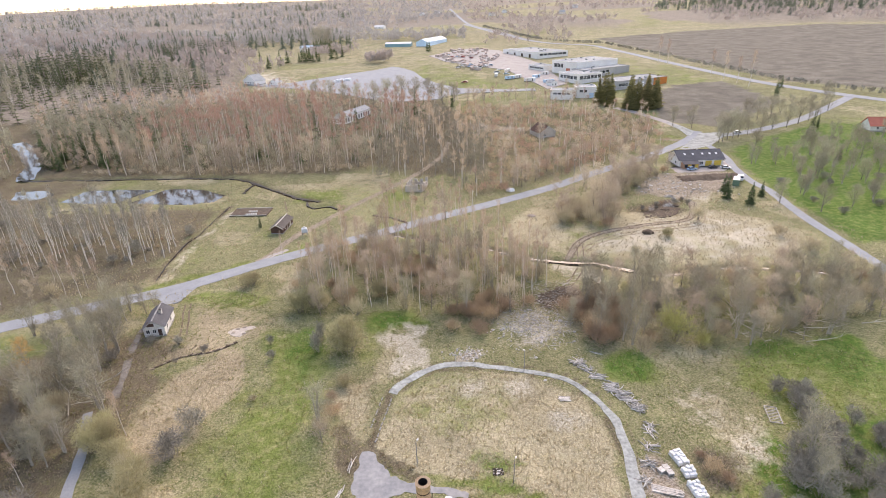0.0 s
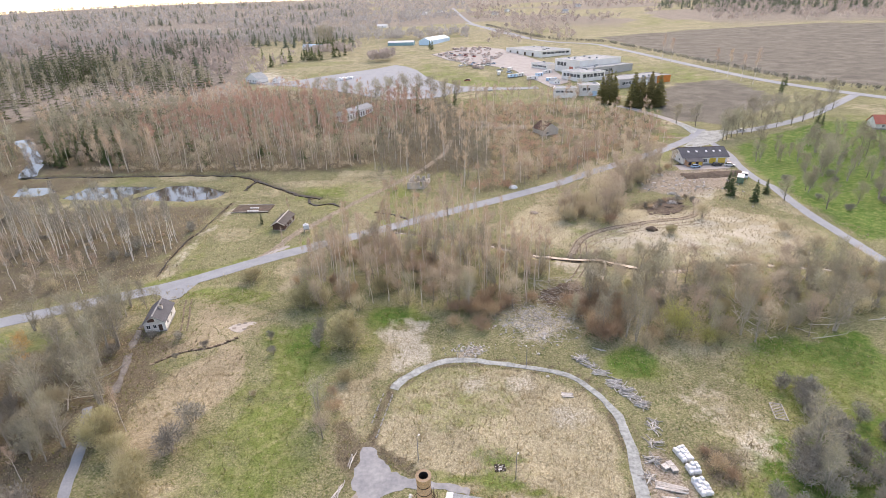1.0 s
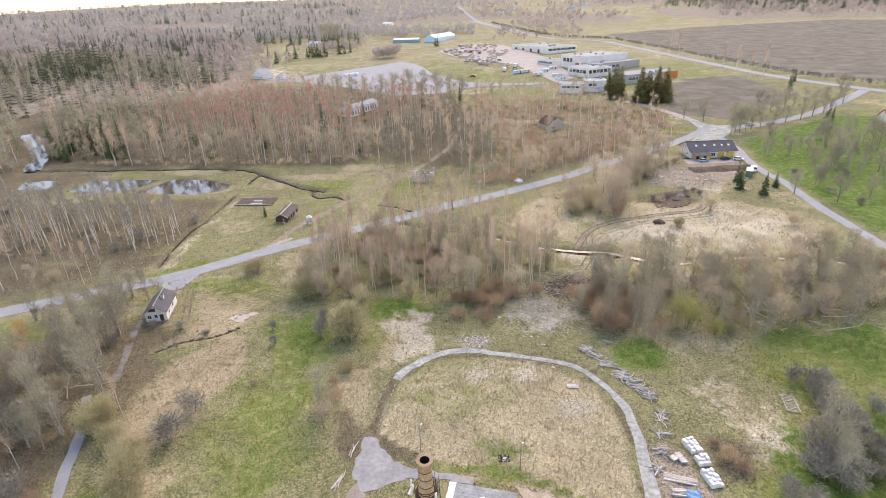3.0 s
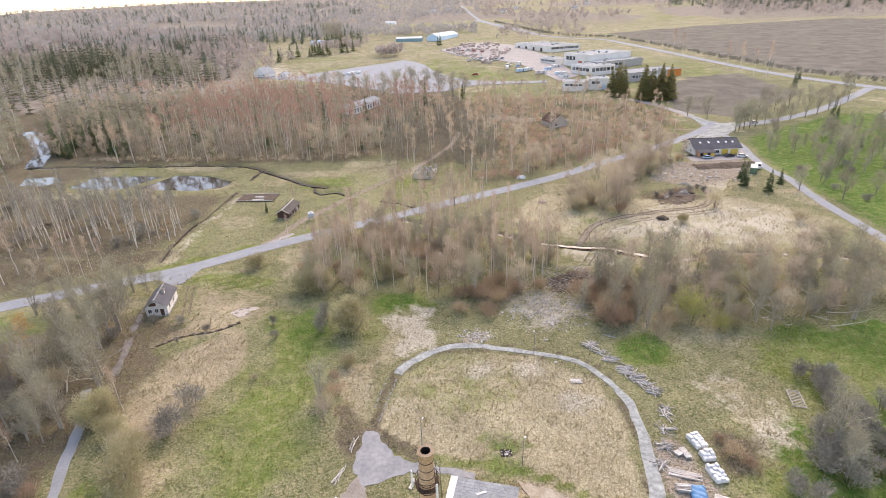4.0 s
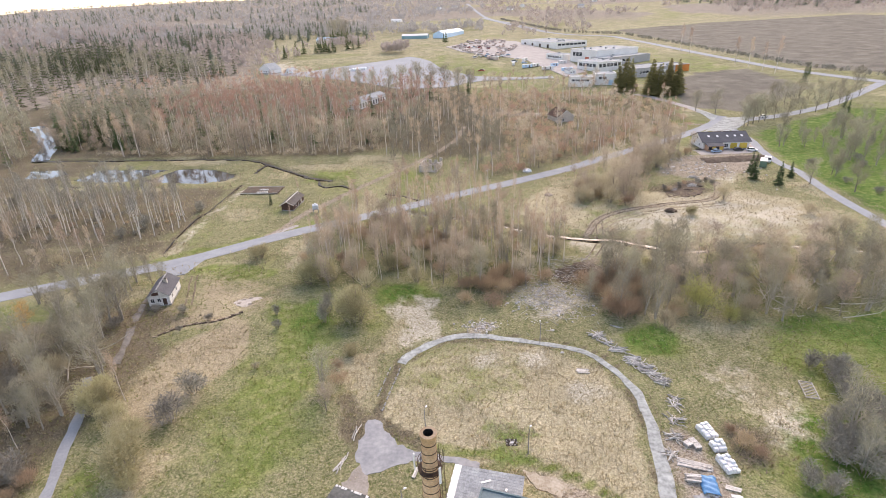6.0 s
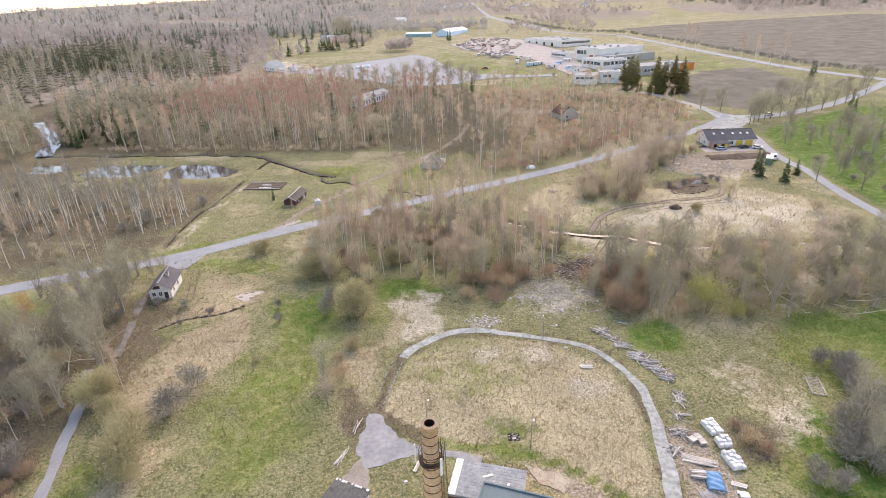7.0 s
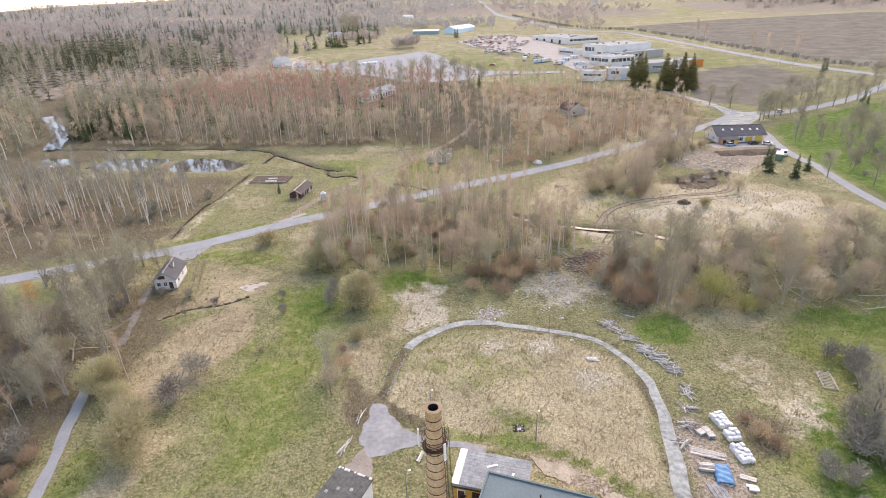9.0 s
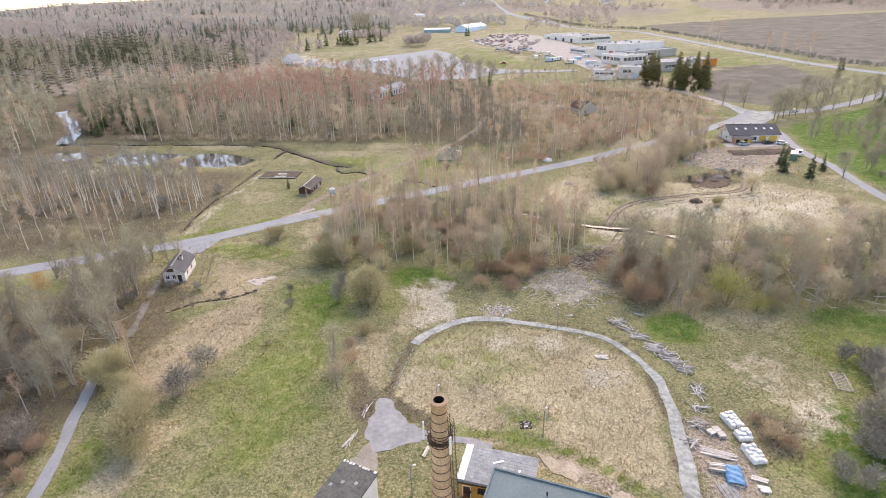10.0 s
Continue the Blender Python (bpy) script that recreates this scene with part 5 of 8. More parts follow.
# roadside trees and the green meadow
for x, y in ((149, 279), (156, 284), (164, 288), (179, 294), (198, 301), (218, 313), (163, 308), (184, 319), (201, 323), (221, 336), (236, 340), (250, 348), (148, 310), (152, 281), (160, 286), (170, 290), (188, 298), (208, 307), (173, 313), (192, 321), (211, 330), (228, 321), (243, 334), (140, 318)):
    BIGBARE.put(x, y, random.uniform(0.6, 0.95), random.uniform(0, 6))
for x, y in ((127, 186), (141, 196), (155, 237), (136, 176), (157, 259), (170, 227), (150, 205), (180, 250), (190, 220), (165, 190), (175, 210), (200, 235), (185, 265), (205, 255), (160, 215), (195, 200), (178, 185), (150, 180), (168, 245), (215, 270)):
    BIGBARE.put(x, y, random.uniform(0.45, 0.75), random.uniform(0, 6))
for x, y, s in ((203, 287, 0.85), (212, 296, 0.6), (186, 240, 0.7), (237, 381, 0.8), (240, 384, 0.7), (258, 410, 0.7),
                (-65.5, 178, 0.32)):
    SPRUCE.put(x, y, s, random.uniform(0, 6))
for x, y, s in ((114, 386, 1.25), (118, 381, 1.4), (122, 385, 1.42), (119, 390, 1.35), (129.5, 367, 1.42), (132.5, 372, 1.45), (134, 366, 1.3),
                (137.5, 371, 1.2), (140, 364, 1.42), (142.5, 370, 1.48), (146, 365, 1.38), (149, 370, 1.3), (144, 375, 1.4)):
    OLIVE_SPRUCE.put(x, y, s, random.uniform(0, 6), 1.6)
for x, y, s in ((110.5, 193, 0.66), (114, 202, 0.5), (115.8, 186, 0.6), (124.5, 194, 0.45)):
    SPRUCE.put(x, y, s, random.uniform(0, 6), 1.5, label="broad dark green spruce beside the container")
for x, y, s in ((-60, 408, 1.0), (-48, 402, 1.15), (-38, 406, 1.25), (-27, 403, 1.35), (-18, 408, 1.2), (-7, 403, 1.25), (3, 406, 1.05), (12, 412, 0.9), (-72, 420, 0.95), (-84, 430, 1.0), (-98, 440, 0.95)):
    BIGBARE.put(x, y, s, random.uniform(0, 6), 1.0, label="tall bare tree before the parking ground")
for x, y, s in ((-178, 845, 1.75), (-168, 838, 1.9), (-158, 842, 1.7)):
    BIGBARE.put(x, y, s, random.uniform(0, 6), 1.1, label="large round bare tree beside the far barn")
for x, y in ((225, 568), (237, 478), (239, 460), (241, 424), (228, 552), (240, 440)):
    BIRCH.put(x, y, random.uniform(1.2, 1.6), random.uniform(0, 6), label="tall white birch standing beside the highway")
grove([(134, 172), (160, 168), (235, 225), (250, 288), (172, 268), (146, 248)], 11, 26, ((ASH, 5), (BIGBARE, 1), (PLUM, 2)), (0.5, 0.95))
# single bushes of the meadow
for k, x, y, s, w in ((PLUM, -48, 77, 1.1, 0.95), (PLUM, -48.5, 69.5, 1.15, 1.1), (OLIVE, -50, 59, 1.3, 1.1), (OLIVE, -53, 65, 1.0, 1.0), (ASH, -24.5, 78, 0.75, 1.1), (OLIVE, -37, 118.5, 1.25, 1.0), (OLIVE, -34, 121, 1.4, 1.0), (ASH, -36, 122, 0.8, 1.0), (OSIER, -22, 79, 0.7, 1.3), (ALDER, -22.5, 72, 0.45, 1.2), (WILLOW, -23, 75.5, 0.6, 1.2), (PLUM, -41, 104, 0.6, 0.7), (PLUM, -39, 98, 0.55, 0.8),
                      (OLIVE, -22.2, 100.3, 1.6, 1.0), (OLIVE, -23.0, 101.0, 1.55, 1.0), (OLIVE, -63.5, 72, 1.25, 0.9), (PLUM, -28.8, 100, 1.3, 0.6), (PLUM, -29, 105, 1.2, 0.5), (OLIVE, -21, 88, 0.6, 1.1), (OLIVE, 74, 159, 0.6, 1.4), (OLIVE, -55, 134, 0.8, 1.4), (LIME, 52.5, 100.5, 1.55, 0.85), (LIME, 57.5, 97.5, 0.75, 0.9),
                      (OSIER, 35, 104, 1.2, 1.1), (OSIER, 38, 101, 1.0, 1.0), (PLUM, 66.5, 76, 0.9, 1.0), (OSIER, 43.6, 63.2, 0.6, 1.05), (OSIER, 45, 60.8, 0.5, 1.1), (OSIER, 43, 66, 0.4, 1.0),
                      (WILLOW, 60, 147, 0.5, 1.3), (WILLOW, 50, 178, 1.0, 1.6), (WILLOW, 90, 172, 1.0, 1.1), (WILLOW, 110, 157, 0.8, 1.3), (WILLOW, 112, 144, 0.9, 1.3), (WILLOW, 44, 176, 0.8, 1.5),
                      (WILLOW, 56, 186, 0.9, 1.5), (OSIER, 8, 106, 0.8, 1.4), (OSIER, 2, 107, 0.8, 1.2), (WILLOW, 44, 96, 0.8, 1.0), (OLIVE, 61, 98, 0.6, 1.0), (OSIER, -23, 84, 0.5, 1.2), (WILLOW, -39, 84, 0.3, 1.2),
                      (OLIVE, -62, 73, 1.1, 0.9), (OLIVE, -58, 69, 0.9, 1.0), (OLIVE, -64.5, 77, 0.9, 0.9), (WILLOW, -55, 66, 0.8, 1.0), (OLIVE, -48.5, 56, 0.8, 1.1), (BIRCH, -59.5, 75, 0.62, 1.0), (BIRCH, -71, 64, 0.5, 1.0), (LARCH, -91, 94.5, 0.9, 1.1), (BIRCH, -56, 181, 0.55, 0.6), (BIRCH, -51, 153, 0.5, 0.7), (BIRCH, -36, 177, 0.55, 0.6), (BIRCH, -22, 190, 0.75, 0.6),
                      (WILLOW, 66, 196, 1.1, 1.5), (WILLOW, 72, 205, 1.2, 1.6), (WILLOW, 82, 212, 1.1, 1.4), (WILLOW, 62, 188, 1.0, 1.3), (ALDER, 46, 200, 0.6, 1.2), (ALDER, 60, 212, 0.7, 1.2), (ALDER, 76, 225, 0.8, 1.2), (ALDER, 92, 236, 0.8, 1.2)):
    k.put(x, y, s, random.uniform(0, 6.28), w)
for x, y, s in ((49.5, 55.5, 0.8), (51.5, 54, 0.75), (55.5, 60, 0.85), (57.5, 63.5, 0.95), (58, 57, 0.9), (61, 60.5, 1.0), (64, 66, 1.0), (66, 71, 0.95), (57, 46, 0.8), (50.5, 49, 0.6)):
    PLUM.put(x, y, s, random.uniform(0, 6.28), 1.15)


# ---- far woods ----
def far_shapes(seed):
    """Rough shapes of a far bare tree and a far conifer, as triangles round the origin, 1 high."""
    rng = random.Random(seed)
    v, f = [], []
    for k in range(26):
        p = Vector((rng.gauss(0, 0.1), rng.gauss(0, 0.1), rng.uniform(0.22, 0.8)))
        way = Vector((rng.uniform(-0.7, 0.7), rng.uniform(-0.7, 0.7), rng.uniform(0.2, 1.4))).normalized()
        twig(v, f, p, way, rng.uniform(0.16, 0.3), rng.uniform(0.035, 0.06), rng)
    tv, tf = [], []
    tri_tube(tv, tf, [Vector((0, 0, -0.05)), Vector((0.01, 0, 0.75))], [0.011, 0.004], 3)
    cv, cf = [], []
    for i in range(7):
        z = 0.1 + 0.85 * i / 6
        r = 0.19 * (1 - z) + 0.02
        for k in range(6):
            a = rng.uniform(0, 6.28)
            b = len(cv)
            cv += [Vector((0, 0, z + 0.1)), Vector((math.cos(a - .4) * r, math.sin(a - .4) * r, z - 0.05)), Vector((math.cos(a + .4) * r, math.sin(a + .4) * r, z - 0.07 * rng.random()))]
            cf.append((b, b + 1, b + 2))
    return (v, f), (tv, tf), (cv, cf)


def far_wood(name, label, places, mat, shape_index, seed, size):
    """Many small far trees joined into one wood."""
    rng = np.random.RandomState(seed)
    shapes = [far_shapes(seed * 10 + i)[shape_index] for i in range(5)]
    places = np.array(places)
    co, fc, base = [], [], 0
    for i, (v, f) in enumerate(shapes):
        p = places[i::5]
        if not len(p):
            continue
        sv, sf = np.array([tuple(a) for a in v]), np.array([q for t in f for q in ((t,) if len(t) == 3 else ((t[0], t[1], t[2]), (t[0], t[2], t[3])))])
        h = rng.uniform(*size, len(p))
        a = rng.uniform(0, 6.28, len(p))
        w = rng.uniform(1.1, 1.7, len(p))
        x = (sv[None, :, 0] * np.cos(a)[:, None] - sv[None, :, 1] * np.sin(a)[:, None]) * (h * w)[:, None] + p[:, 0:1]
        y = (sv[None, :, 0] * np.sin(a)[:, None] + sv[None, :, 1] * np.cos(a)[:, None]) * (h * w)[:, None] + p[:, 1:2]
        z = sv[None, :, 2] * h[:, None] + rise(p[:, 0], p[:, 1])[:, None]
        co.append(np.stack([x, y, z], 2).reshape(-1, 3))
        fc.append((sf[None] + (base + np.arange(len(p)) * len(sv))[:, None, None]).reshape(-1, 3))
        base += len(p) * len(sv)
    me = bpy.data.meshes.new(name)
    mesh_arrays(me, np.concatenate(co), np.concatenate(fc))
    me.materials.append(mat)
    return tagged(new(name, me), label, "woods", kind="stuff")


def far_places(n, seed, poly=None, near=0, far=0, az=(0, 0), gaps=None):
    rng = np.random.RandomState(seed)
    if poly is not None:
        xs, ys = [p[0] for p in poly], [p[1] for p in poly]
        x, y = rng.uniform(min(xs), max(xs), n), rng.uniform(min(ys), max(ys), n)
        keep = depth_in(x, y, poly) > 0
    else:
        d = near * (far / near) ** rng.rand(n)
        a = np.radians(rng.uniform(*az, n))
        x, y = d * np.sin(a), d * np.cos(a)
        keep = np.ones(n, bool)
    if gaps is not None:
        keep &= vnoise(x, y, 160, 8) > gaps
    for line, w in ((HIGHWAY, 14), (FAR_ROAD, 14)):
        keep &= from_line(x, y, line[::4] + line[-1:]) > w
    for p, s in FIELD + GREEN[-2:]:
        keep &= depth_in(x, y, p) < 0
    for p in (LOT, YARD):
        keep &= depth_in(x, y, p) < -4
    return np.stack([x[keep], y[keep]], 1)


WEST_WOOD = [(-560, 400), (-560, 640), (-330, 620), (-210, 530), (-230, 580), (-330, 900), (-520, 1100), (-1100, 1200), (-1000, 500), (-500, 250)]
sets = [np.concatenate([far_places(5200, 1, WEST_WOOD)[:1900],
                        far_places(300, 3, [(-200, 530), (-150, 600), (-330, 900), (-420, 800)])]),
        far_places(5700, 4, None, 900, 3900, (-58, 3), 0.25), far_places(3000, 5, None, 1150, 3900, (3, 56), 0.34)]
# Twig colours lifted towards pale grey, painting in the haze of distance.
hazed_twigs = [twig_material("hazed_birch_twigs", (0.40, 0.355, 0.32), (0.47, 0.42, 0.38), 0.05, 0.5), twig_material("hazed_grey_twigs", (0.37, 0.355, 0.34), (0.43, 0.415, 0.40), 0.05, 0.5)]
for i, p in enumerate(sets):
    far_wood("far_wood", "distant leafless birch and alder woods, twigs paled for haze", p, hazed_twigs[i % 2], 0, 20 + i, (11, 17))
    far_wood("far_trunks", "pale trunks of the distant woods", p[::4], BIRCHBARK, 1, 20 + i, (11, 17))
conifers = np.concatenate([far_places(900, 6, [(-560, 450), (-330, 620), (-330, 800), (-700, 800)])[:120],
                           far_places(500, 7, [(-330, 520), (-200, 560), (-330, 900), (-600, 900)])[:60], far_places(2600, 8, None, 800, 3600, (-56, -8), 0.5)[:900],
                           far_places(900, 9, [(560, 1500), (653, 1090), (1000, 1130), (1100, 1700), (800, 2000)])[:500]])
# Far spruces wear the haze-paled needle colour.
far_wood("far_spruces", "distant spruces among bare woods, needles paled for haze", conifers, HAZED_NEEDLES, 2, 30, (13, 20))
line = np.array([(x + 15, y + 3) for x, y in HIGHWAY])
k = np.repeat(np.arange(len(line) - 1), 3)
u = np.random.RandomState(3).rand(len(k), 1)
hedge = line[k] * (1 - u) + line[k + 1] * u + np.random.RandomState(4).uniform(-1.5, 1.5, (len(k), 2))
far_wood("hedge", "dark bare hedge along the highway", hedge[hedge[:, 1] < 1150], TWIG_PLUM, 0, 40, (4, 6))
belt = np.concatenate([far_places(170, 50, [(60, 800), (190, 770), (225, 980), (130, 1150)]), far_places(40, 51, [(-80, 640), (-50, 640), (-56, 690), (-90, 690)]), far_places(60, 52, [(-200, 690), (-110, 720), (-100, 790), (-180, 780)])])
far_wood("tree_belt", "bare trees round the works and fields", belt, hazed_twigs[0], 0, 41, (9, 16))
far_wood("spruce_row", "row of dark spruces beyond the parking ground", np.concatenate([np.array([(-219, 698), (-187, 622), (-181, 648), (-175, 658), (-165, 674), (-161, 672), (-158.5, 675), (-156, 678), (-152, 673), (-148, 671), (-144, 674), (-141, 675), (-131, 699), (-124, 697), (-120, 717)], float), far_places(24, 54, [(-172, 775), (-140, 775), (-140, 800), (-172, 800)]), np.array([(-13.0, 757.0), (-10.0, 755.0)])]), NEEDLES, 2, 42, (10, 18))


# ---- buildings ----
def side_matrix(side, w, l):
    """From a wall's own axes (along, out, up) to the building's."""
    if side == "f":
        return Matrix(((1, 0, 0, 0), (0, 1, 0, 0), (0, 0, 1, 0), (0, 0, 0, 1)))
    if side == "b":
        return Matrix.Translation((w, l, 0)) @ Matrix.Rotation(math.pi, 4, "Z")
    if side == "l":
        return Matrix.Translation((0, l, 0)) @ Matrix.Rotation(-math.pi / 2, 4, "Z")
    return Matrix.Translation((w, 0, 0)) @ Matrix.Rotation(math.pi / 2, 4, "Z")


def window(parent, m, x, z, w, h, frame_mat, bars=1, name="window", pane_mat=None):
    """A window: frame, sill and pane on a wall."""
    bm = bmesh.new()
    t = 0.07 if w < 2.5 else 0.12
    for r in ((x, z, x + w, z + t), (x, z + h - t, x + w, z + h), (x, z, x + t, z + h), (x + w - t, z, x + w, z + h)):
        box(bm, r[0], -0.05, r[1], r[2], 0.05, r[3], m)
    for k in range(bars):
        c = x + w * (k + 1) / (bars + 1)
        box(bm, c - t / 2, -0.04, z, c + t / 2, 0.04, z + h, m)
    ob = part(name, bm, frame_mat, parent)
    bm = bmesh.new()
    box(bm, x + t * 0.5, -0.02, z + t * 0.5, x + w - t * 0.5, 0.03, z + h - t * 0.5, m)
    part("pane", bm, pane_mat or GLASS, ob)
    bm = bmesh.new()
    box(bm, x - 0.05, -0.12, z - 0.06, x + w + 0.05, 0.0, z, m)
    part("sill", bm, frame_mat, ob)
    return ob


def door(parent, m, x, w, h, mat, name="door", z=0.0, ribs=0):
    bm = bmesh.new()
    box(bm, x, -0.05, z, x + w, 0.03, z + h, m)
    for k in range(ribs):
        q = z + h * (k + 1) / (ribs + 1)
        box(bm, x + 0.06, -0.075, q - 0.03, x + w - 0.06, -0.05, q + 0.03, m)
    ob = part(name, bm, mat, parent)
    bm = bmesh.new()
    for r in ((x - 0.1, z, x, z + h + 0.1), (x + w, z, x + w + 0.1, z + h + 0.1), (x, z + h, x + w, z + h + 0.1)):
        box(bm, r[0], -0.08, r[1], r[2], 0.02, r[3], m)
    part("door_frame", bm, WHITE, ob)
    bm = bmesh.new()
    box(bm, x + w - 0.2, -0.13, z + h * 0.47, x + w - 0.08, -0.05, z + h * 0.5, m)
    part("handle", bm, STEEL, ob)
    return ob


def prism(bm, poly, y0, y1):
    """A polygon in x and z drawn out along y."""
    a, b = [bm.verts.new((x, y0, z)) for x, z in poly], [bm.verts.new((x, y1, z)) for x, z in poly]
    bm.faces.new(a)
    bm.faces.new(b[::-1])
    for i in range(len(poly)):
        j = (i + 1) % len(poly)
        bm.faces.new((a[i], b[i], b[j], a[j]))


def gabled(name, label, m, w, l, eave, ridge, wall_mat, roof_mat, windows=(), doors=(), over=0.4, chimneys=(), skylights=(), trim=None, ribs=0, gable_mat=None):
    """A house with a saddle roof, its ridge along local y."""
    ob = thing(name, label, "building", at=m)
    bm = bmesh.new()
    prism(bm, [(0, -0.4), (w, -0.4), (w, eave), (w / 2, ridge - 0.12), (0, eave)], 0, l)
    part("wall", bm, wall_mat, ob)
    bm = boxes((-0.06, -0.06, -0.4, w + 0.06, l + 0.06, 0.3))
    part("plinth", bm, CONCRETE, ob)
    slope = (ridge - eave) / (w / 2)
    for s in (-1, 1):
        bm = bmesh.new()
        x0 = w / 2
        x1 = w / 2 + s * (w / 2 + over)
        z1 = ridge - slope * (w / 2 + over)
        poly = [(x0, ridge), (x1, z1), (x1, z1 + 0.13), (x0, ridge + 0.13)]
        prism(bm, poly, -over, l + over)
        roof = part("roof", bm, roof_mat, ob)
        n = ribs
        for k in range(n):
            bm = bmesh.new()
            y = -over + (l + 2 * over) * (k + 0.5) / n
            prism(bm, [(x0, ridge + 0.125), (x1, z1 + 0.125), (x1, z1 + 0.165), (x0, ridge + 0.165)], y - 0.03, y + 0.03)
            part("roof_seam", bm, roof_mat, roof)
        bm = bmesh.new()
        prism(bm, [(x0, ridge - 0.08), (x1, z1 - 0.08), (x1, z1 + 0.15), (x0, ridge + 0.15)], -over - 0.04, -over)
        part("bargeboard", bm, trim or WHITE, roof)
        for u, d in skylights:
            if s == -1:
                bm = bmesh.new()
                a, b = w / 2 - d, w / 2 - d - 1.0
                za, zb = ridge - slope * d, ridge - slope * (d + 1.0)
                prism(bm, [(a, za + 0.12), (b, zb + 0.12), (b, zb + 0.22), (a, za + 0.22)], u, u + 0.9)
                part("skylight", bm, WHITE, roof)
    bm = boxes((w / 2 - 0.16, -over, ridge + 0.08, w / 2 + 0.16, l + over, ridge + 0.19))
    part("ridge_cap", bm, trim or roof_mat, ob)
    for x, y, h in chimneys:
        bm = boxes((x - 0.35, y - 0.35, eave, x + 0.35, y + 0.35, ridge + h), (x - 0.42, y - 0.42, ridge + h - 0.15, x + 0.42, y + 0.42, ridge + h))
        part("chimney", bm, material_cache("BRICKWALL"), ob)
    for side, x, z, ww, hh, *bars in windows:
        window(ob, side_matrix(side, w, l), x, z, ww, hh, WHITE, *(bars or (1,)))
    for side, x, ww, hh, mat, *more in doors:
        door(ob, side_matrix(side, w, l), x, ww, hh, mat, *more)
    return ob


CACHE = {}


def material_cache(key):
    if key not in CACHE:
        CACHE[key] = material("pale_flue_brick", (0.42, 0.38, 0.34), (0.58, 0.54, 0.5), 1, 8, 0.9, 0.3)
    return CACHE[key]


def at(x, y, turn, z=None):
    return pose(x, y, float(rise(x, y)) if z is None else z, 0, 0, turn)


# small white house by the road
white = gabled("cottage", "small stained white plastered house with grey roof", at(-72.6, 108.2, 11.5), 4.8, 8.8, 2.7, 4.4, PLASTER, DARKROOF,
               [("f", 0.5, 1.0, 0.9, 1.1), ("f", 2.0, 1.0, 0.8, 1.1), ("r", 1.6, 1.0, 0.9, 1.1), ("r", 5.0, 1.0, 0.9, 1.1)], [("f", 3.2, 0.9, 2.0, BROWNWOOD)], 0.3, [(3.2, 4.6, 0.5)], trim=CONCRETE, ribs=0)
# dormer hole at the front of its roof
part("dormer", boxes((1.0, -0.1, 2.9, 2.6, 1.2, 3.7)), BROWNWOOD, white)

# brown shed with its dark door and firewood lean-to
shed = gabled("shed", "dark brown wooden shed with grey roof", at(-59.8, 171.8, -5), 4.1, 10.6, 2.2, 3.3, BROWNWOOD, material("weathered_brown_grey_roof", (0.085, 0.075, 0.068), (0.15, 0.135, 0.122), 0.5, 4, 0.9, 0.2),
              [("r", 2.4, 0.9, 0.9, 0.8)], [("r", 5.0, 1.6, 1.9, IRON), ("r", 7.6, 0.9, 1.9, PALEWOOD)], 0.45, trim=PALEWOOD)
for k in range(9):
    part("board", boxes((4.1, 0.3 + k * 1.08, 0.3, 4.14, 0.42 + k * 1.08, 2.2)), BROWNWOOD, shed)

# yellow house with garages
yellow = gabled("house", "long pale house with yellow garage doors and dark grey roof", at(130.4, 236.8, 90.5), 12.4, 20.2, 3.5, 6.4, PANEL, DARKROOF,
                [("b", 3.0, 1.0, 1.2, 1.2), ("b", 8.0, 1.0, 1.2, 1.2), ("b", 5.4, 3.6, 1.2, 1.0)], (), 0.7,
                [(6.2, 10, 0.6)], [(1.8, 2.4), (4.8, 2.4), (8.2, 2.4), (12.6, 2.4), (16.4, 2.4)], trim=BROWNWOOD)
ml = side_matrix("l", 12.4, 20.2)
door(yellow, ml, 16.0, 3.4, 2.7, YELLOW, "garage_door", ribs=4)
door(yellow, ml, 12.0, 3.0, 2.7, YELLOW, "garage_door", ribs=4)
window(yellow, ml, 9.0, 0.9, 2.0, 1.5, WHITE, 2)
annex = boxes((-3.4, 12.6, -0.3, 0.0, 19.4, 2.4))
part("annex", annex, material("salmon_boards", (0.45, 0.26, 0.16), (0.58, 0.36, 0.24), 0.6, 5, 0.8, 0.2), yellow)
bm = bmesh.new()
prism(bm, [(-3.9, 2.35), (0.0, 3.25), (0.0, 3.37), (-3.9, 2.47)], 12.2, 19.8)
part("annex_roof", bm, DARKROOF, yellow)
for k in range(4):
    part("annex_pane", boxes((-3.46, 13.0 + k * 1.6, 0.7, -3.38, 14.3 + k * 1.6, 2.1)), GLASS if k % 2 else YELLOW, yellow)
bank = bmesh.new()
NB, MB = 34, 8
rows = [[bank.verts.new((103 + 27 * i / NB, 215 + 10 * j / MB + 2.5 * i / NB, -0.25 + (1.2 * math.sin(math.pi * min(1, j / MB * 1.1 + 0.02)) if 0 < j < MB and 0 < i < NB else 0)
                         * (0.6 + 0.7 * float(vnoise(i, j, 2.5, 51))))) for j in range(MB + 1)] for i in range(NB + 1)]
for i in range(NB):
    for j in range(MB):
        bank.faces.new((rows[i][j], rows[i + 1][j], rows[i + 1][j + 1], rows[i][j + 1])).smooth = True
tagged(part("earth_bank", bank, material("dark_earth", (0.07, 0.052, 0.038), (0.17, 0.13, 0.095), 0.5, 3, 0.95, 0.6), None), "dark bare earth bank below the yard", "earth bank", kind="structure")

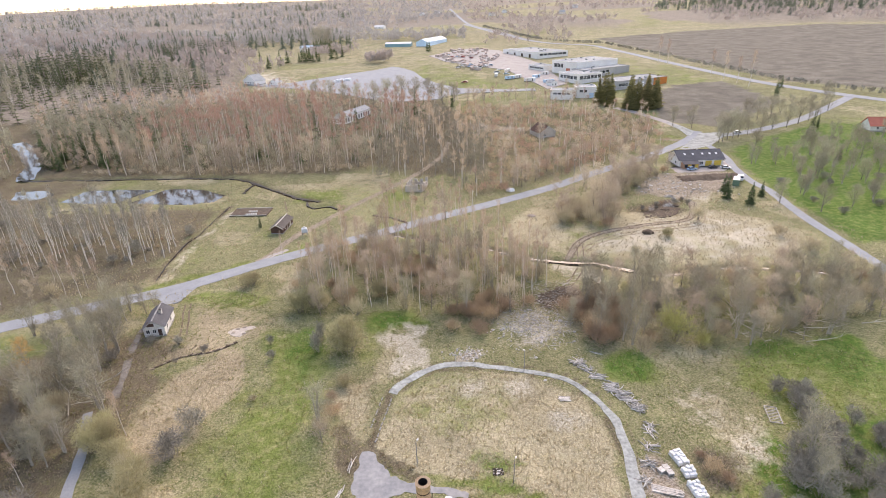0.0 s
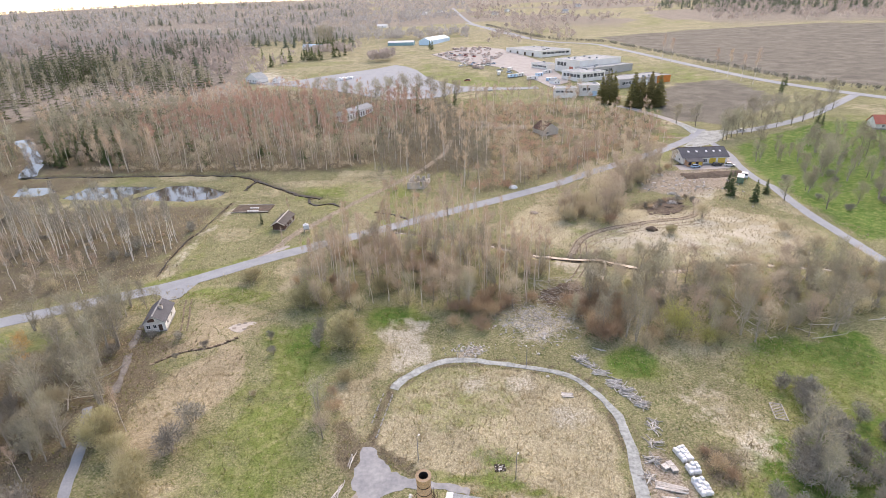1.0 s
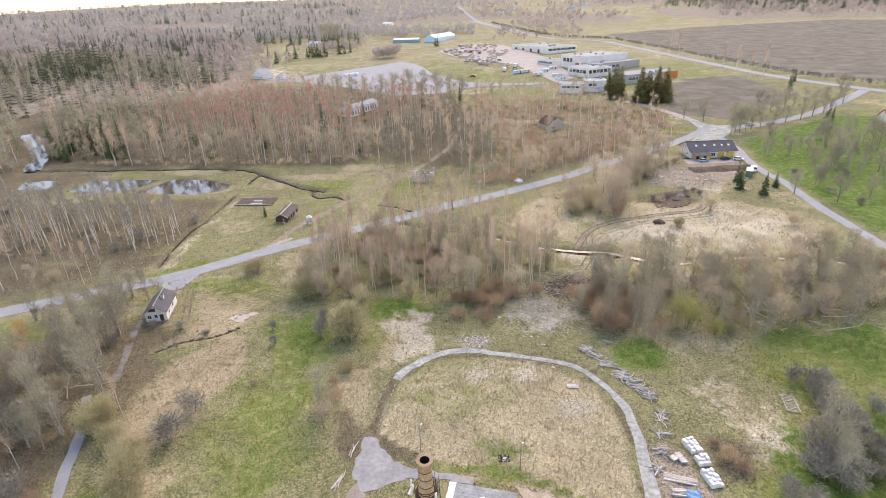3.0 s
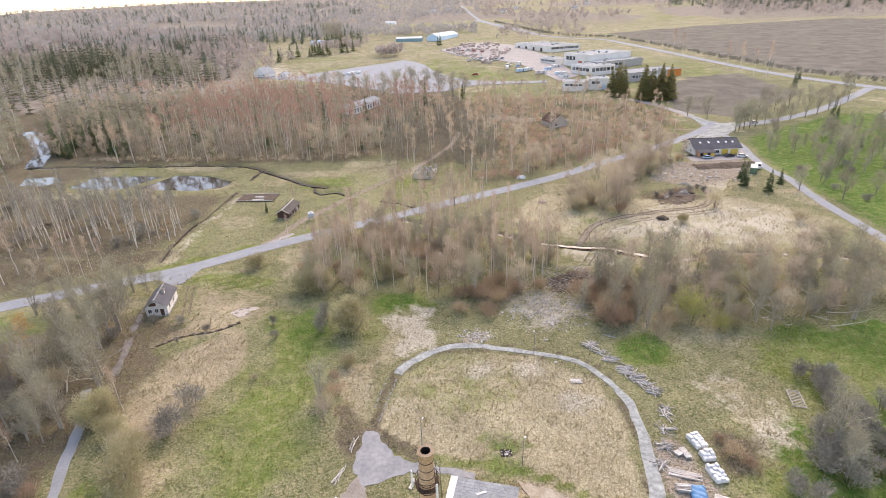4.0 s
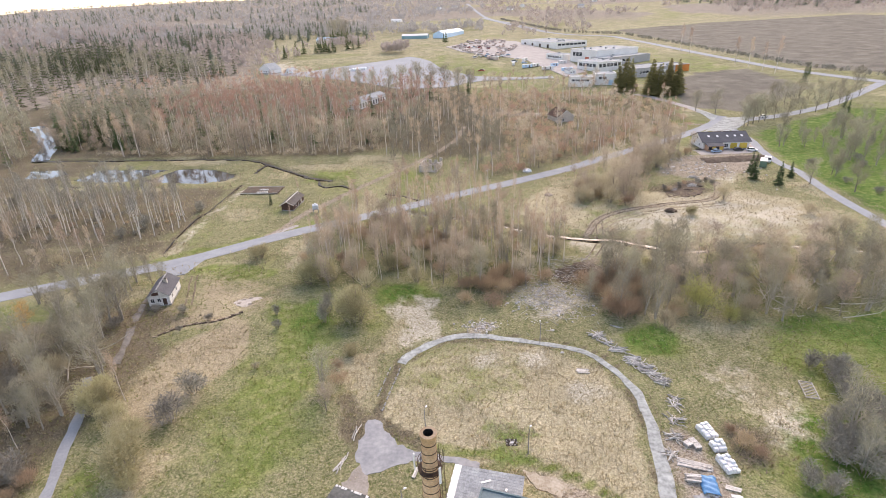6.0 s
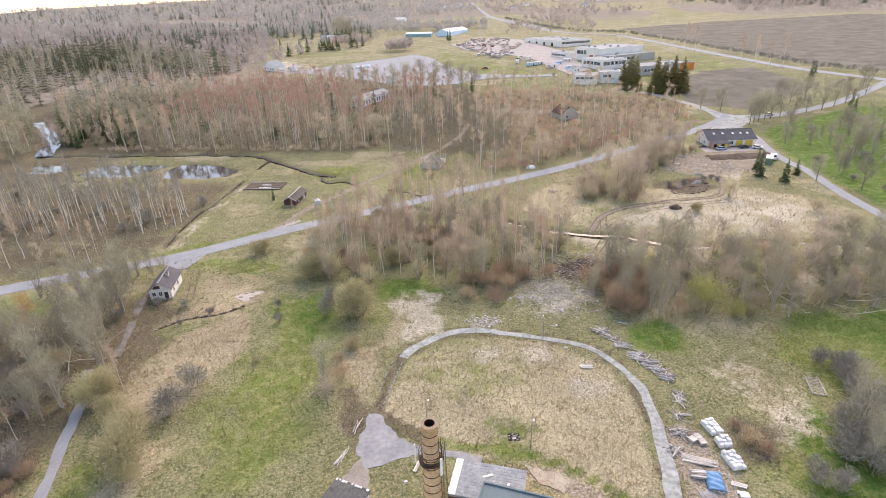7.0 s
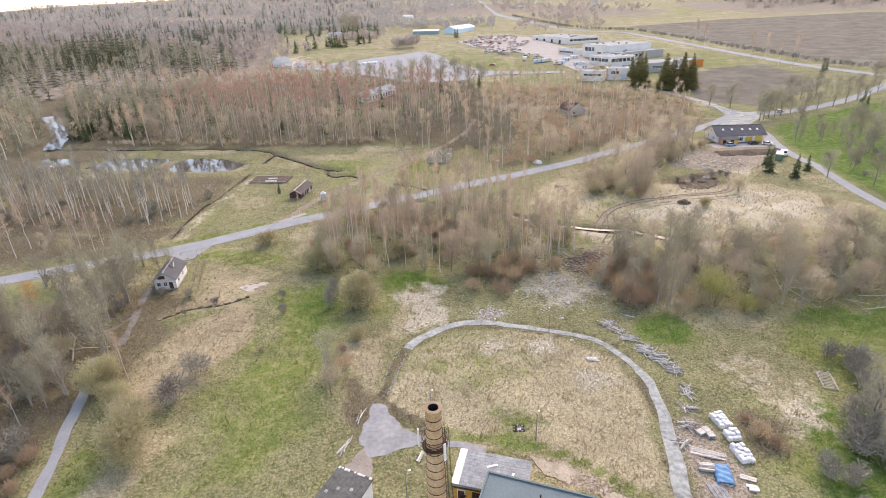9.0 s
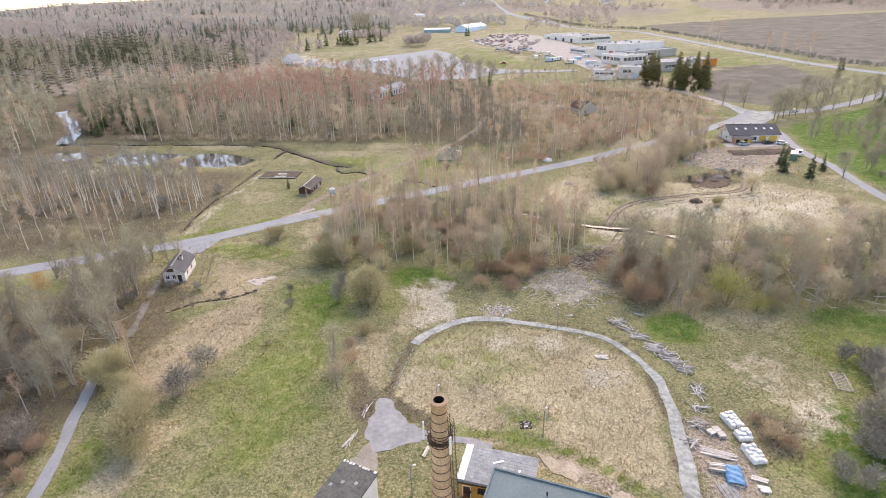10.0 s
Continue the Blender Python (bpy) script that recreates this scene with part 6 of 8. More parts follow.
# long red-roofed house at the meadow's edge
gabled("house", "white house with bright red roof", at(247, 281, 80), 9, 15, 3.0, 6.6, PLASTER, REDTILE, [("l", 3, 1, 1.2, 1.2), ("l", 7, 1, 1.2, 1.2), ("l", 11, 1, 1.2, 1.2)], (), 0.5)
gabled("shed", "low dark shed roof among the western bushes", at(-103, 84, 20), 5, 7, 2.2, 3.6, OLDWOOD, DARKROOF, [("f", 1.5, 0.9, 0.9, 0.9)], (), 0.4)

# buildings round the chimney
boiler = thing("boiler_house", "low ochre boiler house with grey slate roof", "building", at=at(-1.5, 51.0, -12.0))
bw, bl = 9.7, 6.1
part("wall", boxes((0.15, 0.15, -0.3, bw - 0.1, bl - 0.15, 2.7)), OCHRE, boiler)
bm = bmesh.new()
prism(bm, [(0, 2.7), (bw, 2.7), (bw, 2.95), (0, 3.15)], 0, bl)
roof = part("roof", bm, SLATE, boiler)
rng = random.Random(5)
for i in range(18):
    for j in range(12):
        bm = bmesh.new()
        x, y = 0.95 + i * 0.475, 0.03 + j * 0.505
        z = 3.15 - 0.2 * x / bw
        box(bm, x, y, z - 0.03, x + 0.46, y + 0.49, z + 0.012 + rng.uniform(0, 0.015))
        part("roof_sheet", bm, SLATE, roof)
bm = bmesh.new()
for j in range(13):
    box(bm, -0.12 - rng.uniform(0, 0.1), j * bl / 13, 3.17, 0.85, (j + 0.97) * bl / 13, 3.23 + 0.01 * (j % 2))
part("roof_edge", bm, WHITE, boiler, "white sheet metal roof edge")
part("fascia", boxes((-0.05, -0.06, 2.5, bw + 0.05, 0.0, 2.75)), BROWNWOOD, boiler)
mf = side_matrix("f", bw, bl) @ Matrix.Translation((0, 0.15, 0))
window(boiler, mf, 2.6, 1.2, 1.2, 0.9, BROWNWOOD, 2)
door(boiler, mf, 0.7, 0.9, 2.0, BROWNWOOD)
part("duct", tubes(((1.6, 0.1, 1.2), (0.9, -1.6, 1.6), 0.22), n=10), IRON, boiler)
for x, y, a, ln in ((4.6, 4.0, 0.5, 1.5), (5.6, 2.4, 1.9, 0.5), (7.5, 3.2, 1.4, 0.5)):
    bm = bmesh.new()
    box(bm, -ln / 2, -0.16, 0, ln / 2, 0.16, 0.08, Matrix.Translation((x, y, 3.15 - 0.2 * x / bw)) @ Matrix.Rotation(a, 4, "Z"))
    tagged(part("board", bm, WHITE, None), "loose white board lying on the slate roof", "board").matrix_world = boiler.matrix_world

hall = thing("workshop", "flat-roofed workshop with blue-grey sheet metal roof", "building", at=at(16.9, 47.3, 163.4))
hw, hl = 14.3, 12.0
part("wall", boxes((0.2, 0.2, -0.3, hw - 0.2, hl, 4.4)), OCHRE, hall)
part("roof", boxes((0, 0, 4.4, hw, hl + 0.3, 4.7)), BLUEROOF, hall)
for r in ((-0.1, -0.12, 4.35, hw + 0.1, 0.1, 4.9), (-0.12, 0.1, 4.35, 0.1, hl, 4.9), (hw - 0.1, 0.1, 4.35, hw + 0.12, hl, 4.9)):
    part("parapet", boxes(r), BLUEROOF, hall)
for k in range(9):
    part("roof_seam", boxes((1.5 + k * 1.4, 0.1, 4.7, 1.54 + k * 1.4, hl, 4.712)), BLUEROOF, hall)
part("vent_pipe", tubes(((7.3, 1.9, 4.6), (7.3, 1.9, 5.2), 0.09), ((7.3, 1.9, 5.2), (7.3, 2.1, 5.3), 0.11), n=8), IRON, hall)
window(hall, side_matrix("r", hw, hl), 2, 1.2, 1.4, 1.2, WHITE, 1)

# gabled house with white end wall
out = thing("outbuilding", "low outbuilding with mossy grey felt roof and white walls", "building", at=at(-20.0, 44.3, -23))
ow, ol = 5.1, 9.0
bm = bmesh.new()
bmesh.ops.create_cube(bm, size=1.0)
for v in bm.verts:
    far = v.co.y > 0
    v.co = Vector((ow - 0.1 if v.co.x > 0 else 0.1, ol - 0.1 if far else 0.1, (4.05 if far else 3.56) if v.co.z > 0 else -0.3))
part("wall", bm, WHITE, out)
bm = bmesh.new()
vs = [bm.verts.new(c) for c in ((-0.15, -0.2, 3.55), (ow + 0.15, -0.2, 3.55), (ow + 0.15, ol + 0.1, 4.05), (-0.15, ol + 0.1, 4.05),
                                (-0.15, -0.2, 3.75), (ow + 0.15, -0.2, 3.75), (ow + 0.15, ol + 0.1, 4.25), (-0.15, ol + 0.1, 4.25))]
for f in ((0, 3, 2, 1), (4, 5, 6, 7), (0, 1, 5, 4), (1, 2, 6, 5), (2, 3, 7, 6), (3, 0, 4, 7)):
    bm.faces.new([vs[i] for i in f])
felt = part("roof", bm, MOSSROOF, out)
rng = random.Random(44)
for k in range(11):
    x = k * 0.47 + rng.uniform(-0.05, 0.05)
    if rng.random() < 0.8:
        part("edge_flashing", boxes((x, ol - 0.12 - rng.uniform(0, 0.12), 4.23, x + rng.uniform(0.25, 0.44), ol + 0.13, 4.3)), PLASTER, felt)
for x, y in ((0.4, 5.0), (1.6, 5.9), (3.3, 6.4)):
    z = 3.75 + 0.5 * (y + 0.2) / (ol + 0.3)
    part("felt_patch", boxes((x, y, z - 0.02, x + 0.42, y + 0.45, z + 0.035)), SLATE, felt)
window(out, side_matrix("r", ow, ol) @ Matrix.Translation((0, 0.1, 0)), 2.2, 1.0, 0.9, 0.9, WHITE)


# ---- brick chimney ----
CHX, CHY, CHZ = -2.45, 39.1, 26.3


def radius_at(z):
    return 0.69 + 0.026 * (CHZ - z)


def build_chimney():
    ob = thing("brick_chimney", "tall tapering round brick chimney with iron hoops", "chimney", at=Matrix.Translation((CHX, CHY, 0)))
    n = 40
    bm = bmesh.new()
    uvl = bm.loops.layers.uv.new("UVMap")
    levels = [(-0.3, radius_at(0) + 0.35), (2.2, radius_at(2) + 0.35), (2.3, radius_at(2.3))] + [(z, radius_at(z)) for z in np.arange(3.5, 25.4, 1.0)] + \
             [(25.5, radius_at(25.5)), (25.55, 0.77), (26.1, 0.77), (26.12, 0.82), (CHZ, 0.82)]
    rings = [[bm.verts.new((r * math.cos(2 * math.pi * k / n), r * math.sin(2 * math.pi * k / n), z)) for k in range(n)] for z, r in levels]
    for i in range(len(levels) - 1):
        for k in range(n):
            f = bm.faces.new((rings[i][k], rings[i][(k + 1) % n], rings[i + 1][(k + 1) % n], rings[i + 1][k]))
            f.smooth = True
            for lp, (kk, ii) in zip(f.loops, ((k, i), (k + 1, i), (k + 1, i + 1), (k, i + 1))):
                lp[uvl].uv = (kk / n * 5.2, levels[ii][0])
    inner = [bm.verts.new((0.5 * math.cos(2 * math.pi * k / n), 0.5 * math.sin(2 * math.pi * k / n), CHZ)) for k in range(n)]
    for k in range(n):
        bm.faces.new((rings[-1][k], rings[-1][(k + 1) % n], inner[(k + 1) % n], inner[k]))
    shaft = part("shaft", bm, BRICK, ob)
    bm = bmesh.new()
    a = [bm.verts.new((0.5 * math.cos(2 * math.pi * k / n), 0.5 * math.sin(2 * math.pi * k / n), CHZ - 0.004)) for k in range(n)]
    b = [bm.verts.new((0.48 * math.cos(2 * math.pi * k / n), 0.48 * math.sin(2 * math.pi * k / n), CHZ - 5)) for k in range(n)]
    for k in range(n):
        bm.faces.new((a[(k + 1) % n], a[k], b[k], b[(k + 1) % n]))
    bm.faces.new(b)
    part("flue", bm, SOOT, ob)

    def hoop(z, r, h, t, mat=IRON, name="hoop", parent=ob):
        bm = bmesh.new()
        vs = []
        for zz, rr in ((z, r), (z, r + t), (z + h, r + t), (z + h, r)):
            vs.append([bm.verts.new((rr * math.cos(2 * math.pi * k / n), rr * math.sin(2 * math.pi * k / n), zz)) for k in range(n)])
        for i in range(4):
            for k in range(n):
                bm.faces.new((vs[i][k], vs[i][(k + 1) % n], vs[(i + 1) % 4][(k + 1) % n], vs[(i + 1) % 4][k]))
        return part(name, bm, mat, parent)

    z = 25.1
    while z > 3:
        hoop(z, radius_at(z) - 0.005, 0.085, 0.035)
        z -= 1.0
    # gallery
    zd, ri, ro = 21.75, radius_at(21.75), 1.2
    deck = hoop(zd, ri + 0.02, 0.06, ro - ri - 0.02, IRON, "gallery_deck")
    hoop(zd - 0.08, ri - 0.005, 0.16, 0.05, IRON, "ring_beam", deck)
    for rr in (0.55, 1.1):
        hoop(zd + rr, ro - 0.03, 0.05, 0.05, IRON, "rail", deck)
    for k in range(10):
        t = 2 * math.pi * k / 10
        c, s = math.cos(t), math.sin(t)
        part("post", tubes(((c * ro, s * ro, zd), (c * ro, s * ro, zd + 1.15), 0.03)), IRON, deck)
        part("bracket", tubes(((c * ri, s * ri, zd - 0.75), (c * ro, s * ro, zd), 0.035)), IRON, deck)
    # ladder with safety hoops on the east side
    bm = bmesh.new()
    az = radians(-22)
    ex, ey = math.cos(az), math.sin(az)
    for side in (-0.22, 0.22):
        tube(bm, [(ex * (radius_at(q) + 0.2) - ey * side, ey * (radius_at(q) + 0.2) + ex * side, q) for q in (0.5, 8, 16, 24.8)], [0.028] * 4, 5)
    lad = part("ladder", bm, IRON, ob)
    q = 0.8
    bm = bmesh.new()
    while q < 24.7:
        r = radius_at(q) + 0.2
        tube(bm, [(ex * r + ey * 0.22, ey * r - ex * 0.22, q), (ex * r - ey * 0.22, ey * r + ex * 0.22, q)], [0.014, 0.014], 4)
        q += 0.3
    part("rung", bm, IRON, lad)
    q = 3.0
    while q < 24.6:
        r = radius_at(q) + 0.2
        pts = []
        for k in range(9):
            t = -math.pi / 2 + math.pi * k / 8
            o, w = r + 0.55 * math.cos(t), 0.33 * math.sin(t)
            pts.append((ex * o - ey * w, ey * o + ex * w, q))
        bm = bmesh.new()
        tube(bm, pts, [0.02] * 9, 4)
        part("cage_hoop", bm, IRON, lad)
        q += 1.1
    for wdt in (-0.3, 0.0, 0.3):
        bm = bmesh.new()
        tube(bm, [(ex * (radius_at(q) + 0.2 + 0.55 * math.cos(wdt * 3)) - ey * wdt, ey * (radius_at(q) + 0.75) + ex * wdt, q) for q in (3, 13, 24.5)], [0.015] * 3, 4)
        part("cage_bar", bm, IRON, lad)
    # white aerial panels on the gallery
    for t, z0, h in ((192, 21.9, 2.1), (-48, 20.9, 2.1), (80, 22.2, 1.8)):
        c, s = math.cos(radians(t)), math.sin(radians(t))
        m = Matrix.Translation((c * 1.5, s * 1.5, 0)) @ Matrix.Rotation(radians(t), 4, "Z")
        bm = bmesh.new()
        box(bm, -0.07, -0.13, z0, 0.08, 0.13, z0 + h, m)
        bmesh.ops.bevel(bm, geom=list(bm.edges), offset=0.03, segments=1, affect="EDGES")
        panel = part("aerial", bm, WHITE, ob, "white aerial panel")
        part("clamp", tubes(((c * 1.24, s * 1.24, z0 + 0.4), (c * 1.48, s * 1.48, z0 + 0.4), 0.03), ((c * 1.24, s * 1.24, z0 + h - 0.4), (c * 1.48, s * 1.48, z0 + h - 0.4), 0.03)), IRON, panel)


build_chimney()


# ---- far works and houses ----
def works(name, label, x, y, turn, w, l, h, wall, bands=(), doors=(), parapet=0.5, vents=3, roof_mat=None):
    """A flat-roofed works building; its near corner at x, y. bands: (side, from, to, low, high, panes)."""
    z0 = float(rise(x, y))
    ob = thing(name, label, "building", at=pose(x, y, z0, 0, 0, turn))
    part("wall", boxes((0, 0, -3, w, l, h)), wall, ob)
    part("roof", boxes((0.2, 0.2, h, w - 0.2, l - 0.2, h + 0.12)), roof_mat or SLATE, ob)
    for r in ((-0.15, -0.15, h - 0.3, w + 0.15, 0.3, h + parapet), (-0.15, l - 0.3, h - 0.3, w + 0.15, l + 0.15, h + parapet),
              (-0.15, 0.3, h - 0.3, 0.3, l - 0.3, h + parapet), (w - 0.3, 0.3, h - 0.3, w + 0.15, l - 0.3, h + parapet)):
        part("parapet", boxes(r), wall, ob)
    for side, a, b, lo, hi, n in bands:
        m = side_matrix(side, w, l)
        for k in range(n):
            s = (b - a) / n
            window(ob, m, a + s * k + s * 0.06, lo, s * 0.88, hi - lo, WHITE, 2)
    for side, a, ww, hh, mat in doors:
        door(ob, side_matrix(side, w, l), a, ww, hh, mat, "gate", ribs=3)
    rng = random.Random(int(x))
    for k in range(vents):
        a, b = rng.uniform(0.2, 0.8) * w, rng.uniform(0.15, 0.85) * l
        part("roof_vent", boxes((a, b, h + 0.1, a + 1.4, b + 1.4, h + 1.2), (a - 0.2, b - 0.2, h + 1.2, a + 1.6, b + 1.6, h + 1.35)), SLATE, ob)
    return ob


GREYPANEL = material("grey_panels", (0.33, 0.32, 0.31), (0.45, 0.43, 0.42), 0.1, 1.0, 0.85, 0.1)
works("works_hall", "long low white works building with dark gates", 114, 636, 25, 42, 74, 6.5, PANEL, (("f", 2, 40, 3.0, 5.4, 7),),
      [("l", 8 + 16 * k, 4, 4.2, IRON) for k in range(4)], vents=6)
works("works_hall", "tall pale works hall with red gate", 127.5, 508, 30, 52, 34, 11.5, PANEL, (("l", 3, 16, 6.0, 9.6, 3),), [("l", 20, 5, 6, REDTILE)], vents=5)
works("works_hall", "low grey works wing before the hall", 131, 492, 30, 56, 17, 7.0, GREYPANEL, (("f", 2, 30, 3, 5.4, 6),), vents=2)
works("works_hall", "pale works building with wide windows", 119, 466, 27, 26, 26, 7.5, PANEL, (("f", 1, 25, 3.4, 6.4, 6), ("l", 2, 24, 3.4, 6.2, 5)), vents=2)
works("office", "small white office with window row", 104, 541, 27, 14, 26, 5.0, PANEL, (("l", 2, 24, 2.0, 3.8, 8),), vents=1)
long_hall = works("works_hall", "long grey hall with orange end wall", 141, 432, 24, 52, 22, 6.5, GREYPANEL, (("f", 2, 18, 2.6, 5.0, 5),), [("f", 24, 4, 4.5, WHITE)], vents=3)
part("end_wall", boxes((38, -0.2, -3, 52.2, 0.0, 6.7)), ORANGE, long_hall, "orange rendered end wall")
works("storehouse", "low pale storehouse with patched walls", 84, 409, -16, 17, 12, 6.5, PANEL, (("f", 2, 15, 3.6, 5.2, 4),), vents=1)
works("storehouse", "white rendered storehouse before the works", 104, 410, -6, 15, 14, 7.5, WHITE, (("f", 2, 8, 4.0, 6.0, 2),), [("f", 9.5, 3.2, 3.6, SKYBLUE)], vents=1)
gabled("hut", "small white hut with grey roof on the yard", at(95, 461, 20), 6, 8, 3.0, 4.6, WHITE, SLATE, [("f", 1, 1.0, 1.2, 1.2), ("f", 3.6, 1.0, 1.2, 1.2)], (), 0.3)
gabled("blue_hall", "long hall with pale blue sheet roof", pose(-30, 826, 18, 0, 0, -22), 18, 78, 6, 10, SKYBLUE, SKYBLUE, [("l", 8 + 14 * k, 2, 4, 2) for k in range(5)], (), 0.3)
gabled("low_hall", "low teal hall with white roof", pose(-38, 826, 18, 0, 0, 82), 14, 38, 4.5, 6.5, material("teal_sheets", (0.16, 0.3, 0.34), (0.22, 0.36, 0.4), 0.2, 2, 0.6, 0.1), WHITE, (), (), 0.3)
gabled("house", "white house with steep grey roof", at(-182, 520, -32), 16, 12, 3.6, 8.5, WHITE, SLATE, [("f", 2 + 3.4 * k, 1, 1.4, 1.4) for k in range(4)], (), 0.5)
gabled("house", "small white house beside the parking ground", at(-156, 512, -20), 8, 9, 2.6, 5, WHITE, SLATE, [("f", 2, 1, 1.2, 1.2)], (), 0.4)
gabled("barn", "long pale barn among spruces", at(-165, 800, 80), 12, 30, 4.5, 7.5, PANEL, SKYBLUE, [("l", 3 + 5 * k, 1.2, 2, 1.5) for k in range(5)], (), 0.4)
gabled("house", "small white house in far fields", at(-110, 1200, 70), 10, 22, 4, 6.5, WHITE, WHITE, [("l", 4, 1.2, 2, 1.5), ("l", 12, 1.2, 2, 1.5)], (), 0.4)
for x, y, a in ((-40, 1640, 30), (10, 1700, 75), (150, 1500, 60), (190, 1620, 20), (330, 1480, 80), (420, 1750, 40), (-190, 1500, 70)):
    gabled("house", "distant white farmhouse among fields", at(x, y, a), 10, 16, 5, 9, WHITE, SLATE, [("f", 2, 1.5, 1.6, 1.6), ("f", 6, 1.5, 1.6, 1.6), ("l", 5, 1.5, 1.6, 1.6)], (), 0.4)

# abandoned walls in the wood
RUINWALL = material("crumbling_pale_brick", (0.42, 0.36, 0.30), (0.62, 0.56, 0.49), 0.6, 4, 0.95, 0.4)


def ruin(label, x, y, turn, w, l, h, seed, roofed=False):
    """Broken outer walls with window gaps."""
    rng = random.Random(seed)
    ob = thing("ruin", label, "ruin", at=at(x, y, turn))
    for side, ln in (("f", w), ("l", l), ("r", l), ("b", w)):
        m = side_matrix(side, w, l)
        a = 0.0
        while a < ln - 0.4:
            b = min(ln, a + rng.uniform(1.0, 1.8))
            top = h * rng.uniform(0.55, 1.05)
            bm = bmesh.new()
            box(bm, a, 0, -0.3, b, 0.45, top, m)
            part("wall_stub", bm, RUINWALL, ob)
            gap = rng.uniform(0.8, 1.3)
            if b + gap < ln:
                bm = bmesh.new()
                box(bm, b, 0.02, -0.3, b + gap, 0.43, h * 0.32, m)
                part("wall_stub", bm, RUINWALL, ob)
            a = b + gap
    for k in range(5):
        bm = bmesh.new()
        tube(bm, [(rng.uniform(0, w), rng.uniform(0, l), 0.1), (rng.uniform(0, w), rng.uniform(0, l), rng.uniform(0.4, h))], [0.12, 0.1], 5)
        part("beam", bm, OLDWOOD, ob)
    return ob


r1 = ruin("roofless pale brick ruin beside the track", -15, 214, -12, 7.5, 11, 3.4, 3)
part("wall_corner", boxes((0, -0.02, -0.2, 5.6, 0.5, 2.6)), RUINWALL, r1)
gabled("house", "abandoned white house with dark roof in the wood", at(-70, 354, -24), 9, 34, 5.0, 7.0, WHITE, SLATE, [("r", 1.5 + 3.2 * k, 1.0, 1.6, 2.8) for k in range(10)] + [("f", 1.5, 1.2, 1.4, 2.2), ("f", 5.5, 1.2, 1.4, 2.2)], (), 0.4)
barn = gabled("ruin", "half collapsed brick barn with sagging dark roof", at(58, 303, 20), 10, 12, 3.0, 6.5, RUINWALL, BROWNWOOD, [("f", 2, 0.8, 1.6, 1.4)], (), 0.3)


# ---- small things ----
def bevelled(bm, by):
    bmesh.ops.bevel(bm, geom=list(bm.edges), offset=by, segments=1, affect="EDGES")
    return bm


def ground_pose(x, y, turn=0.0):
    return pose(x, y, height(x, y), 0, 0, turn)


def log_mesh(seed, ln, r, bend=0.06):
    rng = random.Random(seed)
    bm = bmesh.new()
    pts = [(-ln / 2 + ln * i / 3, rng.uniform(-bend, bend) * ln, rng.uniform(-bend, bend) * ln * 0.4) for i in range(4)]
    tube(bm, pts, [r, r * 0.95, r * 0.85, r * 0.7], 6)
    me = bpy.data.meshes.new("log")
    bm.to_mesh(me)
    bm.free()
    me.materials.append(OLDWOOD)
    return me


LOGS = [log_mesh(i, 1.5 + 0.35 * i, 0.06 + 0.012 * i) for i in range(5)]


def log_pile(label, x, y, turn, w, l, n, seed, wild=25, layers=2):
    """A loose heap of logs; w along the logs' ends, l across the heap."""
    rng = random.Random(seed)
    ob = thing("log_pile", label, "log pile", "log piles", at=ground_pose(x, y, turn))
    for k in range(n):
        lay = k * layers // n
        o = part("log", LOGS[rng.randrange(5)], None, ob)
        o.matrix_basis = pose(rng.uniform(-w, w), rng.uniform(-l, l) * (1 - 0.25 * lay), 0.1 + 0.17 * lay + rng.uniform(0, 0.05), 0, rng.uniform(-5, 5), rng.gauss(0, wild))
    return ob


log_pile("heap of grey weathered branches by the path", 28.8, 93.0, 15, 0.9, 0.9, 30, 1, 40, 3)
log_pile("loose row of weathered grey logs", 31.6, 88.2, -20, 0.9, 1.2, 26, 2, 18)
log_pile("loose row of weathered grey logs", 33.5, 85.2, -20, 0.9, 1.5, 32, 12, 20)
log_pile("loose row of weathered grey logs", 35.3, 82.0, -15, 0.9, 1.6, 32, 3, 20)
log_pile("loose row of weathered grey logs", 30.4, 90.4, -25, 1.1, 0.9, 16, 21, 45)
log_pile("loose row of weathered grey logs", 34.4, 83.6, -15, 1.2, 1.0, 18, 22, 50)
log_pile("loose row of weathered grey logs", 36.2, 80.2, -30, 1.0, 0.9, 16, 23, 55)
log_pile("jumbled heap of pale and dark logs", 36.8, 78.2, -40, 0.6, 1.4, 30, 4, 60, 3)
log_pile("scattered small branches in dry grass", 37.0, 72.6, -35, 0.9, 1.6, 18, 5, 70, 1)
log_pile("scattered small branches in dry grass", 35.4, 68.5, 30, 0.8, 1.3, 11, 6, 70, 1)
log_pile("weathered logs stacked beside the pallets", 34.2, 65.0, -20, 0.6, 0.7, 12, 7, 40, 2)
log_pile("grey beams along the pavement edge", -17.6, 60.3, 68, 1.0, 0.5, 7, 8, 8, 1)
log_pile("grey beams along the pavement edge", -16.5, 67.0, 80, 0.9, 0.3, 4, 9, 6, 1)
log_pile("dark branches by the concrete path", 32.0, 61.5, 20, 0.5, 0.7, 14, 10, 50, 2)
log_pile("heap of brushwood and roots on churned ground", 77, 184, 10, 1.6, 2.2, 34, 13, 70, 3)
log_pile("heap of brushwood and roots on churned ground", 86, 187, 60, 1.4, 2.0, 30, 14, 70, 3)
log_pile("heap of brushwood and roots on churned ground", 90, 197, 30, 1.4, 1.8, 26, 15, 70, 3)
log_pile("long pale branch beside the thicket", 33.6, 96.4, -30, 0.2, 0.2, 2, 11, 8, 1)


